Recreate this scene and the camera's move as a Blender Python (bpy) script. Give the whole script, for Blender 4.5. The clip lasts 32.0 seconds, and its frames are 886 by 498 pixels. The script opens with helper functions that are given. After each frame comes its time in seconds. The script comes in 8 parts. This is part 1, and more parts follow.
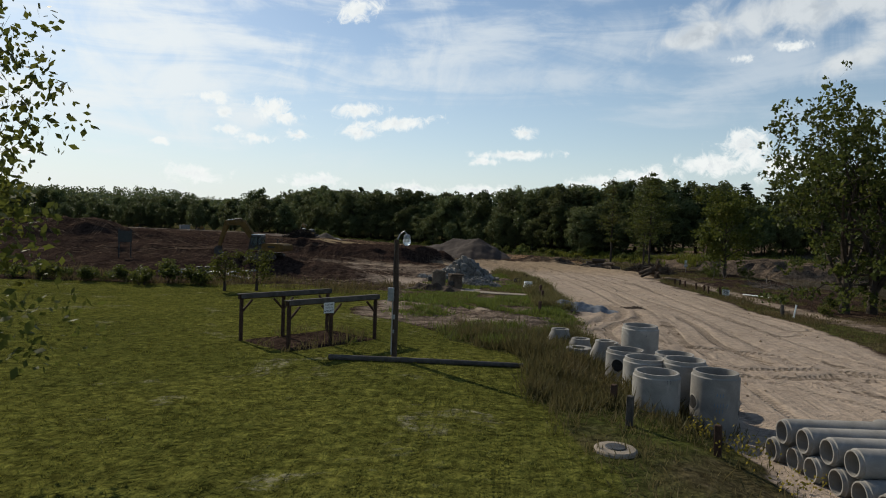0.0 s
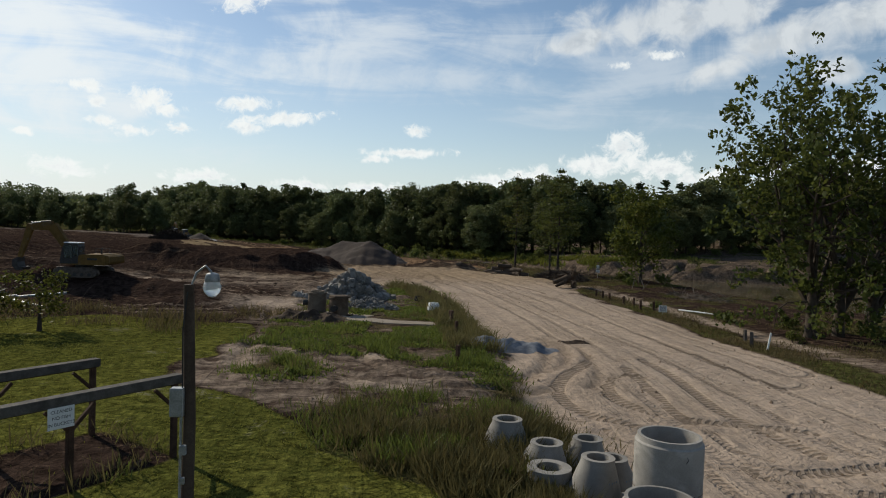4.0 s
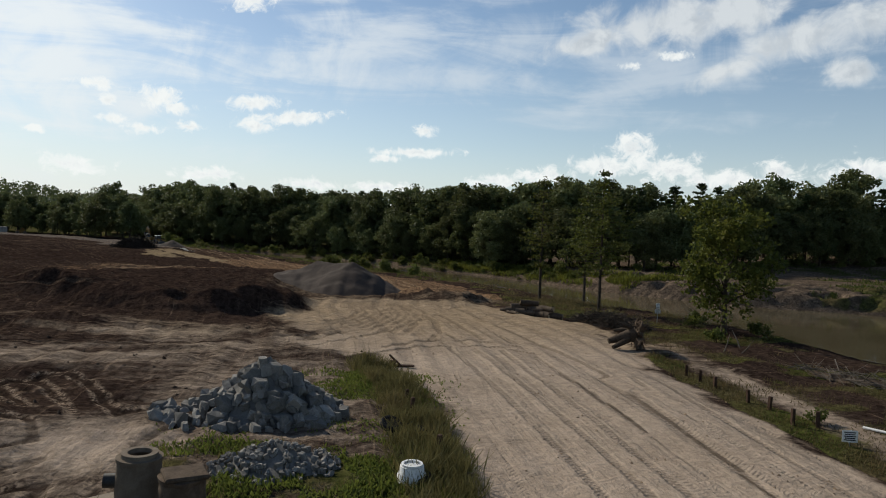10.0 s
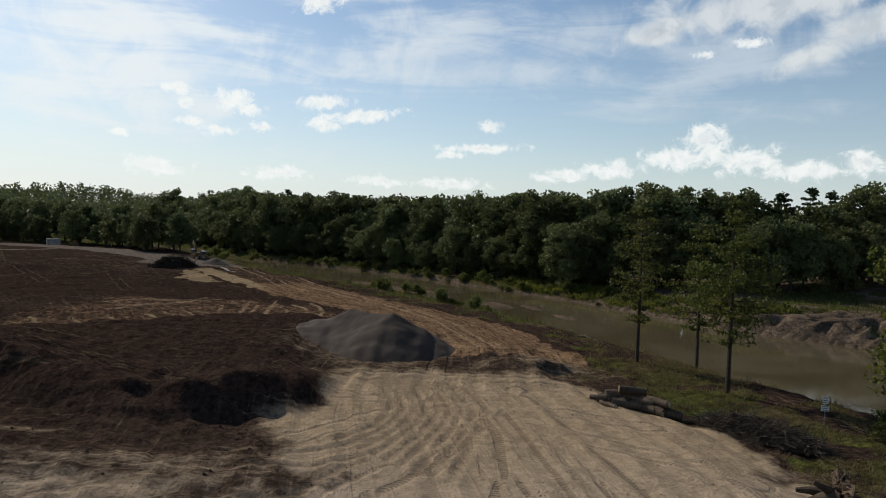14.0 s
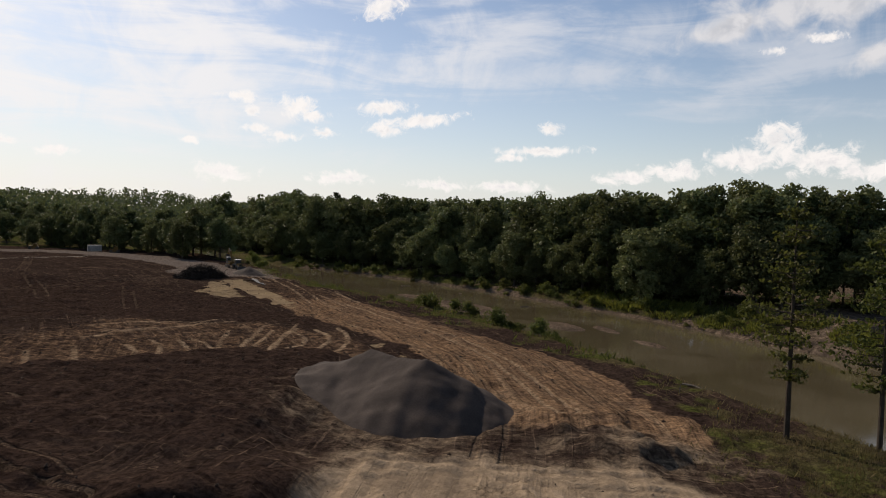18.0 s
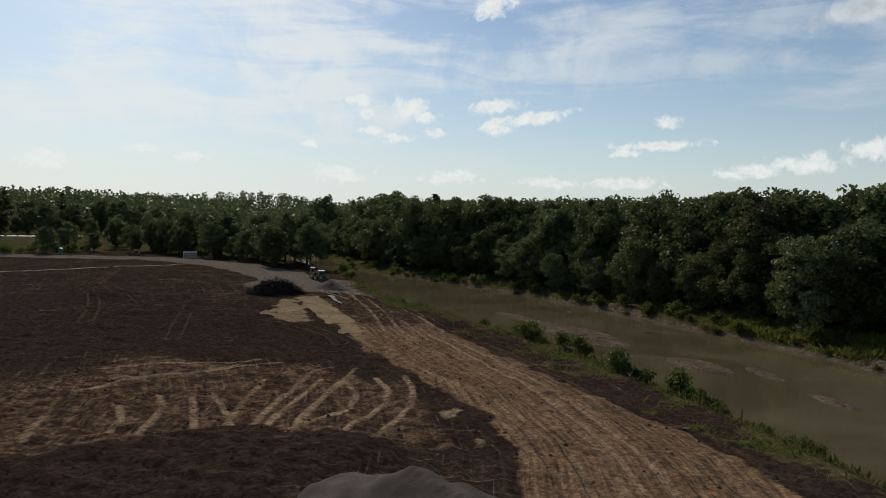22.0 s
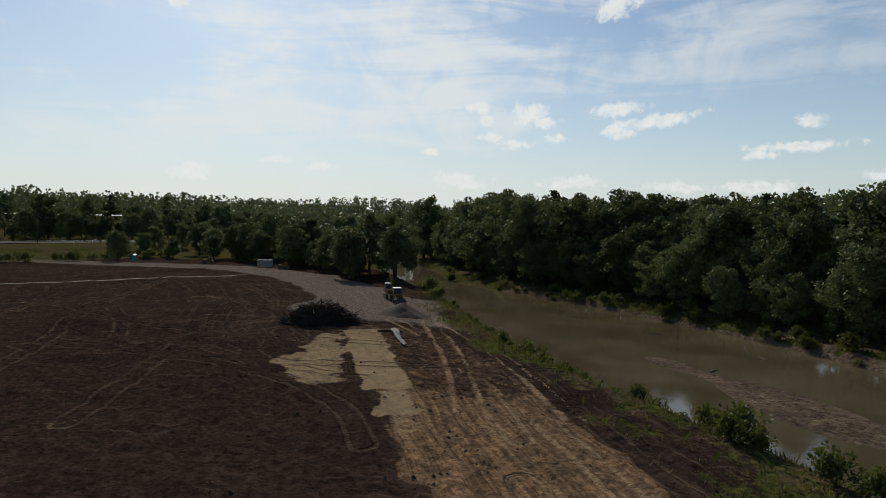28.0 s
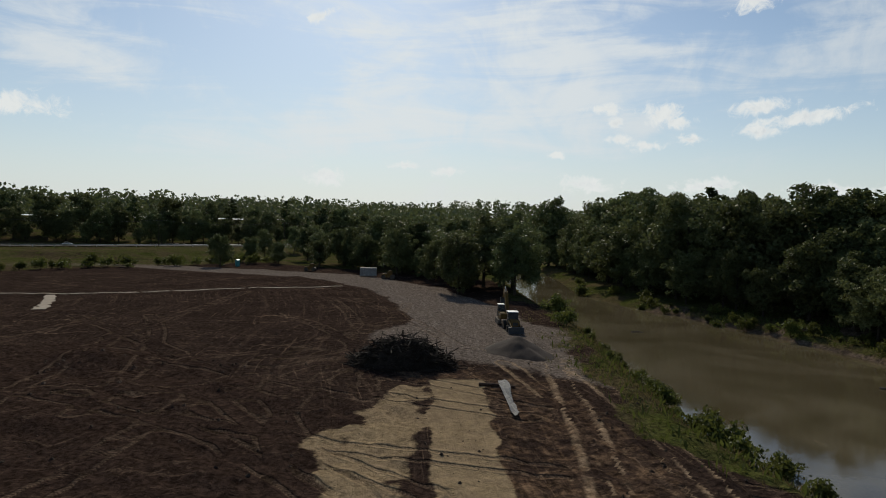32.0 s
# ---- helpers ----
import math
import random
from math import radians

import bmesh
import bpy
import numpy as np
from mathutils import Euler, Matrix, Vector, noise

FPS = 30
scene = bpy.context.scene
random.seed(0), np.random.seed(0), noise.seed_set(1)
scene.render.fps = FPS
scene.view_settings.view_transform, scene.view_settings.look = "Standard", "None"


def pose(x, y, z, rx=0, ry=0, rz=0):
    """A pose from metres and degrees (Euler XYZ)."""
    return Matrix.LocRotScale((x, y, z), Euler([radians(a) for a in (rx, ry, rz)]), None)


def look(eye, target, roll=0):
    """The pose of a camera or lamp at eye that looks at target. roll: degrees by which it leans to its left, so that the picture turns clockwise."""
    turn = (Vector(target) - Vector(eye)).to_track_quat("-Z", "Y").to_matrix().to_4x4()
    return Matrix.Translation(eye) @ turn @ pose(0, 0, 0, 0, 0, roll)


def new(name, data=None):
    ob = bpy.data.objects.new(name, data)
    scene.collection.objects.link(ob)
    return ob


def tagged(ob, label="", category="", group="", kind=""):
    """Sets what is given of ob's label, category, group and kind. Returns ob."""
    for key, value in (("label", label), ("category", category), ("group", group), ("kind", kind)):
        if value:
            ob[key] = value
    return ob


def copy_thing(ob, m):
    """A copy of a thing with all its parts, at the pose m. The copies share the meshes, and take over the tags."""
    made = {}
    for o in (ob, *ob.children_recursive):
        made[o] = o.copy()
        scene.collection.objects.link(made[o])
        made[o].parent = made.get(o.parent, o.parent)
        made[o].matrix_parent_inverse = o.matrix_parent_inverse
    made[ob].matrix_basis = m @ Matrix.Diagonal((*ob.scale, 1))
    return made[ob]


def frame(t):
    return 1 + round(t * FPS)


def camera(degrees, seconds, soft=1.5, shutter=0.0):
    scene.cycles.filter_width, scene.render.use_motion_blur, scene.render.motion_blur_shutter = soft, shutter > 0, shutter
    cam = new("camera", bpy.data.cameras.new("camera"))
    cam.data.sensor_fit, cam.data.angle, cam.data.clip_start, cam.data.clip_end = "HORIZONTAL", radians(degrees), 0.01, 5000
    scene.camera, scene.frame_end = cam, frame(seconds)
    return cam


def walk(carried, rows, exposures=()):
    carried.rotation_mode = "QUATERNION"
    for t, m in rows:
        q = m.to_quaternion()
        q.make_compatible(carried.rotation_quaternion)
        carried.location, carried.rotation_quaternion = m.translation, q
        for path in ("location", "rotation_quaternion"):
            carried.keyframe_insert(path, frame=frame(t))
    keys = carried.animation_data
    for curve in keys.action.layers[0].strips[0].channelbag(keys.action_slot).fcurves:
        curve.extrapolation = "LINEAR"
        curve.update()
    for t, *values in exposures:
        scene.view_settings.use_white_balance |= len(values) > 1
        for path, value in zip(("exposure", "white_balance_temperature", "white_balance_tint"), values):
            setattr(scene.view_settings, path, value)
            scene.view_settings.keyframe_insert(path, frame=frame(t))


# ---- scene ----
cam = camera(67.4, 32.0, 1.05)
PATH = [
    (0, (2.510, 13.413, 6.072), (2.373, 16.007, 5.981), 2.0),
    (0.5, (2.457, 14.548, 6.065), (2.318, 17.143, 5.975), 2.0),
    (1, (2.441, 16.150, 6.053), (2.298, 18.745, 5.963), 1.8),
    (1.5, (2.396, 18.004, 6.053), (2.252, 20.599, 5.963), 1.7),
    (2, (2.283, 20.063, 6.062), (2.140, 22.658, 5.971), 1.7),
    (2.2, (2.296, 20.692, 6.013), (2.518, 23.282, 5.945), 2.2),
    (2.5, (2.194, 22.194, 6.026), (2.475, 24.777, 5.946), 2.0),
    (3, (2.270, 24.497, 6.564), (2.549, 27.080, 6.478), 1.9),
    (3.5, (2.404, 26.616, 6.781), (2.682, 29.201, 6.695), 2.0),
    (5.5, (3.439, 34.659, 6.609), (3.732, 37.241, 6.523), 1.8),
    (6, (3.718, 36.880, 6.668), (4.011, 39.462, 6.575), 1.9),
    (6.5, (4.068, 39.152, 6.920), (4.356, 41.735, 6.829), 1.9),
    (7, (4.346, 41.484, 7.535), (4.635, 44.067, 7.444), 2.0),
    (7.5, (4.670, 43.966, 8.133), (4.958, 46.548, 8.042), 2.0),
    (8, (5.064, 46.362, 8.298), (5.346, 48.945, 8.207), 2.0),
    (8.5, (5.482, 48.925, 8.313), (5.621, 51.520, 8.217), 1.9),
    (9, (5.717, 51.747, 8.446), (5.981, 54.332, 8.356), 2.3),
    (9.5, (6.044, 54.527, 8.581), (6.305, 57.113, 8.492), 2.2),
    (10, (6.219, 57.313, 9.403), (6.470, 59.899, 9.315), 2.4),
    (10.5, (6.613, 60.300, 9.639), (6.778, 62.894, 9.545), 2.2),
    (11, (6.711, 62.878, 11.232), (6.877, 65.472, 11.133), 2.2),
    (11.5, (6.873, 65.590, 12.979), (7.041, 68.182, 12.880), 2.2),
    (12, (7.041, 68.229, 13.409), (7.210, 70.821, 13.309), 2.2),
    (12.5, (7.405, 71.142, 13.382), (7.535, 73.737, 13.281), 2.3),
    (13, (7.723, 74.021, 13.567), (7.743, 76.618, 13.456), 2.1),
    (13.5, (7.986, 76.797, 13.993), (7.981, 79.395, 13.878), 2.0),
    (14, (8.091, 79.338, 14.504), (8.086, 81.935, 14.391), 2.0),
    (14.5, (8.262, 81.780, 14.646), (8.050, 84.369, 14.525), 1.7),
    (16.5, (8.702, 93.354, 14.538), (8.475, 95.943, 14.425), 1.7),
    (17, (8.605, 96.179, 14.556), (8.376, 98.766, 14.447), 1.8),
    (17.5, (8.561, 98.857, 14.563), (8.325, 101.444, 14.456), 1.8),
    (18, (8.511, 101.846, 14.862), (8.273, 104.433, 14.755), 1.8),
    (18.5, (8.451, 104.768, 15.253), (8.211, 107.355, 15.146), 1.8),
    (19, (8.333, 107.687, 15.779), (8.090, 110.274, 15.670), 1.8),
    (19.5, (8.306, 110.428, 16.220), (8.059, 113.014, 16.111), 1.8),
    (20, (8.128, 113.086, 16.273), (7.809, 115.665, 16.164), 1.8),
    (20.5, (8.013, 115.644, 16.323), (7.692, 118.222, 16.214), 1.8),
    (21, (7.791, 118.820, 16.471), (7.276, 121.367, 16.353), 1.7),
    (21.5, (7.663, 122.125, 16.602), (7.132, 124.667, 16.480), 1.6),
    (22, (7.389, 125.809, 16.741), (6.726, 128.320, 16.617), 1.3),
    (22.5, (6.904, 129.225, 16.626), (6.130, 131.703, 16.501), 1.4),
    (23, (6.267, 133.117, 16.626), (5.422, 135.573, 16.502), 1.3),
    (23.5, (5.515, 137.257, 16.548), (4.666, 139.711, 16.425), 1.4),
    (24, (4.584, 141.671, 16.440), (3.734, 144.126, 16.318), 1.4),
    (24.5, (3.634, 145.906, 16.334), (2.782, 148.360, 16.215), 1.4),
    (25, (2.432, 150.597, 16.145), (1.528, 153.032, 16.028), 1.2),
    (25.5, (1.218, 154.925, 16.030), (0.216, 157.322, 15.913), 1.3),
    (26, (-0.662, 158.129, 15.703), (-1.708, 160.506, 15.587), 1.6),
    (26.5, (-1.213, 160.716, 15.523), (-2.263, 163.093, 15.412), 1.2),
    (28.5, (-6.289, 174.487, 15.145), (-7.453, 176.810, 15.040), 1.1),
    (29, (-7.745, 177.752, 15.152), (-9.065, 179.989, 15.042), 1.1),
    (29.5, (-9.138, 181.216, 15.140), (-10.503, 183.426, 15.033), 1.1),
    (30, (-10.916, 184.642, 15.072), (-12.343, 186.811, 14.967), 1.2),
    (30.5, (-12.641, 187.892, 15.074), (-14.087, 190.050, 14.968), 1.2),
    (31, (-14.318, 190.980, 15.070), (-15.886, 193.053, 14.962), 1.1),
    (31.5, (-15.982, 194.216, 15.111), (-17.453, 196.358, 15.008), 1.2),
    (32, (-17.950, 197.317, 14.957), (-19.468, 199.425, 14.856), 1.2),
]
EXPOSURES = [(0, 0.0, 6500, 6), (14.1, 0.0, 6500, 6), (14.6, 0.02, 6950, 14), (20.3, 0.02, 6900, 14), (20.9, -0.12, 6500, 6), (25, -0.18, 6500, 6), (32, -0.25, 6500, 6)]
walk(cam, [(t, look(eye, aim, roll)) for t, eye, aim, roll in PATH], EXPOSURES)

# ---- world, sun ----
SUN_AZ, SUN_EL = -43.0, 33.0   # degrees from +y (towards +x), degrees up
sun_dir = Vector((math.sin(radians(SUN_AZ)) * math.cos(radians(SUN_EL)), math.cos(radians(SUN_AZ)) * math.cos(radians(SUN_EL)), math.sin(radians(SUN_EL))))
sun_lamp = bpy.data.lights.new("sun", "SUN")
sun_lamp.energy, sun_lamp.angle, sun_lamp.color = 4.2, radians(0.6), (1.0, 0.9, 0.76)
sun_ob = new("sun", sun_lamp)
sun_ob.matrix_world = look((0, 0, 0), -sun_dir)

scene.view_settings.exposure = 0.0


class Nodes:
    """Short hand for building a node tree."""

    def __init__(self, tree):
        self.t = tree
        tree.nodes.clear()

    def n(self, kind):
        return self.t.nodes.new(kind)

    def put(self, sock, value):
        if value is None:
            return
        if isinstance(value, bpy.types.NodeSocket):
            self.t.links.new(value, sock)
        else:
            if isinstance(value, tuple) and len(value) == 3 and sock.type == "RGBA":
                value = (*value, 1)
            sock.default_value = value

    def math(self, op, a, b=None, c=None, clamp=False):
        node = self.n("ShaderNodeMath")
        node.operation, node.use_clamp = op, clamp
        for i, v in enumerate((a, b, c)):
            self.put(node.inputs[i], v)
        return node.outputs[0]

    def vmath(self, op, a, b=None):
        node = self.n("ShaderNodeVectorMath")
        node.operation = op
        self.put(node.inputs[0], a)
        self.put(node.inputs[1], b)
        return node.outputs["Value" if op in ("DOT_PRODUCT", "LENGTH", "DISTANCE") else "Vector"]

    def mix(self, fac, a, b, kind="MIX"):
        node = self.n("ShaderNodeMix")
        node.data_type, node.blend_type = "RGBA", kind
        self.put(node.inputs[0], fac)
        self.put(node.inputs[6], a)
        self.put(node.inputs[7], b)
        return node.outputs[2]

    def noise(self, vec, scale, detail=3.0, rough=0.55, dist=0.0):
        node = self.n("ShaderNodeTexNoise")
        self.put(node.inputs["Vector"], vec)
        self.put(node.inputs["Scale"], scale)
        self.put(node.inputs["Detail"], detail)
        self.put(node.inputs["Roughness"], rough)
        self.put(node.inputs["Distortion"], dist)
        return node.outputs[0]

    def ramp(self, x, lo, hi, a=0.0, b=1.0):
        node = self.n("ShaderNodeMapRange")
        node.interpolation_type = "SMOOTHSTEP"
        for i, v in enumerate((x, lo, hi, a, b)):
            self.put(node.inputs[i], v)
        return node.outputs[0]

    def sep(self, v):
        node = self.n("ShaderNodeSeparateXYZ")
        self.put(node.inputs[0], v)
        return node.outputs

    def comb(self, x, y, z):
        node = self.n("ShaderNodeCombineXYZ")
        for i, v in enumerate((x, y, z)):
            self.put(node.inputs[i], v)
        return node.outputs[0]


world = bpy.data.worlds.new("sky")
scene.world = world
world.use_nodes = True
W_ = Nodes(world.node_tree)
sky = W_.n("ShaderNodeTexSky")
sky.sky_type, sky.sun_disc, sky.sun_elevation, sky.sun_rotation = "NISHITA", False, radians(SUN_EL), radians(SUN_AZ)
sky.altitude, sky.air_density, sky.dust_density, sky.ozone_density = 200, 1.0, 0.6, 1.6
ray_dir = W_.n("ShaderNodeTexCoord").outputs["Generated"]
dx, dy, dz = W_.sep(ray_dir)
az = W_.math("ARCTAN2", dx, dy)                                   # radians right of +y
el = W_.math("ARCSINE", dz)
gaz = W_.math("MULTIPLY", az, 57.29578)
gel = W_.math("MULTIPLY", el, 57.29578)
deg = W_.comb(gaz, gel, 0.0)


def mass(clouds):
    """The nearest cloud's inner depth: 1 at its middle, 0 at its rim. Azimuth, elevation, half width, half height in degrees, lean."""
    best = None
    for a, e, w, h, *lean in clouds:
        px_ = W_.math("SUBTRACT", gaz, a)
        py_ = W_.math("SUBTRACT", gel, e)
        if lean:
            py_ = W_.math("SUBTRACT", py_, W_.math("MULTIPLY", px_, lean[0]))
        ux, uy = W_.math("MULTIPLY", px_, 1 / w), W_.math("MULTIPLY", py_, 1 / h)
        r = W_.math("SQRT", W_.math("ADD", W_.math("MULTIPLY", ux, ux), W_.math("MULTIPLY", uy, uy)))
        m = W_.math("SUBTRACT", 1.0, r)
        best = m if best is None else W_.math("MAXIMUM", best, m)
    return best


# thin high cloud: wide veils combed into long streaks
VEILS = [(-1, 14.8, 13, 2.6, 0.06), (11, 15.6, 9, 2.8, 0.05), (24, 12.6, 16, 2.6, 0.02), (3, 12.4, 18, 2.0, 0.03), (-27, 12, 12, 7), (-30, 15.5, 5, 2.6, -0.5), (-30, 10.5, 11, 5.0), (-45, 7.6, 14, 2.6, 0.08), (-40, 12, 6, 6, -0.6), (-66, 12.5, 9, 3.2, -0.2), (-17, 13.8, 10, 1.8, 0.1), (-30, 20, 22, 5),
         (0, 24, 30, 4), (60, 16, 20, 4), (-90, 14, 18, 5), (120, 18, 30, 5), (180, 20, 30, 6), (-140, 18, 26, 6)]
comb_ = W_.n("ShaderNodeMapping")
W_.put(comb_.inputs[0], deg)
comb_.inputs["Rotation"].default_value = (0, 0, radians(-7))
comb_.inputs["Scale"].default_value = (0.055, 0.36, 1)
streaks = W_.noise(comb_.outputs[0], 1.0, 7, 0.6, 0.9)
curl = W_.noise(deg, 0.16, 6, 0.62, 1.4)
veil = W_.math("ADD", mass(VEILS), W_.math("MULTIPLY", W_.math("SUBTRACT", W_.math("ADD", W_.math("MULTIPLY", streaks, 0.65), W_.math("MULTIPLY", curl, 0.35)), 0.52), 7.5))
cirrus = W_.ramp(veil, -0.6, 1.3)
# low heaped clouds with flat bases, and broad soft ones higher up
HEAPS = [(-17.7, 9.2, 2.1, 1.15), (-16.4, 8.5, 1.8, 0.6), (-18.8, 6.7, 1.9, 0.55), (-21.2, 7.2, 1.3, 0.5), (-21.4, 8.5, 0.95, 0.45), (-15.6, 7.1, 1.3, 0.5), (-10.8, 9.4, 2.6, 0.75, 0.08), (-7.6, 8.5, 4.6, 0.7, 0.14), (-10.6, 7.6, 2.2, 0.6), (3.6, 8.1, 1.35, 0.6), (2.6, 6.2, 4.6, 0.5, 0.03), (0.2, 5.6, 1.8, 0.45), (-22.6, 9.7, 1.9, 0.5), (-26.4, 5.9, 1.0, 0.4), (-11, 17.3, 2.4, 1.1, 0.2),
         (-39, 4.9, 1.5, 0.4), (-35.3, 4.4, 1.6, 0.5, 0.12), (-46.3, 16.7, 1.6, 0.6, 0.4), (-45.8, 3.8, 2.2, 0.9), (-24.0, 3.5, 3.0, 0.9), (-14, 3.4, 3.0, 0.7), (-6, 3.1, 3.4, 0.6), (0, 3.1, 4, 0.6), (9.5, 4.1, 3.0, 0.7), (13.8, 4.7, 3.0, 0.9), (21.0, 6.9, 2.6, 1.7), (18.6, 5.6, 3.6, 1.1), (23.8, 5.5, 4.0, 1.3), (28, 4.7, 4.0, 1.0), (32, 5.2, 2.4, 1.1), (37.5, 5.2, 3.5, 1.2), (24.1, 14.3, 1.5, 0.45), (20.6, 13.6, 0.9, 0.4),
         (45, 7, 6, 2.2), (75, 8, 7, 2), (-70, 8, 5, 1.2), (110, 9, 8, 3), (160, 10, 9, 3), (-110, 9, 7, 2)]
SOFT = [(23, 16.8, 6.5, 2.4), (17, 15.4, 5.0, 1.3, 0.2), (28, 17.4, 5, 2.2), (33, 15.0, 5.5, 1.9, 0.25), (28.4, 13.2, 3.4, 1.1, 0.35), (39, 16, 4.5, 2.2), (36.5, 12.4, 2.6, 1.0)]
fluff = W_.noise(deg, 0.8, 8, 0.66, 0.5)
fluff_sun = W_.noise(W_.vmath("ADD", deg, (-0.5, 0.6, 0.0)), 0.8, 6, 0.66, 0.5)
billow = W_.noise(deg, 0.32, 7, 0.58, 0.5)
billow_sun = W_.noise(W_.vmath("ADD", deg, (-1.1, 1.2, 0.0)), 0.32, 5, 0.58, 0.5)
body = W_.math("ADD", mass(HEAPS), W_.math("MULTIPLY", W_.math("SUBTRACT", fluff, 0.52), 3.0))
cloud = W_.math("MULTIPLY", W_.ramp(body, -0.05, 0.75), 0.95)
thick = W_.math("MULTIPLY", W_.ramp(body, 0.3, 1.0), W_.ramp(W_.math("SUBTRACT", fluff, fluff_sun), -0.16, 0.14, 1.0, 0.1))
soft_body = W_.math("ADD", mass(SOFT), W_.math("MULTIPLY", W_.math("SUBTRACT", billow, 0.5), 2.4))
soft_cloud = W_.math("MULTIPLY", W_.ramp(soft_body, -0.1, 0.75), 0.85)
soft_thick = W_.math("MULTIPLY", W_.ramp(soft_body, 0.15, 0.9), W_.ramp(W_.math("SUBTRACT", billow, billow_sun), -0.14, 0.1, 1.0, 0.0))
above = W_.ramp(dz, 0.0, 0.03)
sun_near = W_.vmath("DOT_PRODUCT", ray_dir, tuple(sun_dir))
glow = W_.ramp(sun_near, 0.55, 1.0)
low = W_.ramp(dz, 0.0, 0.32, 1.0, 0.0)
haze = W_.math("MULTIPLY_ADD", glow, 0.3, 0.36)
tint = W_.mix(W_.math("MULTIPLY", glow, 0.5), sky.outputs[0], W_.mix(1.0, sky.outputs[0], (0.6, 0.74, 0.88), "MULTIPLY"))
col = W_.mix(W_.math("MULTIPLY", low, haze), tint, (6.3, 6.9, 7.5))
col = W_.mix(W_.ramp(dz, 0.0, 0.13, 0.6, 0.0), col, W_.mix(glow, (6.4, 7.0, 7.6), (8.2, 8.5, 8.8)))
col = W_.mix(W_.math("MULTIPLY", cirrus, W_.math("MULTIPLY_ADD", glow, 0.3, 0.58)), col, W_.mix(glow, (6.6, 7.1, 7.8), (9.0, 9.2, 9.4)))
col = W_.mix(W_.math("MULTIPLY", glow, 0.08), col, (8.0, 8.4, 8.8))
col = W_.mix(W_.math("MULTIPLY", soft_cloud, above), col, W_.mix(W_.math("MULTIPLY", soft_thick, 0.75), (7.4, 7.6, 7.9), (4.5, 4.9, 5.5)))
cloud_col = W_.mix(W_.math("MULTIPLY", thick, 0.7), (9.4, 9.45, 9.45), W_.mix(glow, (5.8, 6.2, 6.8), (8.2, 8.4, 8.7)))
col = W_.mix(W_.math("MULTIPLY", cloud, above), col, cloud_col)
bg = W_.n("ShaderNodeBackground")
W_.put(bg.inputs[0], col)
bg.inputs[1].default_value = 0.1
W_.put(W_.n("ShaderNodeOutputWorld").inputs[0], bg.outputs[0])


# ---- materials ----
def material(name):
    m = bpy.data.materials.new(name)
    m.use_nodes = True
    k = Nodes(m.node_tree)
    bsdf = k.n("ShaderNodeBsdfPrincipled")
    out = k.n("ShaderNodeOutputMaterial")
    k.put(out.inputs[0], bsdf.outputs[0])
    return m, k, bsdf, out


def bump(k, bsdf, height, strength, distance):
    b = k.n("ShaderNodeBump")
    b.inputs["Strength"].default_value = strength
    b.inputs["Distance"].default_value = distance
    k.put(b.inputs["Height"], height)
    k.put(bsdf.inputs["Normal"], b.outputs[0])


def surface(name, a, b, scale=3.0, rough=0.8, metal=0.0, grain=40.0, depth=0.004, stain=None, vary=0.12):
    """A mottled surface: two tones, fine grain, optional stains, and some change from piece to piece."""
    m, k, bsdf, out = material(name)
    co = k.n("ShaderNodeTexCoord").outputs["Object"]
    big, fine = k.noise(co, scale, 4, 0.6, 0.4), k.noise(co, grain, 3)
    c = k.mix(k.ramp(big, 0.3, 0.7), a, b)
    c = k.mix(k.ramp(fine, 0.25, 0.75, 0.0, 0.35), c, tuple(v * 0.55 for v in a))
    if stain:
        c = k.mix(k.ramp(k.noise(co, scale * 0.6, 5, 0.65, 1.0), 0.52, 0.68, 0.0, 0.8), c, stain)
    rnd = k.n("ShaderNodeObjectInfo").outputs["Random"]
    hsv = k.n("ShaderNodeHueSaturation")
    k.put(hsv.inputs["Color"], c)
    k.put(hsv.inputs["Value"], k.ramp(rnd, 0, 1, 1 - vary, 1 + vary))
    k.put(bsdf.inputs["Base Color"], hsv.outputs[0])
    k.put(bsdf.inputs["Roughness"], k.ramp(fine, 0.2, 0.8, max(0.05, rough - 0.1), min(1, rough + 0.1)))
    bsdf.inputs["Metallic"].default_value = metal
    if rough > 0.75:
        bsdf.inputs["Specular IOR Level"].default_value = 0.1
    bump(k, bsdf, k.math("ADD", big, k.math("MULTIPLY", fine, 0.5)), 0.6, depth)
    return m


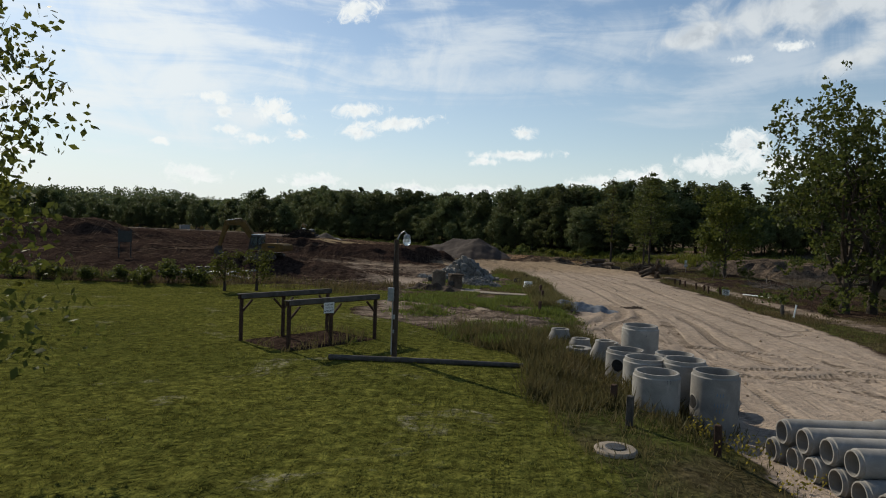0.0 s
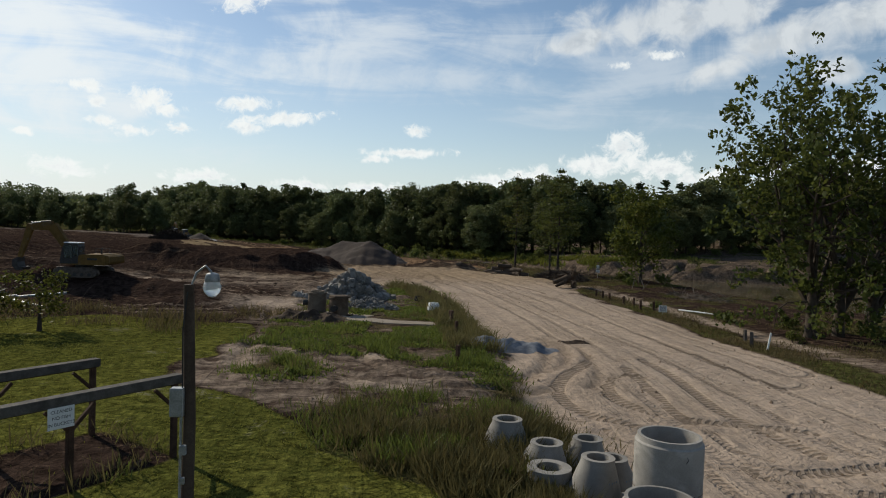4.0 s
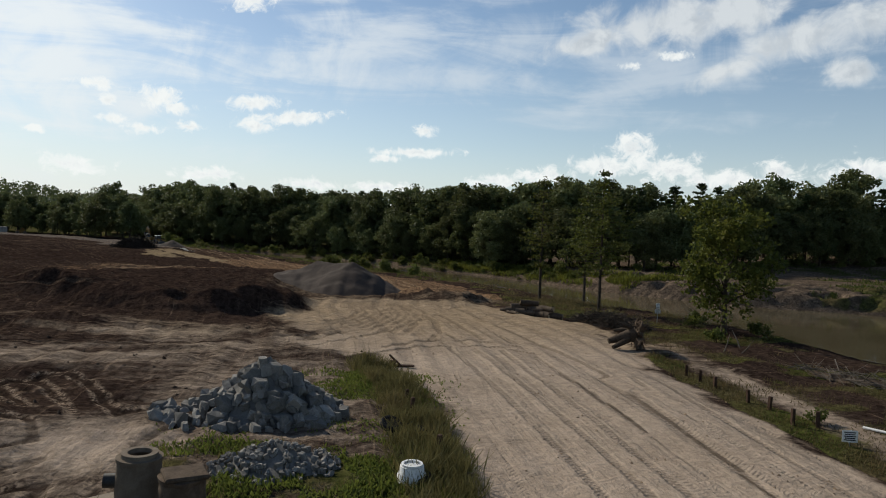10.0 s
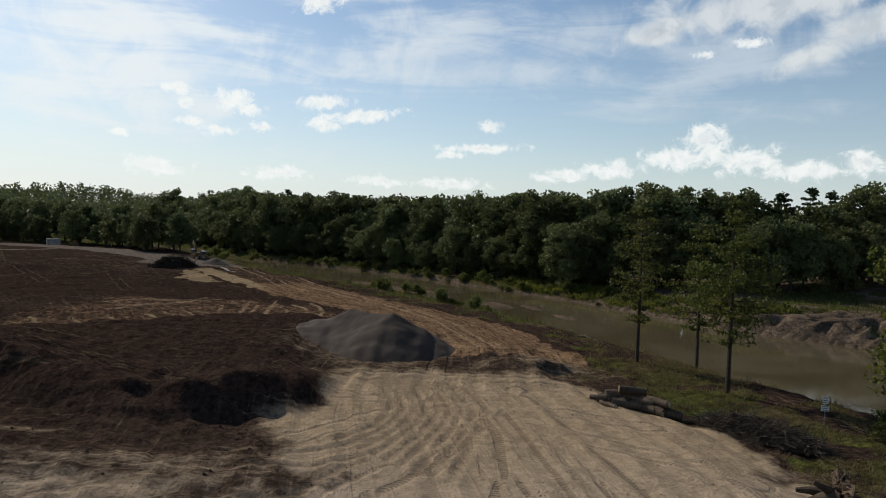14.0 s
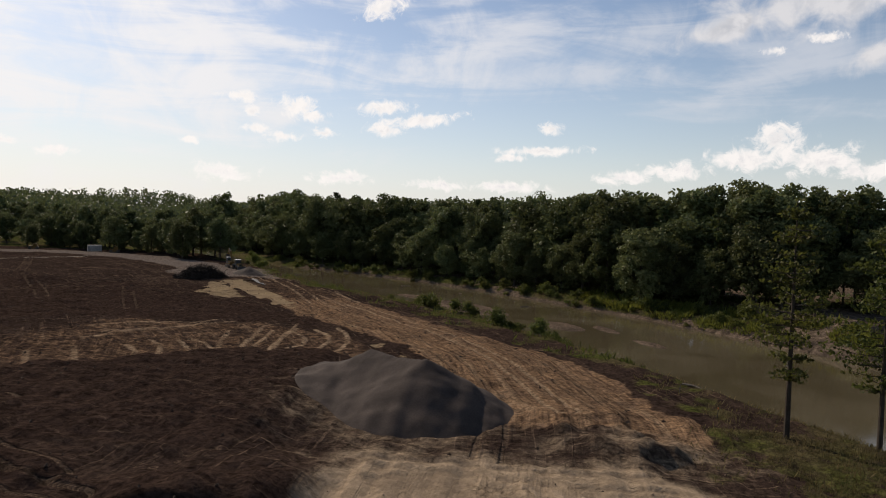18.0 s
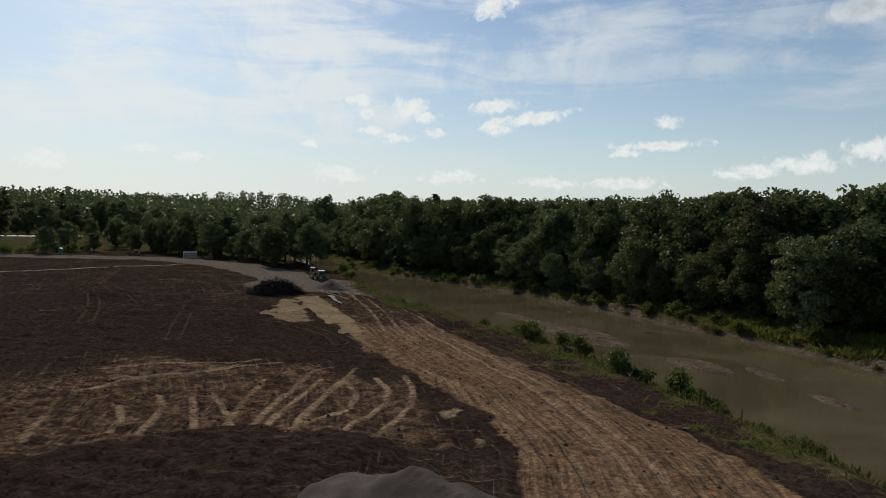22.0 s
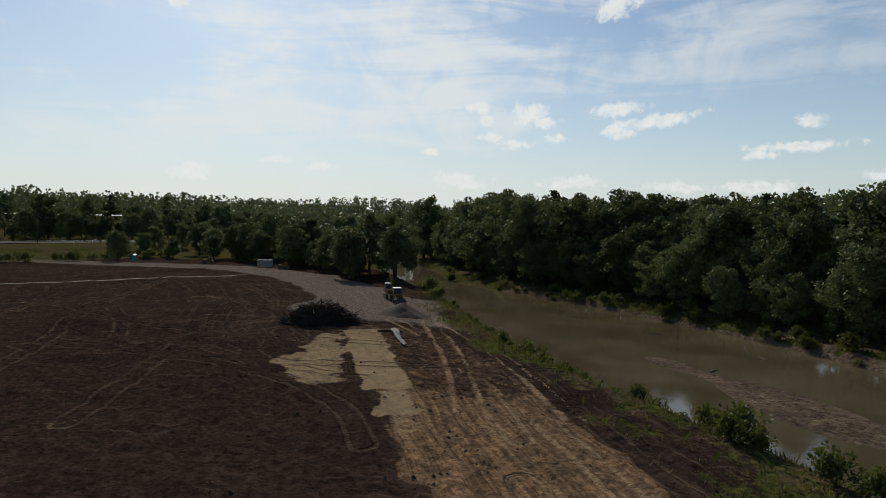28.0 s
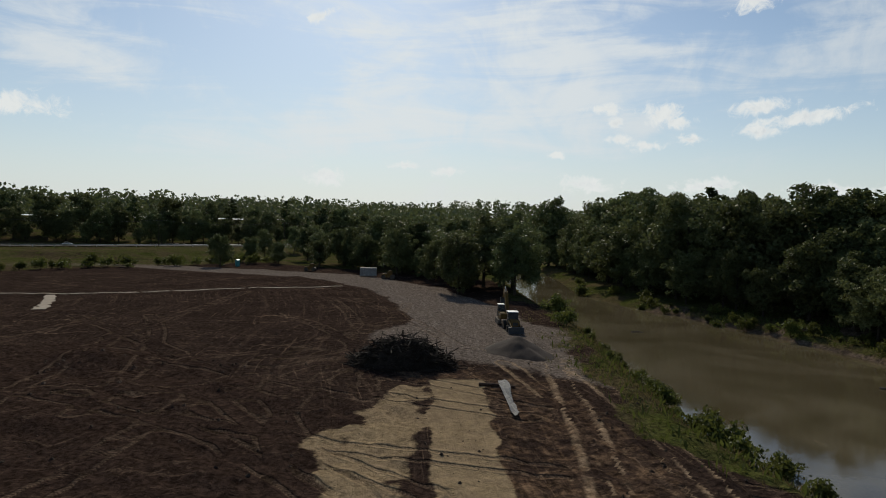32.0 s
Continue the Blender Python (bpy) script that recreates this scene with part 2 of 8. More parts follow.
def foliage(name, dark, light, tip, through_light=0.35, glow_col=(0.15, 0.17, 0.035)):
    m, k, bsdf, out = material(name)
    geo = k.n("ShaderNodeNewGeometry")
    isl = geo.outputs["Random Per Island"]
    pos = k.noise(geo.outputs["Position"], 0.35, 2)
    rnd = k.n("ShaderNodeObjectInfo").outputs["Random"]
    c = k.mix(isl, dark, light)
    c = k.mix(k.ramp(pos, 0.5, 0.75, 0.0, 0.6), c, tip)
    hsv = k.n("ShaderNodeHueSaturation")
    k.put(hsv.inputs["Color"], c)
    k.put(hsv.inputs["Hue"], k.ramp(rnd, 0, 1, 0.485, 0.515))
    k.put(hsv.inputs["Value"], k.ramp(k.math("FRACT", k.math("MULTIPLY", rnd, 7.3)), 0, 1, 0.7, 1.35))
    k.put(bsdf.inputs["Base Color"], hsv.outputs[0])
    bsdf.inputs["Roughness"].default_value = 0.55
    bsdf.inputs["Specular IOR Level"].default_value = 0.06
    tr = k.n("ShaderNodeBsdfTranslucent")
    k.put(tr.inputs[0], k.mix(0.45, hsv.outputs[0], glow_col))
    ms = k.n("ShaderNodeMixShader")
    ms.inputs[0].default_value = through_light
    k.put(ms.inputs[1], bsdf.outputs[0])
    k.put(ms.inputs[2], tr.outputs[0])
    k.put(out.inputs[0], ms.outputs[0])
    return m


M_LEAF = foliage("leaf_wood", (0.068, 0.082, 0.038), (0.108, 0.121, 0.05), (0.132, 0.128, 0.046), 0.24, (0.14, 0.16, 0.05))
M_PINE = foliage("needle", (0.024, 0.04, 0.02), (0.045, 0.063, 0.026), (0.06, 0.07, 0.028), 0.2)
M_LEAF_NEAR = foliage("leaf_near", (0.03, 0.046, 0.015), (0.065, 0.085, 0.022), (0.1, 0.095, 0.022), 0.36)
M_LEAF_YEL = foliage("leaf_yellow_green", (0.036, 0.044, 0.011), (0.08, 0.084, 0.018), (0.12, 0.094, 0.017), 0.34)
M_LEAF_BANK = foliage("leaf_bank", (0.03, 0.04, 0.013), (0.065, 0.075, 0.02), (0.085, 0.08, 0.025), 0.28)
M_LEAF_THIN = foliage("leaf_dry", (0.05, 0.055, 0.02), (0.1, 0.095, 0.03), (0.13, 0.09, 0.035), 0.35)
M_SHRUB = foliage("leaf_shrub", (0.04, 0.052, 0.016), (0.085, 0.095, 0.026), (0.11, 0.1, 0.03), 0.34)
M_GRASS = foliage("grass_blade", (0.062, 0.066, 0.014), (0.115, 0.113, 0.023), (0.14, 0.12, 0.033), 0.32, (0.2, 0.19, 0.04))
M_WEED = foliage("weed_blade", (0.075, 0.072, 0.027), (0.15, 0.13, 0.054), (0.21, 0.155, 0.08), 0.36, (0.13, 0.1, 0.045))
M_REED = foliage("reed_blade", (0.09, 0.1, 0.02), (0.16, 0.16, 0.032), (0.19, 0.16, 0.035), 0.35, (0.22, 0.22, 0.04))
M_GREENWEED = foliage("green_weed", (0.07, 0.095, 0.024), (0.14, 0.165, 0.042), (0.155, 0.148, 0.05), 0.36, (0.2, 0.235, 0.045))
# far leaves lightened: some distance haze is put into their colour
M_FARLEAF = foliage("leaf_far_wood", (0.065, 0.08, 0.045), (0.1, 0.115, 0.058), (0.12, 0.122, 0.06), 0.2)
M_GOLD = foliage("goldenrod", (0.13, 0.09, 0.015), (0.22, 0.15, 0.02), (0.15, 0.11, 0.02), 0.25)
M_BARK = surface("bark", (0.038, 0.03, 0.023), (0.075, 0.06, 0.047), 2.0, 0.9, 0, 25, 0.02)
M_CONCRETE = surface("cast_concrete", (0.215, 0.202, 0.184), (0.3, 0.284, 0.26), 1.4, 0.85, 0, 45, 0.003, (0.35, 0.33, 0.3))
M_OLDCON = surface("old_concrete", (0.13, 0.1, 0.075), (0.19, 0.155, 0.12), 2.2, 0.92, 0, 30, 0.01, (0.13, 0.1, 0.075))
M_SLAB = surface("slab_concrete", (0.235, 0.195, 0.15), (0.31, 0.262, 0.208), 0.8, 0.9, 0, 20, 0.004, (0.28, 0.22, 0.16))
M_RUBBLE = surface("broken_concrete", (0.15, 0.142, 0.13), (0.25, 0.236, 0.215), 1.5, 0.9, 0, 14, 0.01, (0.12, 0.115, 0.11), 0.3)
M_TIMBER = surface("weathered_dark_timber", (0.046, 0.027, 0.019), (0.078, 0.048, 0.034), 4.0, 0.85, 0, 30, 0.006)
M_GREYWOOD = surface("grey_weathered_wood", (0.062, 0.055, 0.049), (0.115, 0.104, 0.093), 3.0, 0.85, 0, 30, 0.006)
M_POLE = surface("creosoted_pole", (0.05, 0.036, 0.027), (0.085, 0.064, 0.048), 2.0, 0.9, 0, 25, 0.008)
M_LOG = surface("log_bark", (0.05, 0.037, 0.028), (0.105, 0.081, 0.061), 3.0, 0.9, 0, 20, 0.02, None, 0.25)
M_LOGEND = surface("cut_log_end", (0.34, 0.25, 0.155), (0.46, 0.35, 0.23), 6.0, 0.8, 0, 40, 0.003)
M_ROOT = surface("earthy_root", (0.07, 0.05, 0.036), (0.13, 0.095, 0.068), 2.5, 0.95, 0, 14, 0.03)
M_STUMPWOOD = surface("bare_stump_wood", (0.04, 0.03, 0.022), (0.085, 0.064, 0.047), 3.0, 0.85, 0, 20, 0.02, (0.06, 0.045, 0.034))
M_TWIG = surface("dead_branch", (0.09, 0.075, 0.062), (0.19, 0.165, 0.14), 2.0, 0.9, 0, 20, 0.005, None, 0.3)
M_DEADWOOD = surface("brown_dead_branch", (0.05, 0.039, 0.031), (0.12, 0.098, 0.08), 2.0, 0.9, 0, 20, 0.005, None, 0.3)
M_BRUSH = surface("dark_wet_brush", (0.022, 0.017, 0.014), (0.045, 0.036, 0.029), 2.0, 0.95, 0, 12, 0.03, None, 0.3)
M_WHITE = surface("white_paint", (0.72, 0.72, 0.7), (0.8, 0.8, 0.79), 4.0, 0.5, 0, 60, 0.001)
M_INK = surface("black_ink", (0.03, 0.03, 0.032), (0.04, 0.04, 0.045), 5.0, 0.7)
M_BLUEINK = surface("blue_chalk", (0.08, 0.16, 0.26), (0.12, 0.22, 0.33), 5.0, 0.9)
M_GALV = surface("galvanised_metal", (0.24, 0.25, 0.255), (0.36, 0.37, 0.375), 5.0, 0.5, 0.6, 50, 0.001)
M_YELLOW = surface("machine_yellow_paint", (0.1, 0.06, 0.018), (0.15, 0.09, 0.028), 2.0, 0.8, 0, 30, 0.002, (0.12, 0.09, 0.06))
M_BLACKMET = surface("black_steel", (0.02, 0.02, 0.021), (0.04, 0.038, 0.036), 3.0, 0.6, 0.3, 30, 0.003)
M_TRACK = surface("muddy_steel_track", (0.06, 0.05, 0.042), (0.12, 0.1, 0.085), 4.0, 0.8, 0.2, 30, 0.006)
M_RUBBER = surface("black_rubber", (0.018, 0.018, 0.019), (0.035, 0.034, 0.033), 4.0, 0.85)
M_PLASTIC = surface("white_sheeting", (0.17, 0.165, 0.16), (0.28, 0.275, 0.265), 3.0, 0.85, 0, 30, 0.004, (0.4, 0.36, 0.31))
M_TEAL = surface("teal_plastic", (0.05, 0.26, 0.28), (0.07, 0.32, 0.33), 3.0, 0.5)
M_GRAVEL = surface("grey_gravel", (0.044, 0.034, 0.029), (0.074, 0.057, 0.049), 0.5, 0.95, 0, 9, 0.04)
M_BLUEGRAVEL = surface("blue_grey_crushed_stone", (0.12, 0.13, 0.15), (0.23, 0.245, 0.27), 1.2, 0.92, 0, 11, 0.03)
M_DARKSOIL = surface("dark_dug_soil", (0.032, 0.023, 0.017), (0.065, 0.046, 0.033), 1.4, 0.97, 0, 7, 0.08, (0.1, 0.07, 0.048))
M_TANSOIL = surface("tan_dug_soil", (0.2, 0.14, 0.095), (0.3, 0.22, 0.155), 0.6, 0.97, 0, 6, 0.05, (0.11, 0.08, 0.06))
M_CLOD = surface("soil_clod", (0.042, 0.03, 0.022), (0.08, 0.057, 0.041), 0.3, 0.97, 0, 9, 0.03)
M_ASPHALT = surface("asphalt", (0.05, 0.05, 0.052), (0.075, 0.074, 0.073), 0.5, 0.9, 0, 20, 0.003)
M_CAR = surface("silver_car_paint", (0.5, 0.51, 0.53), (0.58, 0.59, 0.6), 2.0, 0.3, 0.4)
M_RED = surface("red_brown_board", (0.1, 0.05, 0.035), (0.15, 0.08, 0.055), 3.0, 0.8)
M_DARKGREEN = surface("dark_board", (0.02, 0.022, 0.02), (0.035, 0.036, 0.033), 3.0, 0.7)
M_ORANGE = surface("orange_tape", (0.6, 0.16, 0.03), (0.7, 0.22, 0.05), 3.0, 0.6)


def glass(name, tint, rough=0.03):
    m, k, bsdf, out = material(name)
    bsdf.inputs["Base Color"].default_value = (*tint, 1)
    bsdf.inputs["Roughness"].default_value = rough
    bsdf.inputs["Transmission Weight"].default_value = 0.6
    bsdf.inputs["IOR"].default_value = 1.45
    return m


M_GLASS = glass("cab_glass", (0.12, 0.15, 0.16))
M_LAMPGLASS = glass("lamp_globe_glass", (0.85, 0.87, 0.88), 0.1)


# ---- mesh building ----
class Shape:
    """Collects vertices and faces of one mesh."""

    def __init__(self):
        self.v, self.f = [], []

    def add(self, verts, faces):
        o = len(self.v)
        self.v.extend(tuple(p) for p in verts)
        self.f.extend(tuple(i + o for i in q) for q in faces)
        return self

    def box(self, c, s, rz=0.0, ch=0.0, m=None):
        """A box with chamfered edges. c: centre, s: full sizes."""
        hx, hy, hz = s[0] / 2, s[1] / 2, s[2] / 2
        ch = min(ch or 0.06 * min(s), 0.3 * min(s))
        vs, idx = [], {}
        for sx in (-1, 1):
            for sy in (-1, 1):
                for sz in (-1, 1):
                    for ax in range(3):
                        p = [sx * (hx - ch), sy * (hy - ch), sz * (hz - ch)]
                        p[ax] += (sx, sy, sz)[ax] * ch
                        idx[(sx, sy, sz, ax)] = len(vs)
                        vs.append(Vector(p))
        fs = []
        quad = ((-1, -1), (1, -1), (1, 1), (-1, 1))
        for ax in range(3):
            for s_ in (-1, 1):
                q = []
                for u, w in quad:
                    k = [0, 0, 0]
                    k[ax], k[(ax + 1) % 3], k[(ax + 2) % 3] = s_, u, w
                    q.append(idx[(*k, ax)])
                fs.append(q if s_ > 0 else q[::-1])
        for ax in range(3):
            b, c2 = (ax + 1) % 3, (ax + 2) % 3
            for u in (-1, 1):
                for w in (-1, 1):
                    k0, k1 = [0, 0, 0], [0, 0, 0]
                    k0[ax], k1[ax] = -1, 1
                    k0[b] = k1[b] = u
                    k0[c2] = k1[c2] = w
                    fs.append((idx[(*k0, b)], idx[(*k1, b)], idx[(*k1, c2)], idx[(*k0, c2)]))
        for sx in (-1, 1):
            for sy in (-1, 1):
                for sz in (-1, 1):
                    fs.append(tuple(idx[(sx, sy, sz, a)] for a in range(3)))
        rot = m if m is not None else Matrix.Rotation(radians(rz), 3, "Z")
        return self.add([rot @ p + Vector(c) for p in vs], fs)

    def tube(self, pts, radii, n=8, cap=True):
        """A round tube through points."""
        pts = [Vector(p) for p in pts]
        rings = []
        prev = None
        for i, p in enumerate(pts):
            d = (pts[min(i + 1, len(pts) - 1)] - pts[max(i - 1, 0)]).normalized()
            a = d.orthogonal().normalized() if prev is None else (prev - d * prev.dot(d)).normalized()
            prev = a
            b = d.cross(a)
            rings.append([p + (a * math.cos(2 * math.pi * j / n) + b * math.sin(2 * math.pi * j / n)) * radii[i] for j in range(n)])
        vs = [p for r in rings for p in r]
        fs = []
        for i in range(len(rings) - 1):
            for j in range(n):
                fs.append((i * n + j, i * n + (j + 1) % n, (i + 1) * n + (j + 1) % n, (i + 1) * n + j))
        if cap:
            fs.append(tuple(range(n))[::-1])
            fs.append(tuple((len(rings) - 1) * n + j for j in range(n)))
        return self.add(vs, fs)

    def lathe(self, prof, n=32, c=(0, 0, 0), shift=None):
        """Turns (radius, z) pairs round the z axis through c; shift(z) moves a ring sideways."""
        vs, fs = [], []
        for r, z in prof:
            ox = shift(z) if shift else 0.0
            for j in range(n):
                a = 2 * math.pi * j / n
                vs.append((c[0] + ox + r * math.cos(a), c[1] + r * math.sin(a), c[2] + z))
        for i in range(len(prof) - 1):
            for j in range(n):
                fs.append((i * n + j, i * n + (j + 1) % n, (i + 1) * n + (j + 1) % n, (i + 1) * n + j))
        return self.add(vs, fs)

    def prism(self, outline, y0, y1):
        """An outline in x and z, pushed from y0 to y1."""
        n = len(outline)
        vs = [(x, y0, z) for x, z in outline] + [(x, y1, z) for x, z in outline]
        fs = [tuple(range(n)), tuple(range(2 * n - 1, n - 1, -1))]
        fs += [(j, j + n, (j + 1) % n + n, (j + 1) % n) for j in range(n)]
        return self.add(vs, fs)

    def mesh(self, name, smooth=False):
        me = bpy.data.meshes.new(name)
        me.from_pydata(self.v, [], self.f)
        b = bmesh.new()
        b.from_mesh(me)
        bmesh.ops.recalc_face_normals(b, faces=b.faces)
        b.to_mesh(me)
        b.free()
        if smooth:
            me.polygons.foreach_set("use_smooth", [True] * len(me.polygons))
            me.set_sharp_from_angle(angle=radians(38))
        return me


def part(name, shape, mat, parent, label="", smooth=False, m=None):
    me = shape.mesh(name, smooth) if isinstance(shape, Shape) else shape
    if not me.materials:
        me.materials.append(mat)
    ob = new(name, me)
    ob.parent = parent
    if m is not None:
        ob.matrix_basis = m
    if label:
        ob["label"] = label
    return ob


def thing(name, label, category, m=None, group="", kind=""):
    ob = new(name)
    ob.empty_display_size = 0.2
    if m is not None:
        ob.matrix_basis = m
    return tagged(ob, label, category, group, kind)


def single(name, shape, mat, label, category, m=None, group="", kind="", smooth=False):
    ob = part(name, shape, mat, None, "", smooth, m)
    return tagged(ob, label, category, group, kind)


def quads(name, centres, ax, ay, mat):
    """A mesh of loose four-cornered leaves: centres and two half axes, arrays of n x 3."""
    n = len(centres)
    v = np.empty((n, 4, 3))
    v[:, 0], v[:, 1], v[:, 2], v[:, 3] = centres - ay, centres + ax * 0.9, centres + ay, centres - ax * 0.9
    me = bpy.data.meshes.new(name)
    me.vertices.add(n * 4)
    me.vertices.foreach_set("co", v.reshape(-1))
    me.loops.add(n * 4)
    me.loops.foreach_set("vertex_index", np.arange(n * 4, dtype=np.int32))
    me.polygons.add(n)
    me.polygons.foreach_set("loop_start", np.arange(0, n * 4, 4, dtype=np.int32))
    me.update(calc_edges=True)
    me.materials.append(mat)
    return me


def rand_unit(rng, n):
    v = rng.normal(size=(n, 3))
    return v / np.linalg.norm(v, axis=1, keepdims=True)


# ---- the lie of the land ----
WATER = -4.5
NEAR = [(260, -120), (140, 40), (100, 80), (76, 105), (61, 122), (52, 138), (45, 152), (39, 164), (33, 177), (24, 195), (13.5, 210), (2.5, 226.5), (-14.5, 241.5), (-30, 255.5), (-45, 277), (-62, 303), (-85, 330), (-105, 355), (-135, 395), (-170, 440), (-400, 760)]
FAR = [(400, -60), (240, 90), (170, 140), (112, 174), (80, 187), (62, 205), (50, 226), (38, 245), (20, 268), (5, 287), (-14, 307), (-40, 330), (-75, 355), (-100, 378), (-120, 410), (-150, 450), (-375, 770)]
DRIVE = [(17, -60), (17, 30), (17.5, 60), (17.5, 90), (16, 115), (12, 138), (13, 155), (8, 176), (-3, 199), (-14, 214), (-27, 231), (-41, 246), (-55, 259), (-71, 280), (-90, 299), (-114, 316), (-150, 328), (-215, 310), (-260, 270)]


def to_line(P, line):
    """Signed distance from a polyline (positive to its right), and the way along it."""
    A = np.array(line, float)
    best = np.full(len(P), 1e9)
    side, along = np.zeros(len(P)), np.zeros(len(P))
    run = 0.0
    for a, b in zip(A[:-1], A[1:]):
        d = b - a
        L = np.hypot(*d)
        d = d / L
        q = P - a
        s = np.clip(q @ d, 0, L)
        off = q - s[:, None] * d
        r = np.hypot(off[:, 0], off[:, 1])
        m = r < best
        best[m] = r[m]
        side[m] = np.sign(q[m, 0] * d[1] - q[m, 1] * d[0])
        along[m] = run + s[m]
        run += L
    return best * np.where(side == 0, 1, side), along


def sstep(x, lo, hi):
    t = np.clip((x - lo) / (hi - lo), 0, 1)
    return t * t * (3 - 2 * t)


def lattice(seed, x, y, scale):
    """Smooth value noise in 0..1."""
    rng = np.random.default_rng(seed)
    tab = rng.random((64, 64))
    u, w = x / scale + 1000, y / scale + 1000
    i, j = np.floor(u).astype(int), np.floor(w).astype(int)
    fu, fw = u - i, w - j
    fu, fw = fu * fu * (3 - 2 * fu), fw * fw * (3 - 2 * fw)
    g = lambda a, b: tab[a % 64, b % 64]
    return (g(i, j) * (1 - fu) + g(i + 1, j) * fu) * (1 - fw) + (g(i, j + 1) * (1 - fu) + g(i + 1, j + 1) * fu) * fw


def fbm(seed, x, y, scale, octaves=3):
    s, a, out = scale, 1.0, 0
    for o in range(octaves):
        out = out + a * (lattice(seed + o, x, y, s) - 0.5)
        s, a = s * 0.5, a * 0.55
    return out


def bell(x, y, cx, cy, rx, ry, turn=0.0):
    c, s = math.cos(radians(turn)), math.sin(radians(turn))
    u, w = (x - cx) * c + (y - cy) * s, -(x - cx) * s + (y - cy) * c
    return np.exp(-((u / rx) ** 2 + (w / ry) ** 2))


def plan(P):
    """Heights and cover of the land at points P (n x 2)."""
    x, y = P[:, 0], P[:, 1]
    near, _ = to_line(P, NEAR)      # positive on the river's side
    far, _ = to_line(P, FAR)        # positive beyond the river
    u, v = to_line(P, DRIVE)
    z = np.zeros(len(P))
    rough = fbm(11, x, y, 6.0) * 0.35 + fbm(21, x, y, 1.7, 2) * 0.12
    # the lawn, its edge, and the land south of the site
    edge_x = np.interp(y, [-100, 20, 33, 45, 52, 57, 60, 63, 70, 78], [5.5, 5.5, 6, 4.5, 0.5, -5.0, -5.5, -4.3, -3.6, -5])
    back_y = np.interp(x, [-200, -60, -30, -15, -5], [70, 70, 71, 76, 74])
    lawn = sstep(edge_x - x + fbm(31, x, y, 5) * 2.2, -0.4, 0.8) * sstep(back_y - y + fbm(32, x, y, 6) * 1.6, -0.3, 1.0)
    worn = sstep(2.1 - np.abs((x + 5.9) * 0.77 - (y - 46.9) * 0.64), -0.5, 0.6) * sstep(2.9 - np.abs((x + 5.9) * 0.64 + (y - 46.9) * 0.77), -0.5, 0.6)
    lawn = lawn * (1 - 0.97 * worn)
    half = np.interp(y, [-60, 25, 33, 45, 60, 80, 95, 104, 112], [7, 7, 6, 7.5, 8, 7.5, 8.0, 11, 16])
    right = np.interp(y, [-60, 40, 60, 90, 110, 118, 128, 136, 145], [9, 9.4, 9.8, 10.2, 11.4, 14, 16, 12, 8])
    soft = np.interp(y, [84, 108], [0.8, 5.0])
    sand = sstep(u + half + fbm(41, x, y, 4) * (0.8 + soft), -soft, soft) * sstep(right - u + fbm(42, x, y, 4) * (1.0 + 0.7 * soft), -0.2 - 0.7 * soft, 0.4 + 0.7 * soft) * sstep(150 - y + fbm(43, x, y, 8) * 6, 0, 8)
    sand = np.maximum(sand, 0.44 * sstep(u - right, -1.5, 0.5) * sstep(right + 9 - u, 0, 5) * sstep(122 - y, 0, 8))
    low_y = np.interp(x, [-4, -0.9, 3.2, 4.8, 6.6], [67, 64.2, 63.4, 60, 59.4])
    green = sstep(x + 3.4 + fbm(44, x, y, 3) * 1.5, -0.3, 0.8) * sstep(8.6 - x, -0.5, 0.8) * sstep(y - low_y + fbm(45, x, y, 3) * 1.6, -0.4, 0.8) * sstep(88 - y, 0, 5)
    green = np.maximum(green, np.clip(1.3 * bell(x, y, -1.6, 60.3, 1.3, 2.2, 20), 0, 1))
    sand = np.maximum(sand, (0.36 + 0.75 * fbm(46, x, y, 3)) * sstep(y, 51, 55) * sstep(67 - y, 0, 3) * sstep(x + 6, 0, 2) * sstep(-u - half + 3, 0, 2) * (1 - green))
    sand = np.maximum(sand, bell(x, y, -3.8, 63, 1.8, 11, 12) * 0.62)
    sand = np.maximum(sand, 0.42 * sstep(y, 50, 54) * sstep(108 - y, 0, 6) * sstep(x + 9, 0, 5) * sstep(-u - half + 2, 0, 2) * (1 - 0.2 * green))
    sand = np.maximum(sand, 0.62 * sstep(1.1 - np.abs(u - right - 4.6), -0.6, 0.5) * sstep(y, 62, 70) * sstep(112 - y, 0, 8))
    sand = np.maximum(sand, bell(x, y, 20, 148, 8, 5) * 0.5)
    sand = np.maximum(sand, bell(x, y, 1, 154, 11, 11) * 0.55)
    sand = np.maximum(sand, bell(x, y, -5, 85, 5, 4.5) * 0.75)
    sand = np.maximum(sand, bell(x, y, -6, 103, 10, 9) * 0.42)
    sand = np.maximum(sand, (0.3 + 0.6 * fbm(47, x * 0.3, y, 3)) * sstep(y, 94, 101) * sstep(124.5 - y, 0, 4) * sstep(x + 42, 0, 16) * sstep(6 - x, 0, 3))
    strip_w = sstep(1.5 - np.abs(u - right - 1.5 + fbm(48, x, y, 3) * 1.2), -0.5, 0.7) * sstep(114 - y, 0, 6) * sstep(y, 40, 50)
    sand = sand * (1 - strip_w)
    site = sstep(y - back_y - 1.0 + fbm(51, x, y, 6) * 2, 0, 2.5) * sstep(edge_x + 3 - x + np.where(y > 78, 12, 0) + np.where(y > 105, 60, 0), -1, 2)
    site = np.maximum(site, sstep(y, 96, 108) * sstep(half + right - np.abs(u), -60, -20) * (near < -4))
    road_l = np.interp(y, [150, 170, 183, 190, 205, 250], [-10, -8, -7, -9.4, -11.5, -11.5])
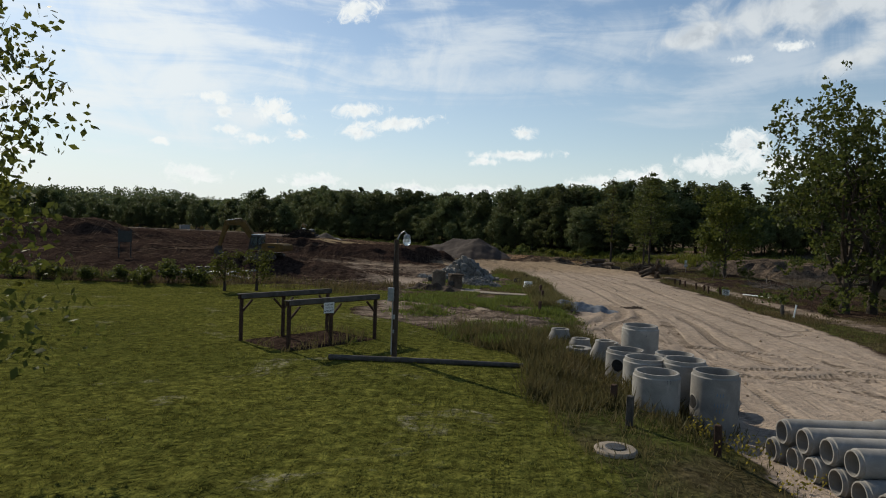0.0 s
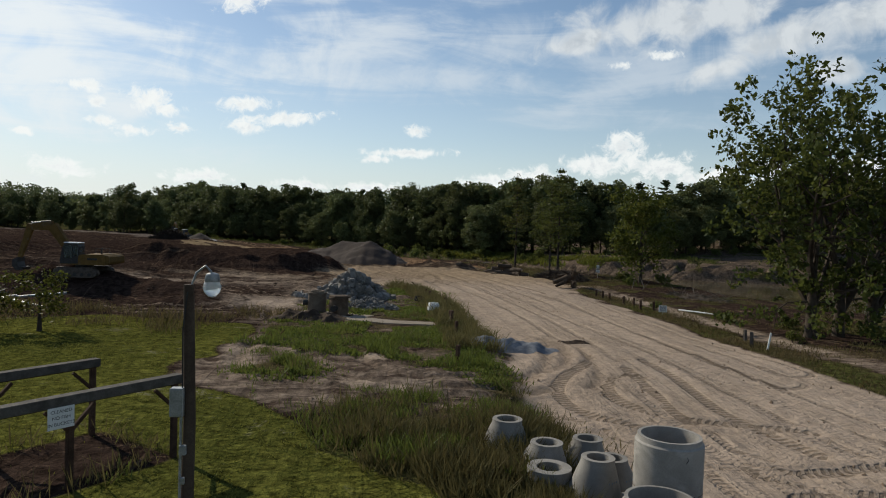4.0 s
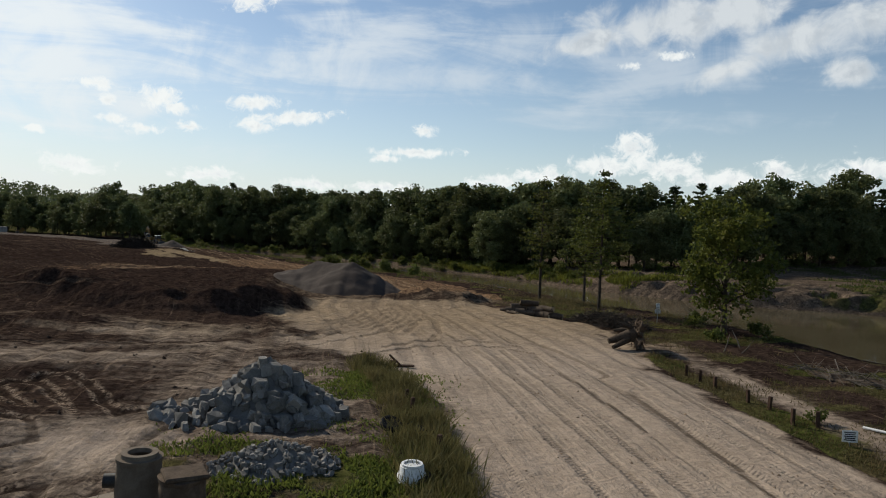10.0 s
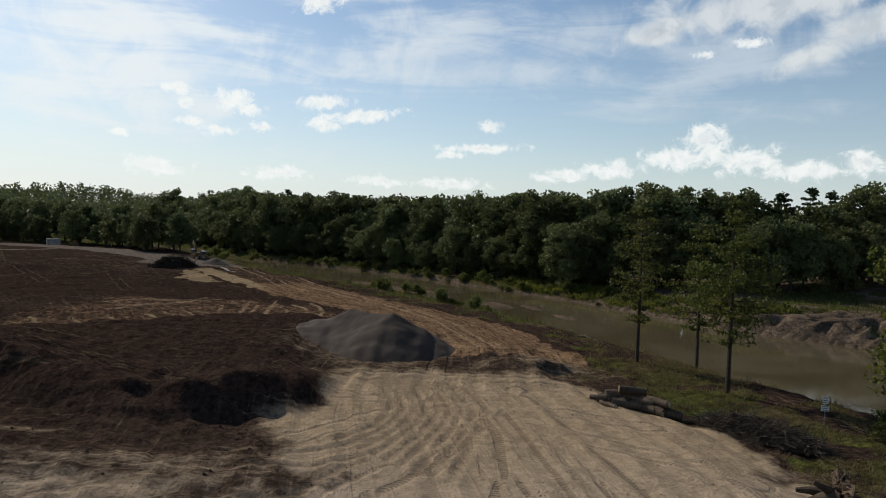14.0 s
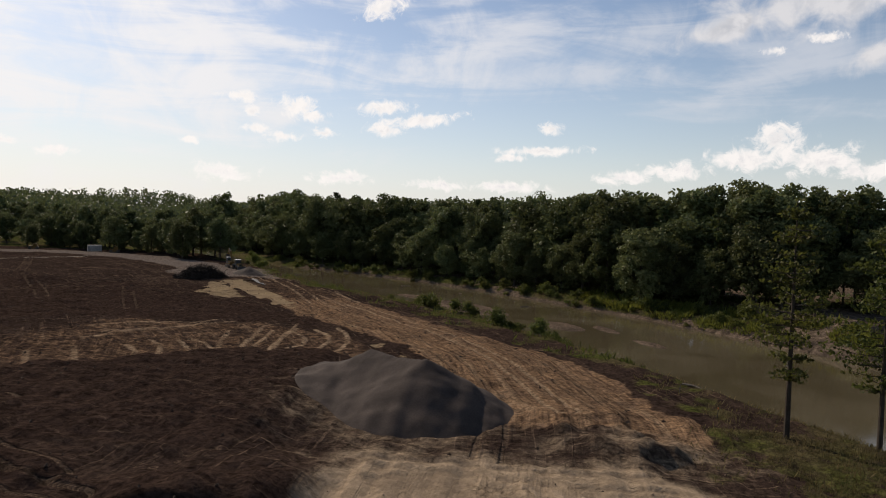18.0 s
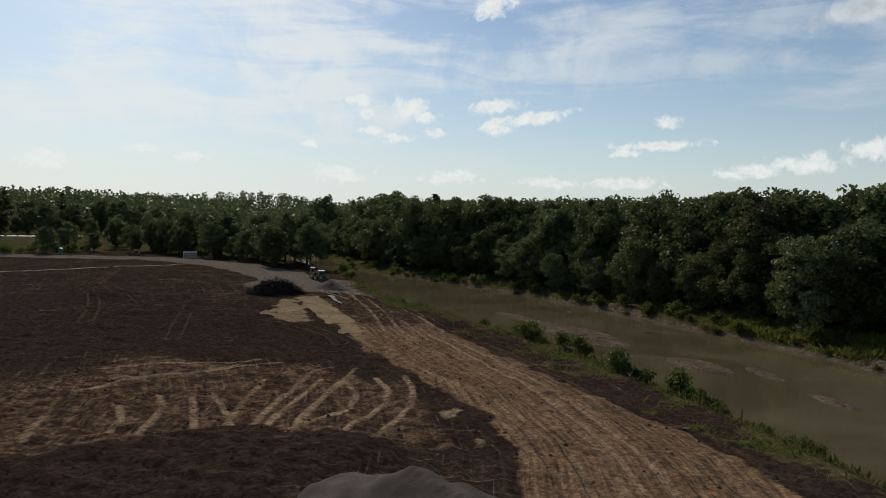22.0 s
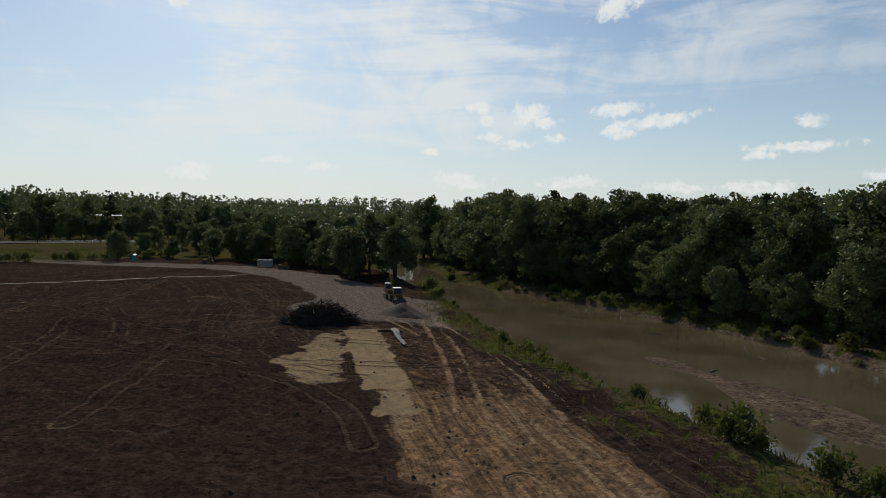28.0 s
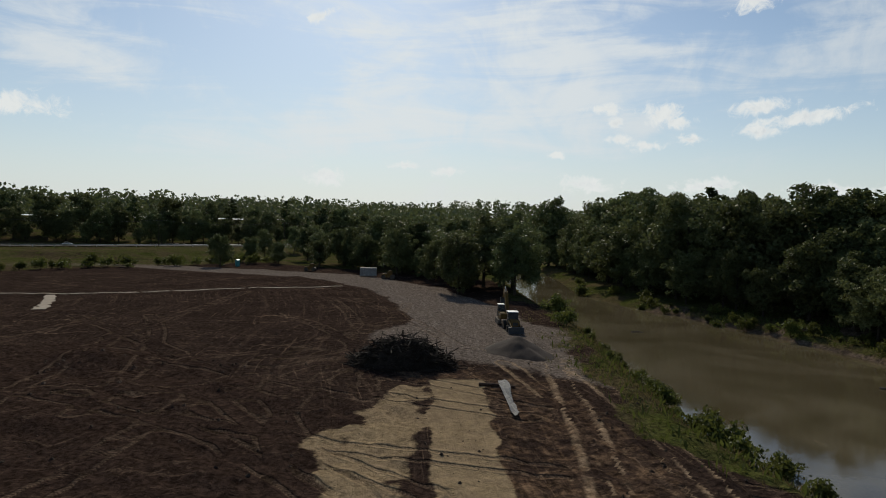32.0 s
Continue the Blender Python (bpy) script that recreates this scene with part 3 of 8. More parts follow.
    road_r = np.interp(y, [150, 175, 186, 199, 218, 255], [11, 10, 8.0, 4.6, 3.8, 4.5])
    orange = sstep(u - road_l + fbm(61, x, y, 5) * 1.6, -1, 1.5) * sstep(road_r - u + fbm(60, x, y, 4) * 1.4, -0.8, 1.2) * sstep(y + fbm(62, x, y, 8) * 6, 146, 156) * (1 - sstep(y, 252, 262)) * (1 - 0.6 * sstep(y + fbm(67, x, y, 9) * 12, 216, 232))
    gravel = sstep(9.5 - np.abs(u) + fbm(63, x, y, 5) * 1.5, -1, 1.5) * sstep(y, 252, 264)
    gravel = np.maximum(gravel, sstep(y, 255, 262) * sstep(16 - np.hypot(x + 66, (y - 272) * 0.8), 0, 6) * 0.9)
    # pale places: the graded pad by the river road and scraped patches beside it
    a = np.array((-35.9, 225.6)); d = np.array((-18.0, 24.6)); L = np.hypot(*d); d = d / L
    q0, q1 = (P - a) @ d, (P - a) @ np.array((d[1], -d[0]))
    q1 = q1 + fbm(65, x, y, 4) * 0.9
    pad = sstep(q0 + fbm(68, x, y, 3) * 2, -1, 0.6) * sstep(L - q0, -0.4, 1.0) * sstep(2.35 + 0.01 * q0 - np.abs(q1), -0.4, 0.5)
    pad = np.maximum(pad, sstep(1.6 - np.abs(q1 - 0.6 + fbm(69, x, y, 3) * 1.4), -0.5, 0.5) * sstep(q0 + 9, 0, 2) * sstep(-q0, 0.3, 1.2) * 0.9)
    wide_l = np.interp(q0, [8, 12, 18, 27], [3.6, 3.9, 3.0, 1.5])
    pad_l = sstep(q0 + fbm(66, x, y, 5) * 3, 1.5, 4.5) * sstep(27.5 - q0 + fbm(70, x, y, 4) * 4, -1, 1.5) * sstep(wide_l - np.abs(q1 + 2.9 + wide_l + 2.4 * fbm(105, x, y, 3.5)), -0.5, 0.6) * 0.62
    strip = sstep(1.3 - np.abs(u + 9.8 + fbm(64, x, y, 5) * 2.2), -0.4, 0.8) * sstep(y, 168, 176) * sstep(226 - y, 0, 6) * 0.5 * sstep(fbm(77, x, y, 5), -0.08, 0.1)
    pale = np.maximum.reduce([pad, pad_l, strip])
    fan_top = np.interp(x, [-60, -48, -31, -26, -19, -15, -10, -4], [186, 192, 196, 198, 194, 194, 192, 186])
    fan = sstep(fan_top - y + fbm(78, x, y, 4) * 3, -1, 2) * sstep(y - np.interp(x, [-90, -40, -28, -20, -8], [152, 154, 163, 171, 172]) + fbm(79, x, y, 4) * 2, -0.5, 1.5) * sstep(-u - 10, 0, 3) * sstep(x + 62, 0, 18)
    gloom = sstep(y - fan_top + fbm(78, x, y, 4) * 3, -1, 2) * sstep(-u + road_l + fbm(87, x, y, 6) * 4, -1, 3) * sstep(246 - y + fbm(88, x, y, 12) * 14, 0, 10) * sstep(x + 120, 0, 40)
    pit = bell(x, y, -28, 181, 15, 9, -8)
    # weeds: the verge of the drive, the patch round the old manholes, the river banks
    verge = sstep(np.where(y > 54, 1.0, 1.9) - np.abs(u + half + 1.0), -1, 1.0) * sstep(100 - y, 0, 4)
    way, _ = to_line(P, [(-3.0, 80.5), (-0.5, 79.2), (1.6, 77.2), (4.2, 74.9), (7.7, 74.2)])
    green = green * (1 - np.exp(-(way / 1.25) ** 4))
    patch = green * (0.75 + 0.5 * sstep(fbm(71, x, y, 5) + 0.16, 0, 0.16))
    patch = np.maximum(patch, 0.8 * sstep(y, 46, 50) * sstep(57 - y, 0, 4) * sstep(u + half + 13, -1, 1.5) * sstep(-u - half + 1, -1, 1.5) * sstep(fbm(71, x, y, 2.5), 0.02, 0.14))
    isle = bell(x, y, 6.3, 97, 2.6, 6.5)
    bank = sstep(-near, 0, 1.5) * sstep(9 - (-near) + fbm(72, x, y, 6) * 6, -1, 3) * np.where(y > 150, 1, 0)
    bank = np.maximum(bank, sstep(u - road_r - 1.4 + fbm(89, x, y, 4) * 2.5, -0.5, 1.5) * sstep(-near, 0, 1.0) * sstep(y, 148, 156) * sstep(310 - y, 0, 10) * (0.28 + 1.1 * fbm(80, x, y, 5)))
    bank_r = sstep(u - right - 0.3, 0, 1.5) * np.where(y < 155, 0.75, 0) * sstep(fbm(73, x, y, 5) + 0.22 * sstep(y, 112, 122), -0.02, 0.16)
    over = sstep(far, 0.4, 2.2) * sstep(fbm(74, x, y, 9) + np.where(x > 58, -0.12, 0.35), -0.05, 0.1)
    south = sstep(20 - y, 0, 30) * (1 - sand)
    weeds = np.clip(np.maximum.reduce([verge, patch * 0.95, isle, bank * 0.85, bank_r * 0.8, strip_w * 0.95, over, south]), 0, 1) * (1 - lawn)
    west = sstep(-x - 205, 0, 12) * np.where(y > 100, 1, 0) + sstep(-x - 70, 0, 30) * sstep(75 - y, 0, 10)
    weeds = np.maximum(weeds, np.clip(west, 0, 1) * (0.5 + 0.5 * sstep(fbm(76, x, y, 14), -0.1, 0.15)))
    weeds = np.maximum(weeds, sstep(y, 345, 360))
    weeds = np.maximum(weeds, (1 - lawn) * (1 - sand) * sstep(50 - y, -4, 2) * (u < 0)) * (1 - worn)
    patchy = sstep(fbm(75, x, y, 3.2) + 0.1, -0.1, 0.25)
    tuft = sstep(fbm(104, x, y, 2.6, 3), 0.02, 0.2) * sstep(y, 46, 50) * sstep(68 - y, 0, 3) * sstep(x + 7, 0, 1.5) * sstep(-u - half - 0.5, 0, 1.5)
    weeds = np.maximum(weeds, 0.95 * tuft * (1 - worn) * (1 - lawn))
    weeds = weeds * np.where((y > 52) & (y < 90) & (u < -4), 0.55 + 0.5 * patchy, 1.0)
    # heights
    z += -0.75 * sstep(u + half + 2.0, -1, 3) * (1 - sstep(y, 50, 68)) * sstep(14 - u, -4, 4)
    z += -0.22 * sstep(u + half + 1.0, -1, 2) * sstep(y, 50, 68) * (1 - sstep(y, 150, 175))
    z += -0.45 * sstep(u - right + 2.0, -3, 3) * sstep(y, 60, 75)
    z += -1.25 * bell(x, y, -20, 208, 45, 26, -25) - 0.35 * bell(x, y, -10, 135, 30, 25)
    brow = np.interp(x, [-90, -40, -28, -20, -8], [150.5, 152.5, 161, 169.3, 171])
    scarp = sstep(brow + fbm(81, x, y, 5) * 3 - y, -1.2, 1.0) * sstep(y, 136, 146) * sstep(-4.0 - x, 0, 6) * sstep(x + 75, 0, 12)
    z += 1.35 * scarp
    z += -0.5 * pit
    # the long spoil ridge, steep towards the drive
    rd_, ra_ = to_line(P, [(-0.6, 131.5), (-4, 131.8), (-7.5, 130.2), (-11, 128.2), (-16, 129.0), (-21, 131.5), (-30, 136), (-46, 143)])
    back = np.exp(-(np.maximum(rd_, 0) / 7.5) ** 2) * np.clip(1 + np.minimum(rd_, 0) / 3.3, 0, 1)
    ridge = back * sstep(ra_, 0.2, 3.5) * sstep(47 - ra_, 0, 14) * (0.92 + 0.5 * fbm(82, x, y, 4.0))
    z += 2.25 * ridge + 0.2 * fbm(94, x, y, 1.4, 2) * ridge
    # the cut end of the haul road above the sandy place
    cd_, ca_ = to_line(P, [(8.0, 155.5), (11.5, 151.5), (15, 147.6), (18.0, 146.0), (21.5, 148.0), (25.0, 149.0), (28, 153)])
    cut = np.exp(-(np.minimum(cd_, 0) / 9.0) ** 2) * np.clip(1 - np.maximum(cd_, 0) / (0.7 + 1.6 * lattice(100, x, y, 1.7)), 0, 1) * sstep(ca_, 0.5, 6) * sstep(20.5 - ca_, 0, 5)
    z += 0.9 * cut * (0.8 + 0.9 * fbm(83, x, y, 2.2))
    z += bell(x, y, -66, 128, 26, 16, -20) * 4.2 * (0.8 + 0.9 * fbm(84, x, y, 9)) + bell(x, y, -105, 140, 26, 15) * 3.4
    z += bell(x, y, -24, 90, 8.5, 4.2, -8) * 1.8 * (0.85 + fbm(85, x, y, 4)) + bell(x, y, -14, 88, 6, 2.6, -20) * 0.9
    z += bell(x, y, -38, 112, 9, 5) * 1.4 + bell(x, y, -20, 118, 7, 3.5) * 0.8
    z += bell(x, y, -88, 232, 5, 3.5) * 1.2 + bell(x, y, -60, 165, 6, 4) * 1.0
    churn = np.clip(site + orange + 0.6 * sand, 0, 1) * (1 - 0.85 * pad)
    z += rough * (0.12 + 0.75 * churn * (1 - sand * 0.7)) + fbm(23, x, y, 1.1, 2) * 0.16 * churn * (1 - 0.8 * sand)
    ruts = np.sin(u * 2.6 + 2.2 * fbm(91, x, v, 22)) * 0.055 * (0.4 + lattice(92, u * 2, v * 0.3, 6))
    z += ruts * np.clip(site + orange, 0, 1) * (1 - pad)
    z += (np.abs(np.sin(u * 1.9)) ** 6) * -0.06 * sand
    # blade and track furrows across the dug ground
    yy = y + 0.12 * x + 1.6 * fbm(101, x, y, 11)
    furrow = (lattice(102, x * 0.09, yy, 1.0) - 0.5) * 0.3 + (lattice(103, x * 0.07, yy, 2.3) - 0.5) * 0.34
    z += furrow * site * sstep(y, 82, 96) * sstep(176 - y, 0, 8) * (1 - 0.75 * sand) * sstep(10 - x, 0, 5)
    z += furrow * 0.7 * gloom * (1 - pad)
    # grooves where machines drove down into the pit
    z += 0.1 * np.sin((x + 0.35 * (y - 172) * np.clip((x + 14) / -12, -0.6, 1.2)) * 1.7) * pit
    # hillocks behind, and the road's bank in the west
    z += 9.0 * sstep(far, 40, 170) + 5 * fbm(95, x, y, 90) * sstep(far, 30, 120)
    z += 11.0 * sstep(-x - 330, 10, 120) + 1.4 * sstep(-x - 285 + (y - 318) * 0.48, -9, 0) * (y > 150)
    # the river
    mound_right = sstep(x, 58, 70) * sstep(far, 0.5, 4) * (1 - sstep(far, 14, 24))
    bank_w = np.interp(y, [95, 128, 190, 215, 400], [26.0, 8.0, 8.0, 5.5, 6.0])
    depth = np.clip(-near / bank_w, 0, 1)
    land_near = WATER - 0.2 + (z - WATER + 0.2) * np.power(depth, 0.75)
    rise = sstep(far, -0.5, 3.0) * 1.7 + sstep(far, 2, 26) * 2.2
    land_far = WATER - 0.25 + rise + np.maximum(z, 0) * sstep(far, 30, 60) + mound_right * np.minimum(2.9 * (0.95 + 0.8 * fbm(97, x, y, 9, 4) - 1.9 * np.abs(fbm(99, x, y, 5, 4))), 2.0 + 0.3 * fbm(96, x, y, 5)) + rough * sstep(far, 0, 3) * 0.8
    bed = WATER - 0.9 + 0.35 * fbm(98, x, y, 14)
    bars = bell(x, y, 19.8, 230, 6.4, 3.2, -50) * 1.35 + bell(x, y, 28.2, 228, 4.6, 1.5, -68) * 1.35 + bell(x, y, 1.0, 251.5, 14, 5.2, -52) * 1.35 + bell(x, y, -15, 270, 8, 3, -45) * 0.8 + bell(x, y, 33, 215, 6, 1.8, -60) * 0.9
    bed = bed + np.minimum(bars * 1.7, 1.2 + 0.25 * fbm(86, x, y, 3))
    inside = (near > 0) & (far < 0)
    z = np.where(inside, np.maximum(bed, WATER - 0.2 - 0.25 * np.minimum(near, -far)), np.where(far >= 0, land_far, land_near))
    z = np.where((near > -0.0) & (far < 0), np.minimum(z, np.maximum(bed, WATER - 0.1 - 0.12 * near)), z)
    masks = dict(lawn=lawn, sand=sand * (1 - lawn) * (1 - np.clip(1.6 * ridge, 0, 1)), orange=np.maximum(orange, 0.43 * fan), weeds=weeds * (1 - 0.9 * orange) * (1 - sand * 0.8), pale=pale, gravel=gravel, shore=np.clip(np.where(inside, 1.0, 0) + 0.5 * mound_right + sstep(-near, 3, 0) + sstep(far, -1, 0.5) * sstep(1.2 - far, 0, 1), 0, 1), u=u, v=v, site=site, dark=np.clip(ridge * 0.9 + 0.9 * bell(x, y, -24, 90, 9, 5, -8) + 0.75 * scarp * (1 - sand) * sstep(brow + 1 - y, 0, 1) + 0.35 * bell(x, y, -66, 128, 30, 20) + 0.95 * gloom * (1 - pad) - 0.8 * fan, 0, 1))
    return z, masks


def offset_line(line, d):
    """A polyline moved sideways (to its right)."""
    A = np.array(line, float)
    t = np.gradient(A, axis=0)
    t /= np.linalg.norm(t, axis=1, keepdims=True)
    return [tuple(p) for p in A + np.stack([t[:, 1], -t[:, 0]], 1) * d]


def arc(cx, cy, r, a0, a1, n=9, squash=1.0):
    return [(cx + r * math.cos(radians(a0 + (a1 - a0) * i / (n - 1))), cy + r * squash * math.sin(radians(a0 + (a1 - a0) * i / (n - 1)))) for i in range(n)]


# wheel and crawler tracks: (line, kind); kind 1 darker ruts on sand, 2 pale ruts on dark soil, 3 pale crawler bands
# 5 deep muddy ruts, 7 a single tyre print pressed into the sand, 8 a soft furrow
RUTS = [([(22, 30), (21, 50), (19.5, 75), (18, 100), (16, 125), (12, 143)], 1), ([(13.5, 35), (15, 55), (16, 80), (14, 105), (10, 128), (8, 143)], 1),
        ([(25, 45), (22.5, 52), (20.5, 66), (20.5, 95), (19, 112)], 1), ([(21, 40), (15, 50), (10, 53.5), (3, 53.5)], 1), ([(23.5, 59.8), (22.8, 67), (22.3, 78), (23, 96)], 1), ([(25.4, 62), (24.2, 70), (23.9, 84), (24.5, 100)], 1),
        ([(11, 143), (4, 130), (-6, 118), (-20, 109)], 1), ([(15, 138), (8, 122), (1, 111), (-10, 103)], 1), ([(27, 118), (17, 126), (12, 136), (10, 146)], 1), ([(24, 128), (14, 133), (2, 134), (-8, 139)], 1),
        ([(13.6, 134.9), (15.7, 121), (17.1, 111.4), (17.9, 102)], 9), ([(14.9, 135), (17.7, 121.3), (19.9, 110), (21, 101)], 9)]
for line_ in ([(14.5, 51.6), (12.9, 53.3), (11.6, 54.1), (11.1, 55.9), (11.2, 58.2), (12.6, 60.9), (14.9, 63.8)], [(20, 52.5), (16.7, 53.6), (15.2, 53.8), (13.9, 55.3), (13.5, 57.1), (13.8, 58.8), (15.4, 61.3), (16.6, 60.9)],
              [(15.4, 53.6), (15.3, 55.3), (15.8, 58.2), (16.3, 62.5)], [(18.5, 50), (17.8, 53.2), (17.5, 55.3), (17.9, 58.2), (18.2, 60.9), (17.9, 63.9)], [(24, 48), (20, 49), (16.5, 48.2), (14.8, 49.5)], [(22, 46.5), (17, 46.6), (13.6, 49.5), (11.5, 52.6)], [(26, 47), (21.5, 47.8), (18, 46.4), (15.2, 46.4)]):
    RUTS.append((line_, 7))
for line_ in ([(11.5, 61.3), (12.8, 62.5), (13.8, 64.8), (14.3, 68.1), (13.7, 70)], [(10.3, 60.5), (11.5, 61.6), (12.5, 64.2), (13.4, 68.1)], [(13.1, 58.5), (14.2, 60.5), (14.9, 63.8), (15.5, 67.5)], [(-0.8, 63.6), (0.3, 60.5), (1.9, 58.3), (3.9, 57), (5.7, 56.5), (7.8, 56.7), (9.4, 57.1), (11, 58.2)],
              [(1.8, 64.5), (2.4, 61.6), (3.7, 59.2), (5.5, 58.3), (7.6, 58.6), (9.3, 59.2), (10.9, 60.5)], [(-0.9, 58.1), (1.1, 56.5), (3.7, 55.6), (6.2, 55.1), (9.5, 55.2)], [(-3.8, 66), (-3.9, 62), (-2.6, 58.6)], [(-2.0, 120), (1, 121.8), (4.5, 124.5)], [(-3, 118), (0.7, 118.3), (3.1, 120.6)], [(-2, 113.1), (0.7, 114.3), (2.9, 119.2)]):
    RUTS.append((line_, 8))
for line_ in ([(-13, 95), (-9.6, 90.9), (-6.5, 85.8), (-4.1, 81.8), (-3.6, 76)], [(-12, 97), (-9.3, 93.4), (-5.4, 87), (-2.2, 81)], [(-16, 80), (-9.9, 81.5), (-6.7, 84.6), (-4, 90)], [(-14, 78), (-8.7, 79.2), (-5.6, 82.2), (-3.5, 88)], [(-18, 92), (-10, 88.5), (-6, 88)]):
    RUTS.append((line_, 5))
RUTS += [(offset_line(DRIVE[5:10], -4.5), 2), (offset_line(DRIVE[6:13], 1.0), 3), (offset_line(DRIVE[6:13], 4.6), 2), ([(-51, 265.5), (-40.5, 248.3), (-33.7, 238.4), (-25.4, 226.4), (-20, 218)], 3), ([(-47, 264), (-31.5, 246), (-22, 233), (-12, 219)], 2)]
FAN = [[(-16.5, 172), (-18.2, 176.3), (-19.6, 184.2), (-20.6, 193.7)], [(-20, 171.5), (-21.4, 175), (-23.7, 183.8), (-25.5, 194.4), (-24.1, 196.1)], [(-22.5, 171.5), (-24.1, 175.7), (-26.8, 182.5), (-28.1, 187.9)], [(-19, 171.5), (-20.4, 175.4), (-21.9, 183.3), (-23, 191)], [(-17.5, 172.5), (-16.9, 176.8), (-15.6, 180.2), (-16.6, 185.5), (-21.1, 192.6)],
       [(-13.6, 172.5), (-13.1, 178.4), (-13, 183.5), (-14.7, 189.1), (-18, 194)], [(-10.4, 173), (-10.5, 179.5), (-10.8, 184.4), (-12.4, 190), (-15.1, 195.3)], [(-27.5, 168), (-29.1, 171.8), (-31.2, 175.8), (-34.3, 179.3)], [(-30, 168), (-31.3, 170.9), (-34.6, 174.4)], [(-24, 170), (-26, 173), (-30.8, 179.5)], [(-30.7, 182.2), (-24.4, 175.6), (-22, 172)],
       [(-46.1, 185.2), (-41.6, 190.3), (-33.4, 196.2)], [(-42.3, 182.5), (-37.3, 186.4), (-34.6, 193.4)], [(-41.2, 176.3), (-40.7, 183.2), (-36, 189.7), (-30.8, 196.2)], [(-21.3, 196.3), (-20.6, 189.5), (-17.9, 176.4)], [(-33.5, 163.5), (-38.6, 171.0)], [(-36, 160), (-42, 168)], [(-40, 158.5), (-46, 166)]]
RUTS += [(line_, 4) for line_ in FAN]
RUTS += [([(-121.7, 246), (-102.6, 242.7), (-83.9, 239.7)], 2), ([(-107, 225), (-110, 237), (-116, 248)], 2), ([(-84, 215), (-78, 225.5), (-64, 236), (-51.5, 228), (-40.4, 228)], 2), ([(-65.4, 233.3), (-72, 242.4), (-75.3, 251.8)], 2), ([(-30, 212), (-36, 219), (-46, 224), (-62, 226), (-80, 222)], 2),
         ([(-81.3, 238), (-78.2, 249.2), (-80.6, 263.2), (-82.8, 275.3), (-94.7, 292.9)], 2), ([(-49.2, 224.3), (-56.1, 228.7), (-62.5, 238.4), (-67.9, 249.8)], 2), ([(-67.5, 232.5), (-60.2, 229.8), (-51.4, 227.2), (-43.4, 225.2)], 2), ([(-72, 228), (-69, 240), (-71, 252), (-78, 268)], 2),
         ([(-53, 266.2), (-46.3, 254.8), (-39.4, 244.6), (-32.9, 233.5), (-27, 222)], 4), ([(-51.5, 267.5), (-44.8, 256.1), (-37.7, 246), (-31.6, 235.6), (-24, 222)], 4), ([(-51, 268), (-41.8, 258.6), (-31.6, 245.9), (-26.3, 238.8), (-16, 224)], 4), ([(-49, 263.8), (-37.5, 250.1), (-28.6, 239.1), (-18, 224)], 4), ([(-51.6, 265), (-40, 251), (-30, 237.5), (-21, 224)], 2)]
for _i in range(9):
    _f = _i * 0.95
    RUTS.append(([(1.2 + _f, 123.5 - 0.9 * _f), (3.4 + _f, 126.6), (4.4 + _f, 131.6), (3.4 + 0.85 * _f, 137.6 + 0.2 * _f), (0.8 + 0.6 * _f, 140.4 + 0.2 * _f)], 8))
RUTS += [([(5.2, 115.1), (7.6, 118.8), (10.6, 124.9), (11.7, 128.5)], 7), ([(11.1, 113.6), (12.1, 118.1), (12.3, 125.1), (11.3, 130.3)], 7), ([(7, 110), (10, 113), (15, 114), (19, 111)], 7), ([(6, 107), (10, 110.5), (16, 111), (20, 107)], 7), ([(1, 142.5), (7, 141.5), (14, 140.5), (19, 141)], 8), ([(0, 144), (7, 143.2), (13, 142.5), (18, 143)], 8)]
_r = np.random.default_rng(404)
for _i in range(11):
    _x, _y, _a, _k = -45 - 60 * _r.random(), 195 + 70 * _r.random(), (2.25 if _i % 3 else 0.15) + 0.22 * _r.normal(), 0.012 * _r.normal()
    _l = []
    for _j in range(10):
        _l.append((_x, _y))
        _x, _y, _a = _x + 6 * math.cos(_a), _y + 6 * math.sin(_a), _a + _k * 3
    RUTS.append((_l, 2))
for _i in range(9):
    _x, _y, _a = -10 - 35 * _r.random(), 100 + 52 * _r.random(), 3.0 + 0.22 * _r.normal()
    RUTS.append(([(_x + 5 * _j * math.cos(_a), _y + 5 * _j * math.sin(_a) + 0.25 * _r.normal()) for _j in range(8)], 2))


def ruts(P):
    """For each point: distance across the nearest track, way along it, its kind."""
    best = np.full(len(P), 50.0)
    al, kd = np.zeros(len(P)), np.zeros(len(P))
    for line, kind in RUTS:
        L = np.array(line, float)
        m = (P[:, 0] > L[:, 0].min() - 6) & (P[:, 0] < L[:, 0].max() + 6) & (P[:, 1] > L[:, 1].min() - 6) & (P[:, 1] < L[:, 1].max() + 6)
        idx = np.nonzero(m)[0]
        if not len(idx):
            continue
        d, a = to_line(P[idx], fine_line(line))
        w = np.abs(d) < np.abs(best[idx])
        j = idx[w]
        best[j], al[j], kd[j] = d[w], a[w], kind
    return best, al, kd


def fine_line(line, n=28):
    """The polyline rounded off."""
    A = np.array(line, float)
    s_ = np.r_[0, np.cumsum(np.hypot(*np.diff(A, axis=0).T))]
    q = np.linspace(0, s_[-1], n)
    B = np.stack([np.interp(q, s_, A[:, 0]), np.interp(q, s_, A[:, 1])], 1)
    for _ in range(3):
        B[1:-1] = (B[:-2] + 2 * B[1:-1] + B[2:]) / 4
    return [tuple(p) for p in B]


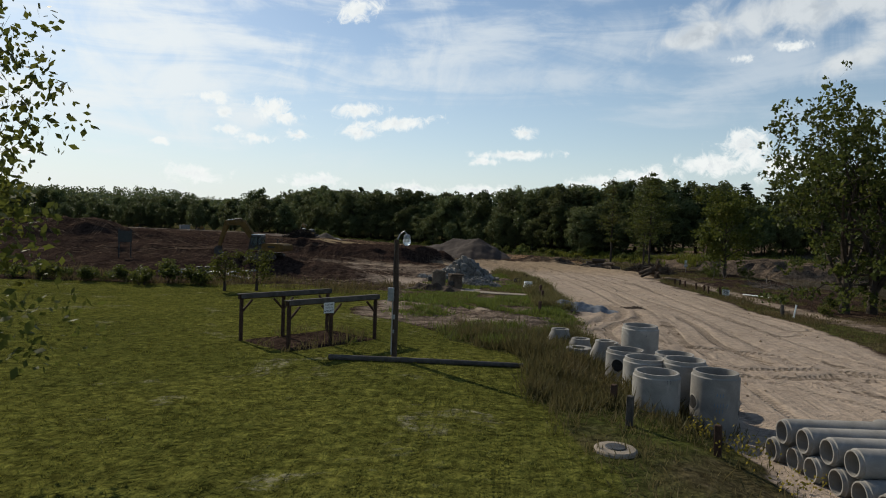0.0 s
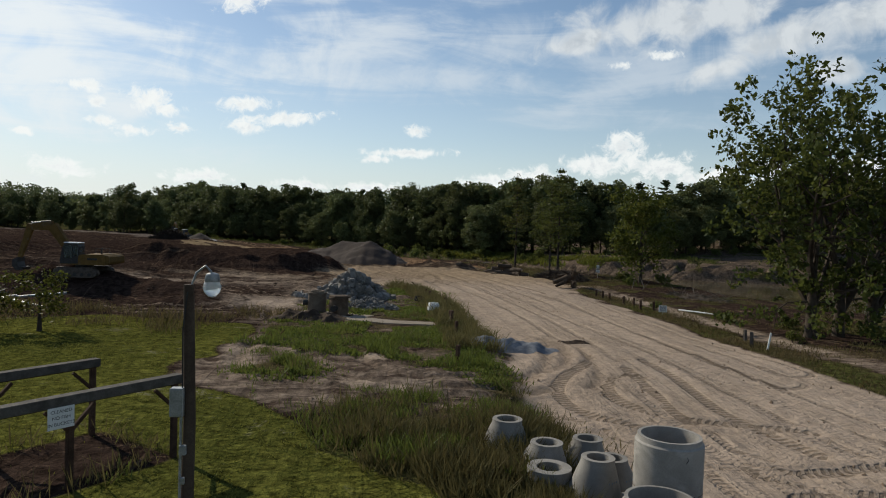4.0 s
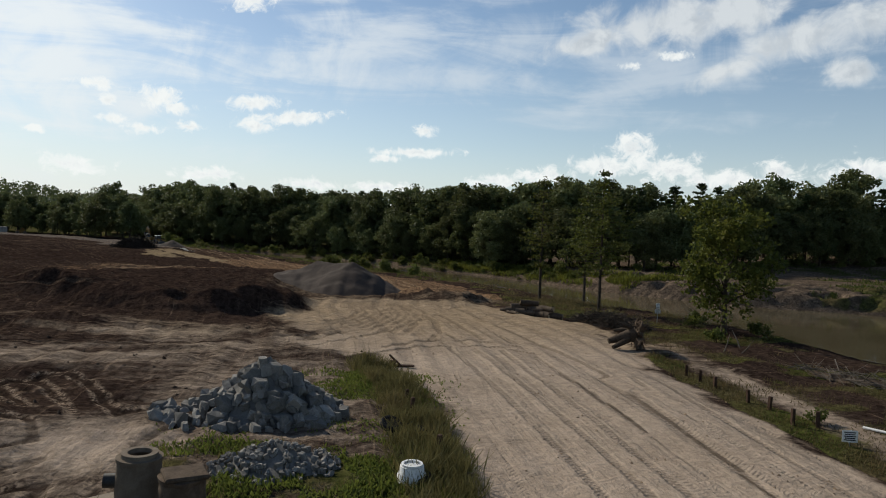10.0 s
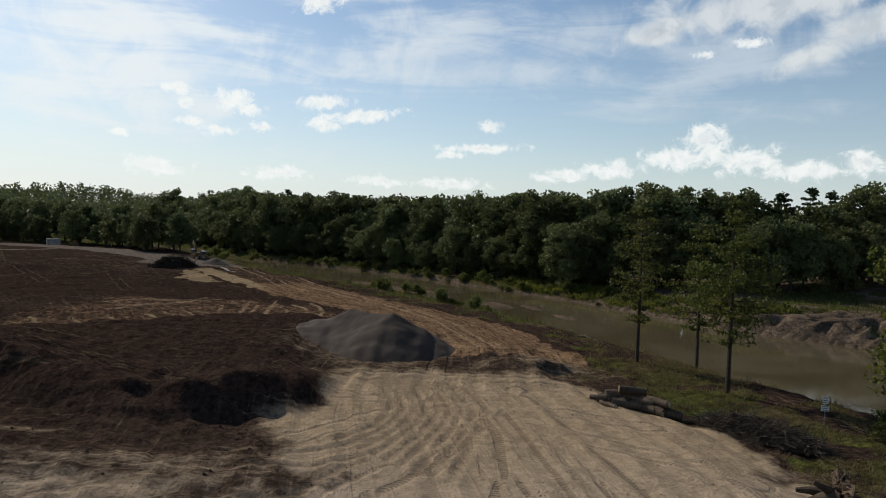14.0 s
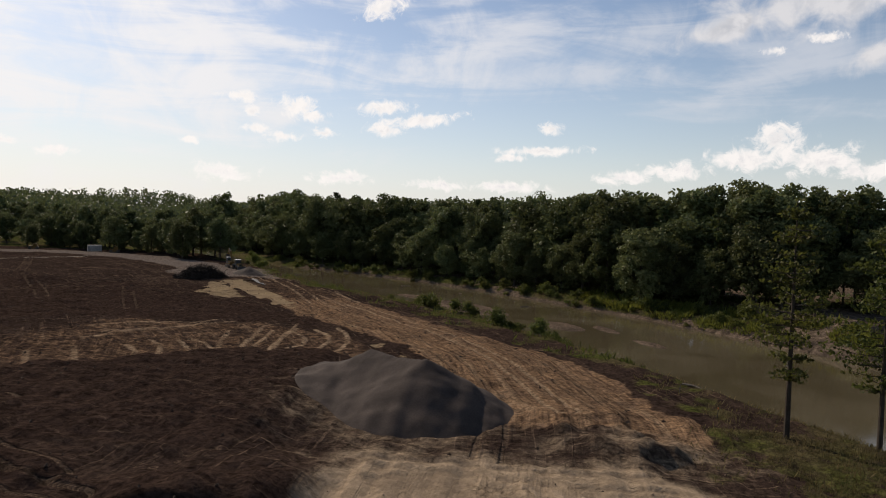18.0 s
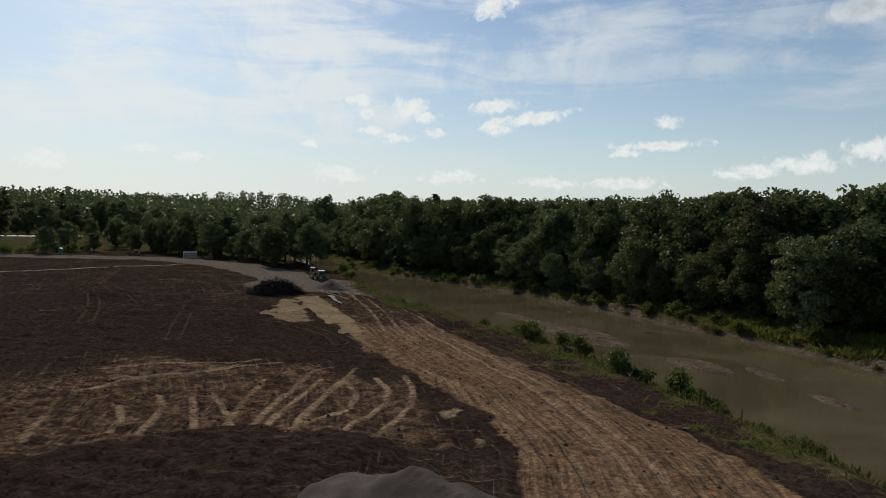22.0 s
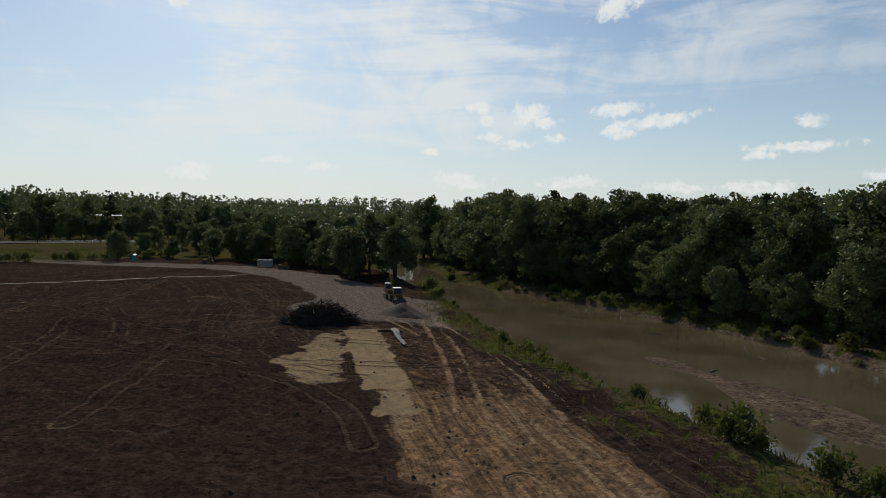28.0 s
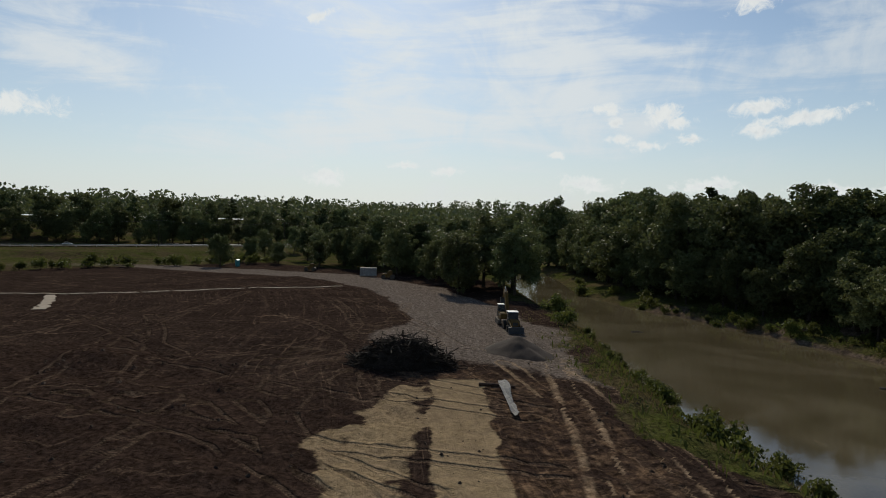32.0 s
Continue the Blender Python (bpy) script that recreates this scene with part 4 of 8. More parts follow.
# ---- the ground ----
def steps(*runs):
    out = []
    for a, b, d in runs:
        out += list(np.arange(a, b, d))
    return out


xs = np.array([-3000, -2000, -1400, -1000, -750] + steps((-600, -300, 12), (-300, -140, 4), (-140, -58, 1.6), (-58, -34, 0.5), (-34, 31, 0.3), (31, 46, 0.5), (46, 120, 1.4), (120, 300, 8)) + [300, 420, 600, 900, 1400, 2000, 3000], float)
ys = np.array([-3000, -1500, -700, -350, -180, -110] + steps((-80, 12, 3), (12, 44, 0.5), (44, 262, 0.3), (262, 345, 1.3), (345, 620, 7)) + [620, 720, 900, 1200, 1700, 2300, 3000], float)
GX, GY = np.meshgrid(xs, ys)
land = np.stack([GX.ravel(), GY.ravel()], 1)
gz, cover = plan(land)
rd, ra, rk = ruts(land)
twin, mono = np.abs(np.abs(rd) - 0.95), np.abs(rd)
gz -= np.select([rk == 1, rk == 2, rk == 3, rk == 5, rk == 9], [0.03, 0.05, 0.04, 0.11, 0.05], 0.0) * (np.exp(-(twin / 0.26) ** 2) - 0.6 * np.exp(-((twin - 0.5) / 0.18) ** 2))
gz -= np.select([rk == 7, rk == 8, rk == 4], [0.07, 0.13, -0.06], 0.0) * (np.exp(-(mono / 0.32) ** 2) - 0.7 * np.exp(-((mono - 0.6) / 0.2) ** 2))
nx, ny = len(xs), len(ys)
GZ = gz.reshape(ny, nx)


def height(x, y):
    """The ground's height at a place."""
    i, j = int(np.searchsorted(xs, x)) - 1, int(np.searchsorted(ys, y)) - 1
    fx_, fy_ = (x - xs[i]) / (xs[i + 1] - xs[i]), (y - ys[j]) / (ys[j + 1] - ys[j])
    a = GZ[j, i] * (1 - fx_) + GZ[j, i + 1] * fx_
    b = GZ[j + 1, i] * (1 - fx_) + GZ[j + 1, i + 1] * fx_
    return float(a * (1 - fy_) + b * fy_)


def land_at(P):
    """Height and cover at scattered places, read off the ground's grid."""
    i = np.clip(np.searchsorted(xs, P[:, 0]) - 1, 0, nx - 2)
    j = np.clip(np.searchsorted(ys, P[:, 1]) - 1, 0, ny - 2)
    a, b = (P[:, 0] - xs[i]) / (xs[i + 1] - xs[i]), (P[:, 1] - ys[j]) / (ys[j + 1] - ys[j])
    q = j * nx + i

    def read(f):
        return (f[q] * (1 - a) + f[q + 1] * a) * (1 - b) + (f[q + nx] * (1 - a) + f[q + nx + 1] * a) * b

    return read(gz), {name: read(f) for name, f in cover.items()}


me = bpy.data.meshes.new("ground")
me.vertices.add(nx * ny)
me.vertices.foreach_set("co", np.column_stack([land, gz]).ravel())
ii = (np.arange(ny - 1)[:, None] * nx + np.arange(nx - 1)[None]).ravel()
loops = np.stack([ii, ii + 1, ii + 1 + nx, ii + nx], 1).astype(np.int32)
me.loops.add(loops.size)
me.loops.foreach_set("vertex_index", loops.ravel())
me.polygons.add(len(loops))
me.polygons.foreach_set("loop_start", np.arange(0, loops.size, 4, dtype=np.int32))
me.update(calc_edges=True)
me.polygons.foreach_set("use_smooth", np.ones(len(loops), bool))
for nm, keys in (("cover", ("lawn", "sand", "orange", "weeds")), ("cover2", ("pale", "gravel", "shore", "dark"))):
    at = me.attributes.new(nm, "FLOAT_COLOR", "POINT")
    at.data.foreach_set("color", np.stack([np.clip(cover[q], 0, 1) for q in keys], 1).astype(np.float32).ravel())
at = me.attributes.new("lane", "FLOAT_VECTOR", "POINT")
at.data.foreach_set("vector", np.stack([cover["u"], cover["v"], 0 * cover["u"]], 1).astype(np.float32).ravel())
at = me.attributes.new("rut", "FLOAT_VECTOR", "POINT")
at.data.foreach_set("vector", np.stack([np.clip(np.abs(rd), 0, 8), ra, rk], 1).astype(np.float32).ravel())

M_GROUND, k, bsdf, out = material("ground_cover")
pos = k.n("ShaderNodeNewGeometry").outputs["Position"]


def attr(name):
    a = k.n("ShaderNodeAttribute")
    a.attribute_name = name
    return a


ca, cb, lane = attr("cover"), attr("cover2"), attr("lane")
sa, sb = k.n("ShaderNodeSeparateColor"), k.n("ShaderNodeSeparateColor")
k.put(sa.inputs[0], ca.outputs["Color"])
k.put(sb.inputs[0], cb.outputs["Color"])
lu, lv, _ = k.sep(lane.outputs["Vector"])
n_big, n_mid, n_fine, n_grit = k.noise(pos, 0.11, 4, 0.6, 0.3), k.noise(pos, 0.8, 5, 0.65, 0.5), k.noise(pos, 5.0, 4, 0.6), k.noise(pos, 28.0, 2)
warp = k.math("ADD", lu, k.math("MULTIPLY", k.noise(pos, 0.03, 2), 4.0))
streak = k.noise(k.comb(k.math("MULTIPLY", warp, 0.9), k.math("MULTIPLY", lv, 0.035), 0.0), 1.0, 5, 0.62, 0.25)
streak2 = k.noise(k.comb(k.math("MULTIPLY", warp, 3.6), k.math("MULTIPLY", lv, 0.11), 3.7), 1.0, 4, 0.6, 0.3)
cross_s = k.noise(k.comb(k.math("MULTIPLY", k.math("ADD", lv, k.math("MULTIPLY", n_big, 12.0)), 0.7), k.math("MULTIPLY", lu, 0.05), 9.1), 1.0, 4, 0.62, 0.4)
cross_f = k.noise(k.comb(k.math("MULTIPLY", k.math("ADD", lv, k.math("MULTIPLY", n_big, 9.0)), 2.3), k.math("MULTIPLY", lu, 0.12), 5.3), 1.0, 4, 0.62, 0.5)
# cleat marks: short bars across the lanes
bars = k.math("SINE", k.math("MULTIPLY", k.math("ADD", lv, k.math("MULTIPLY", k.math("ABSOLUTE", k.math("SINE", k.math("MULTIPLY", lu, 4.0))), 0.25)), 22.0))
tracks = k.math("MULTIPLY", k.ramp(bars, 0.0, 0.6), k.ramp(streak, 0.53, 0.6))

# wheel tracks: two bands either side of each line, with cleat marks
rut = attr("rut")
rdist, ralong, rkind = k.sep(rut.outputs["Vector"])
wob = k.math("ADD", k.math("ABSOLUTE", rdist), k.math("MULTIPLY", k.math("SUBTRACT", n_mid, 0.5), 0.35))
band = k.math("SUBTRACT", 1.0, k.ramp(k.math("ABSOLUTE", k.math("SUBTRACT", wob, 0.95)), 0.14, 0.3))
cleat = k.ramp(k.math("SINE", k.math("MULTIPLY", k.math("ADD", ralong, k.math("MULTIPLY", k.math("ABSOLUTE", k.math("SUBTRACT", wob, 0.95)), 0.8)), 20.0)), -0.3, 0.5)
lip = k.math("SUBTRACT", k.math("SUBTRACT", 1.0, k.ramp(k.math("ABSOLUTE", k.math("SUBTRACT", wob, 0.95)), 0.38, 0.6)), band)
keep_r = k.ramp(k.noise(pos, 0.22, 3), 0.32, 0.46)
is1 = k.math("MULTIPLY", k.math("COMPARE", rkind, 1.0, 0.3), keep_r)
is2 = k.math("MULTIPLY", k.math("COMPARE", rkind, 2.0, 0.3), keep_r)
is3 = k.math("COMPARE", rkind, 3.0, 0.3)
is5 = k.math("COMPARE", rkind, 5.0, 0.3)
is9 = k.math("COMPARE", rkind, 9.0, 0.3)
print7 = k.math("MULTIPLY", k.math("COMPARE", rkind, 7.0, 0.3), k.math("SUBTRACT", 1.0, k.ramp(k.math("ABSOLUTE", rdist), 0.3, 0.4)))
chevron = k.ramp(k.math("SINE", k.math("MULTIPLY", k.math("ADD", ralong, k.math("MULTIPLY", k.math("ABSOLUTE", rdist), 0.7)), 19.0)), -0.2, 0.3)
furrow8 = k.math("MULTIPLY", k.math("COMPARE", rkind, 8.0, 0.3), k.math("SUBTRACT", 1.0, k.ramp(wob, 0.15, 0.5)))
is4 = k.math("MULTIPLY", k.math("COMPARE", rkind, 4.0, 0.3), k.math("SUBTRACT", 1.0, k.ramp(wob, 0.12, 0.46)))


def rough_edge(m, amount=0.7):
    return k.ramp(k.math("ADD", m, k.math("MULTIPLY", k.math("SUBTRACT", n_mid, 0.5), amount)), 0.32, 0.62)


DARK, MID, TAN = (0.0265, 0.0178, 0.0145), (0.04, 0.0268, 0.0207), (0.2, 0.138, 0.094)
soil = k.mix(k.ramp(n_big, 0.35, 0.7), DARK, MID)
soil = k.mix(k.ramp(streak, 0.5, 0.72, 0, 0.75), soil, (0.075, 0.051, 0.037))
soil = k.mix(k.ramp(streak2, 0.6, 0.74, 0, 0.55), soil, TAN)
soil = k.mix(k.ramp(cross_s, 0.63, 0.74, 0, 0.55), soil, TAN)
# fine cross streaks: pale tracks, with the glints on them painted in
soil = k.mix(k.ramp(cross_f, 0.6, 0.69, 0, 0.6), soil, (0.17, 0.118, 0.08))
soil = k.mix(k.ramp(n_fine, 0.45, 0.8, 0, 0.5), soil, (0.018, 0.013, 0.011))
soil = k.mix(k.math("MULTIPLY", rough_edge(cb.outputs["Alpha"], 0.6), k.ramp(cross_f, 0.5, 0.68, 0.92, 0.5)), soil, k.mix(k.ramp(n_mid, 0.3, 0.7), (0.021, 0.0135, 0.011), (0.043, 0.028, 0.0215)))
sandc = k.mix(k.ramp(n_big, 0.3, 0.7), (0.285, 0.225, 0.174), (0.35, 0.28, 0.222))
sandc = k.mix(k.ramp(streak, 0.35, 0.6, 0.55, 0), sandc, (0.34, 0.267, 0.203))
sandc = k.mix(k.ramp(streak2, 0.5, 0.8, 0, 0.2), sandc, (0.43, 0.347, 0.278))
sandc = k.mix(k.ramp(cross_s, 0.5, 0.75, 0, 0.35), sandc, (0.24, 0.188, 0.14))
sandc = k.mix(k.math("MULTIPLY", tracks, 0.25), sandc, (0.2, 0.155, 0.115))
sandc = k.mix(k.ramp(n_fine, 0.5, 0.8, 0, 0.35), sandc, (0.22, 0.17, 0.125))
orangec = k.mix(k.ramp(k.math("ADD", k.math("MULTIPLY", streak2, 0.6), k.math("MULTIPLY", n_mid, 0.4)), 0.36, 0.68), (0.075, 0.047, 0.03), (0.235, 0.147, 0.085))
orangec = k.mix(k.ramp(streak, 0.52, 0.66, 0, 0.6), orangec, (0.32, 0.215, 0.13))
orangec = k.mix(k.ramp(k.noise(pos, 0.35, 4, 0.65, 0.6), 0.45, 0.65, 0, 0.5), orangec, (0.09, 0.06, 0.042))
orangec = k.mix(k.math("MULTIPLY", tracks, 0.5), orangec, (0.1, 0.068, 0.047))
orangec = k.mix(k.ramp(n_mid, 0.55, 0.75, 0, 0.6), orangec, (0.1, 0.07, 0.05))
sandc = k.mix(k.ramp(k.sep(pos)[1], 100, 128, 0.0, 0.85), sandc, k.mix(k.ramp(n_mid, 0.3, 0.7), (0.2, 0.146, 0.094), (0.3, 0.225, 0.148)))
palec = k.mix(k.ramp(n_mid, 0.35, 0.7), (0.265, 0.196, 0.117), (0.195, 0.144, 0.087))
palec = k.mix(k.math("MULTIPLY", k.ramp(cross_s, 0.45, 0.52), 0.35), palec, (0.17, 0.125, 0.085))
gravc = k.mix(k.ramp(n_fine, 0.3, 0.7), (0.095, 0.077, 0.065), (0.15, 0.122, 0.102))
gravc = k.mix(k.ramp(streak2, 0.5, 0.7, 0, 0.5), gravc, (0.18, 0.155, 0.13))
shorec = k.mix(k.ramp(n_mid, 0.35, 0.65), (0.07, 0.052, 0.038), (0.14, 0.105, 0.077))
shorec = k.mix(k.ramp(n_big, 0.45, 0.6, 0, 0.6), shorec, (0.06, 0.046, 0.036))
weedc = k.mix(k.ramp(n_mid, 0.3, 0.7), (0.035, 0.043, 0.012), (0.062, 0.066, 0.018))
weedc = k.mix(k.ramp(n_big, 0.38, 0.6, 0, 0.75), weedc, (0.075, 0.056, 0.033))
weedc = k.mix(k.ramp(n_fine, 0.55, 0.75, 0, 0.6), weedc, (0.09, 0.07, 0.048))
lawnc = k.mix(k.ramp(n_big, 0.3, 0.7), (0.085, 0.087, 0.02), (0.14, 0.135, 0.03))
lawnc = k.mix(k.ramp(n_mid, 0.45, 0.7, 0, 0.6), lawnc, (0.1, 0.096, 0.024))
lawnc = k.mix(k.ramp(k.noise(pos, 1.9, 4, 0.7, 0.8), 0.4, 0.7, 0, 0.6), lawnc, (0.03, 0.036, 0.009))
lawnc = k.mix(k.ramp(n_fine, 0.35, 0.75, 0, 0.65), lawnc, (0.02, 0.027, 0.006))
dry = k.math("MULTIPLY", k.ramp(k.noise(pos, 0.24, 5, 0.7, 0.8), 0.58, 0.68), k.ramp(n_fine, 0.4, 0.55))
lawnc = k.mix(k.math("MULTIPLY", dry, 0.85), lawnc, (0.19, 0.175, 0.115))
c = k.mix(k.ramp(sb.outputs[2], 0.2, 0.8), soil, shorec)
c = k.mix(rough_edge(sb.outputs[1]), c, gravc)
c = k.mix(rough_edge(sa.outputs[2]), c, orangec)
c = k.mix(rough_edge(sb.outputs[0], 0.9), c, palec)
soft_sand = k.ramp(k.math("ADD", sa.outputs[1], k.math("MULTIPLY", k.math("SUBTRACT", k.math("ADD", k.math("MULTIPLY", n_mid, 0.35), k.math("ADD", k.math("MULTIPLY", cross_s, 0.35), k.math("MULTIPLY", cross_f, 0.3))), 0.5), 1.7)), 0.16, 0.84)
c = k.mix(soft_sand, c, sandc)
is1 = k.math("MULTIPLY", is1, soft_sand)
c = k.mix(k.math("MULTIPLY", k.math("MULTIPLY", band, is1), k.math("MULTIPLY_ADD", cleat, 0.35, 0.12)), c, (0.13, 0.1, 0.075))
c = k.mix(k.math("MULTIPLY", k.math("MULTIPLY", lip, is1), 0.15), c, (0.42, 0.34, 0.26))
c = k.mix(k.math("MULTIPLY", k.math("MULTIPLY", band, is2), k.math("MULTIPLY_ADD", cleat, 0.25, 0.14)), c, (0.16, 0.115, 0.08))
c = k.mix(k.math("MULTIPLY", k.math("MULTIPLY", band, is3), k.math("MULTIPLY_ADD", cleat, 0.25, 0.5)), c, (0.25, 0.178, 0.115))
c = k.mix(k.math("MULTIPLY", is4, k.math("MULTIPLY", k.ramp(n_mid, 0.3, 0.65, 0.95, 0.35), k.ramp(k.noise(pos, 0.3, 4, 0.6), 0.36, 0.56, 0.4, 1.0))), c, (0.29, 0.208, 0.135))
c = k.mix(k.math("MULTIPLY", k.math("MULTIPLY", band, is5), k.ramp(n_mid, 0.3, 0.6, 0.9, 0.5)), c, (0.03, 0.021, 0.016))
c = k.mix(k.math("MULTIPLY", k.math("MULTIPLY", lip, is5), k.ramp(n_fine, 0.4, 0.6, 0.0, 0.7)), c, (0.26, 0.2, 0.15))
c = k.mix(k.math("MULTIPLY", k.math("MULTIPLY", band, is9), k.math("MULTIPLY_ADD", cleat, 0.25, 0.35)), c, (0.085, 0.064, 0.047))
c = k.mix(k.math("MULTIPLY", print7, k.math("MULTIPLY_ADD", chevron, 0.5, 0.12)), c, (0.11, 0.083, 0.06))
c = k.mix(k.math("MULTIPLY", furrow8, 0.35), c, (0.12, 0.09, 0.066))
c = k.mix(rough_edge(ca.outputs["Alpha"], 1.0), c, weedc)
c = k.mix(rough_edge(sa.outputs[0], 0.35), c, lawnc)
# clump relief shaded into the colour: the bump's hollows darker, its tops lighter
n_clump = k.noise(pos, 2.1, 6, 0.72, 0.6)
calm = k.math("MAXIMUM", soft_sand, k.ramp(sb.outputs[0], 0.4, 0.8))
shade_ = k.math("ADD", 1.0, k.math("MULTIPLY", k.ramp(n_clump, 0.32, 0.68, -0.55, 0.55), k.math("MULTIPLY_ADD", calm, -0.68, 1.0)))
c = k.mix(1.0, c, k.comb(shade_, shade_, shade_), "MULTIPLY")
c = k.mix(k.ramp(n_grit, 0.5, 0.8, 0, 0.25), c, (0.02, 0.017, 0.014))
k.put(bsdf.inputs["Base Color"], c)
bsdf.inputs["Roughness"].default_value = 0.95
bsdf.inputs["Specular IOR Level"].default_value = 0.0
hgt = k.math("ADD", k.math("ADD", k.math("MULTIPLY", n_mid, 1.0), k.math("MULTIPLY", n_fine, 0.5)), k.math("ADD", k.math("MULTIPLY", streak2, 0.5), k.math("ADD", k.math("MULTIPLY", tracks, -0.35), k.math("MULTIPLY", n_grit, 0.15))))
rel = k.math("MULTIPLY", band, k.math("MULTIPLY", k.math("MINIMUM", k.math("ADD", k.math("ADD", k.math("MULTIPLY", is1, 0.32), is2), k.math("MULTIPLY", is3, 0.8)), 1.0), k.math("MULTIPLY_ADD", cleat, -0.5, -0.4)))
hgt = k.math("ADD", hgt, k.math("ADD", rel, k.math("MULTIPLY", lip, k.math("MULTIPLY", k.math("MULTIPLY_ADD", is1, 0.25, is2), 0.45))))
hgt = k.math("ADD", hgt, k.math("SUBTRACT", k.math("MULTIPLY", cross_f, 0.5), k.math("MULTIPLY", print7, k.math("MULTIPLY_ADD", chevron, 0.45, 0.1))))
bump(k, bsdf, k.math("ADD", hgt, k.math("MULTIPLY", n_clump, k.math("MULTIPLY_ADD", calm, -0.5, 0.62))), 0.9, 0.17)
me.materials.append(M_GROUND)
ground = tagged(new("ground", me), "uneven ground of lawn, sandy drive, dark dug soil and river banks", "ground", "", "structure")

# the river
wl, wr = np.array(NEAR, float), np.array(FAR, float)


def along(line, n):
    seg = np.r_[0, np.cumsum(np.hypot(*np.diff(line, axis=0).T))]
    s = np.linspace(0, seg[-1], n)
    return np.stack([np.interp(s, seg, line[:, 0]), np.interp(s, seg, line[:, 1])], 1)


N_W = 120
A_, B_ = along(wl, N_W), along(wr, N_W)
mid_dir = (B_ - A_) / np.linalg.norm(B_ - A_, axis=1, keepdims=True)
A_, B_ = A_ - mid_dir * 2.5, B_ + mid_dir * 2.5
sh = Shape()
for i in range(N_W):
    for j in range(9):
        p = A_[i] + (B_[i] - A_[i]) * j / 8
        sh.v.append((p[0], p[1], WATER))
for i in range(N_W - 1):
    for j in range(8):
        sh.f.append((i * 9 + j, (i + 1) * 9 + j, (i + 1) * 9 + j + 1, i * 9 + j + 1))
M_WATER, k, bsdf, out = material("muddy_river_water")
pos = k.n("ShaderNodeNewGeometry").outputs["Position"]
k.put(bsdf.inputs["Base Color"], k.mix(k.ramp(k.noise(pos, 0.07, 4, 0.6, 0.6), 0.35, 0.65), (0.068, 0.055, 0.031), (0.104, 0.086, 0.054)))
k.put(bsdf.inputs["Roughness"], k.ramp(k.noise(pos, 0.1, 3, 0.6, 1.0), 0.4, 0.65, 0.03, 0.1))
bsdf.inputs["IOR"].default_value = 1.33
mp = k.n("ShaderNodeMapping")
k.put(mp.inputs[0], pos)
mp.inputs["Rotation"].default_value = (0, 0, radians(-45))
mp.inputs["Scale"].default_value = (1.0, 0.35, 1.0)
bump(k, bsdf, k.math("ADD", k.noise(mp.outputs[0], 1.1, 4, 0.6, 0.3), k.math("MULTIPLY", k.noise(pos, 5, 2), 0.25)), 0.2, 0.05)
water_ob = single("water", sh, M_WATER, "slow shallow brown river with glossy rippled surface", "river", None, "", "structure")


# ---- trees ----
def limb(sh, rng, p, d, length, r, depth, ends, bend=0.25, up=0.12):
    """A crooked limb and its side limbs; collects tips."""
    pts, rad = [Vector(p)], [r]
    d = Vector(d).normalized()
    n = 4
    for i in range(n):
        d = (d + Vector(rng.normal(size=3)) * bend * 0.5 + Vector((0, 0, up))).normalized()
        pts.append(pts[-1] + d * length / n)
        rad.append(r * (1 - 0.7 * (i + 1) / n))
    sh.tube(pts, rad, 6 if r > 0.06 else 4, False)
    ends.append((pts[-1], length))
    if depth > 0:
        for q in range(3 if depth > 1 else 2):
            i = 2 + q % 3
            s = Vector(rng.normal(size=3))
            s = (s - d * s.dot(d)).normalized()
            limb(sh, rng, pts[i], d * 0.6 + s * 0.9, length * 0.62, rad[i] * 0.7, depth - 1, ends, bend, up)
        ends.append((pts[3], length * 0.7))


def leaf_cloud(name, rng, blobs, per, leaf, mat, flat=0.8, hollow=0.35):
    """Leaves set in clumps: blobs are (centre, radius)."""
    cs, rs = [], []
    for c, r in blobs:
        n = max(6, int(per * r * r))
        u = rand_unit(rng, n) * (hollow + (1 - hollow) * rng.random((n, 1)) ** 0.5) * r
        u[:, 2] *= flat
        cs.append(np.array(c) + u)
    cs = np.concatenate(cs)
    n = len(cs)
    a = rand_unit(rng, n)
    b = np.cross(a, rand_unit(rng, n))
    b /= np.linalg.norm(b, axis=1, keepdims=True) + 1e-9
    s = leaf * (0.6 + 0.8 * rng.random((n, 1)))
    return quads(name, cs, a * s * 0.45, b * s * 0.7, mat)


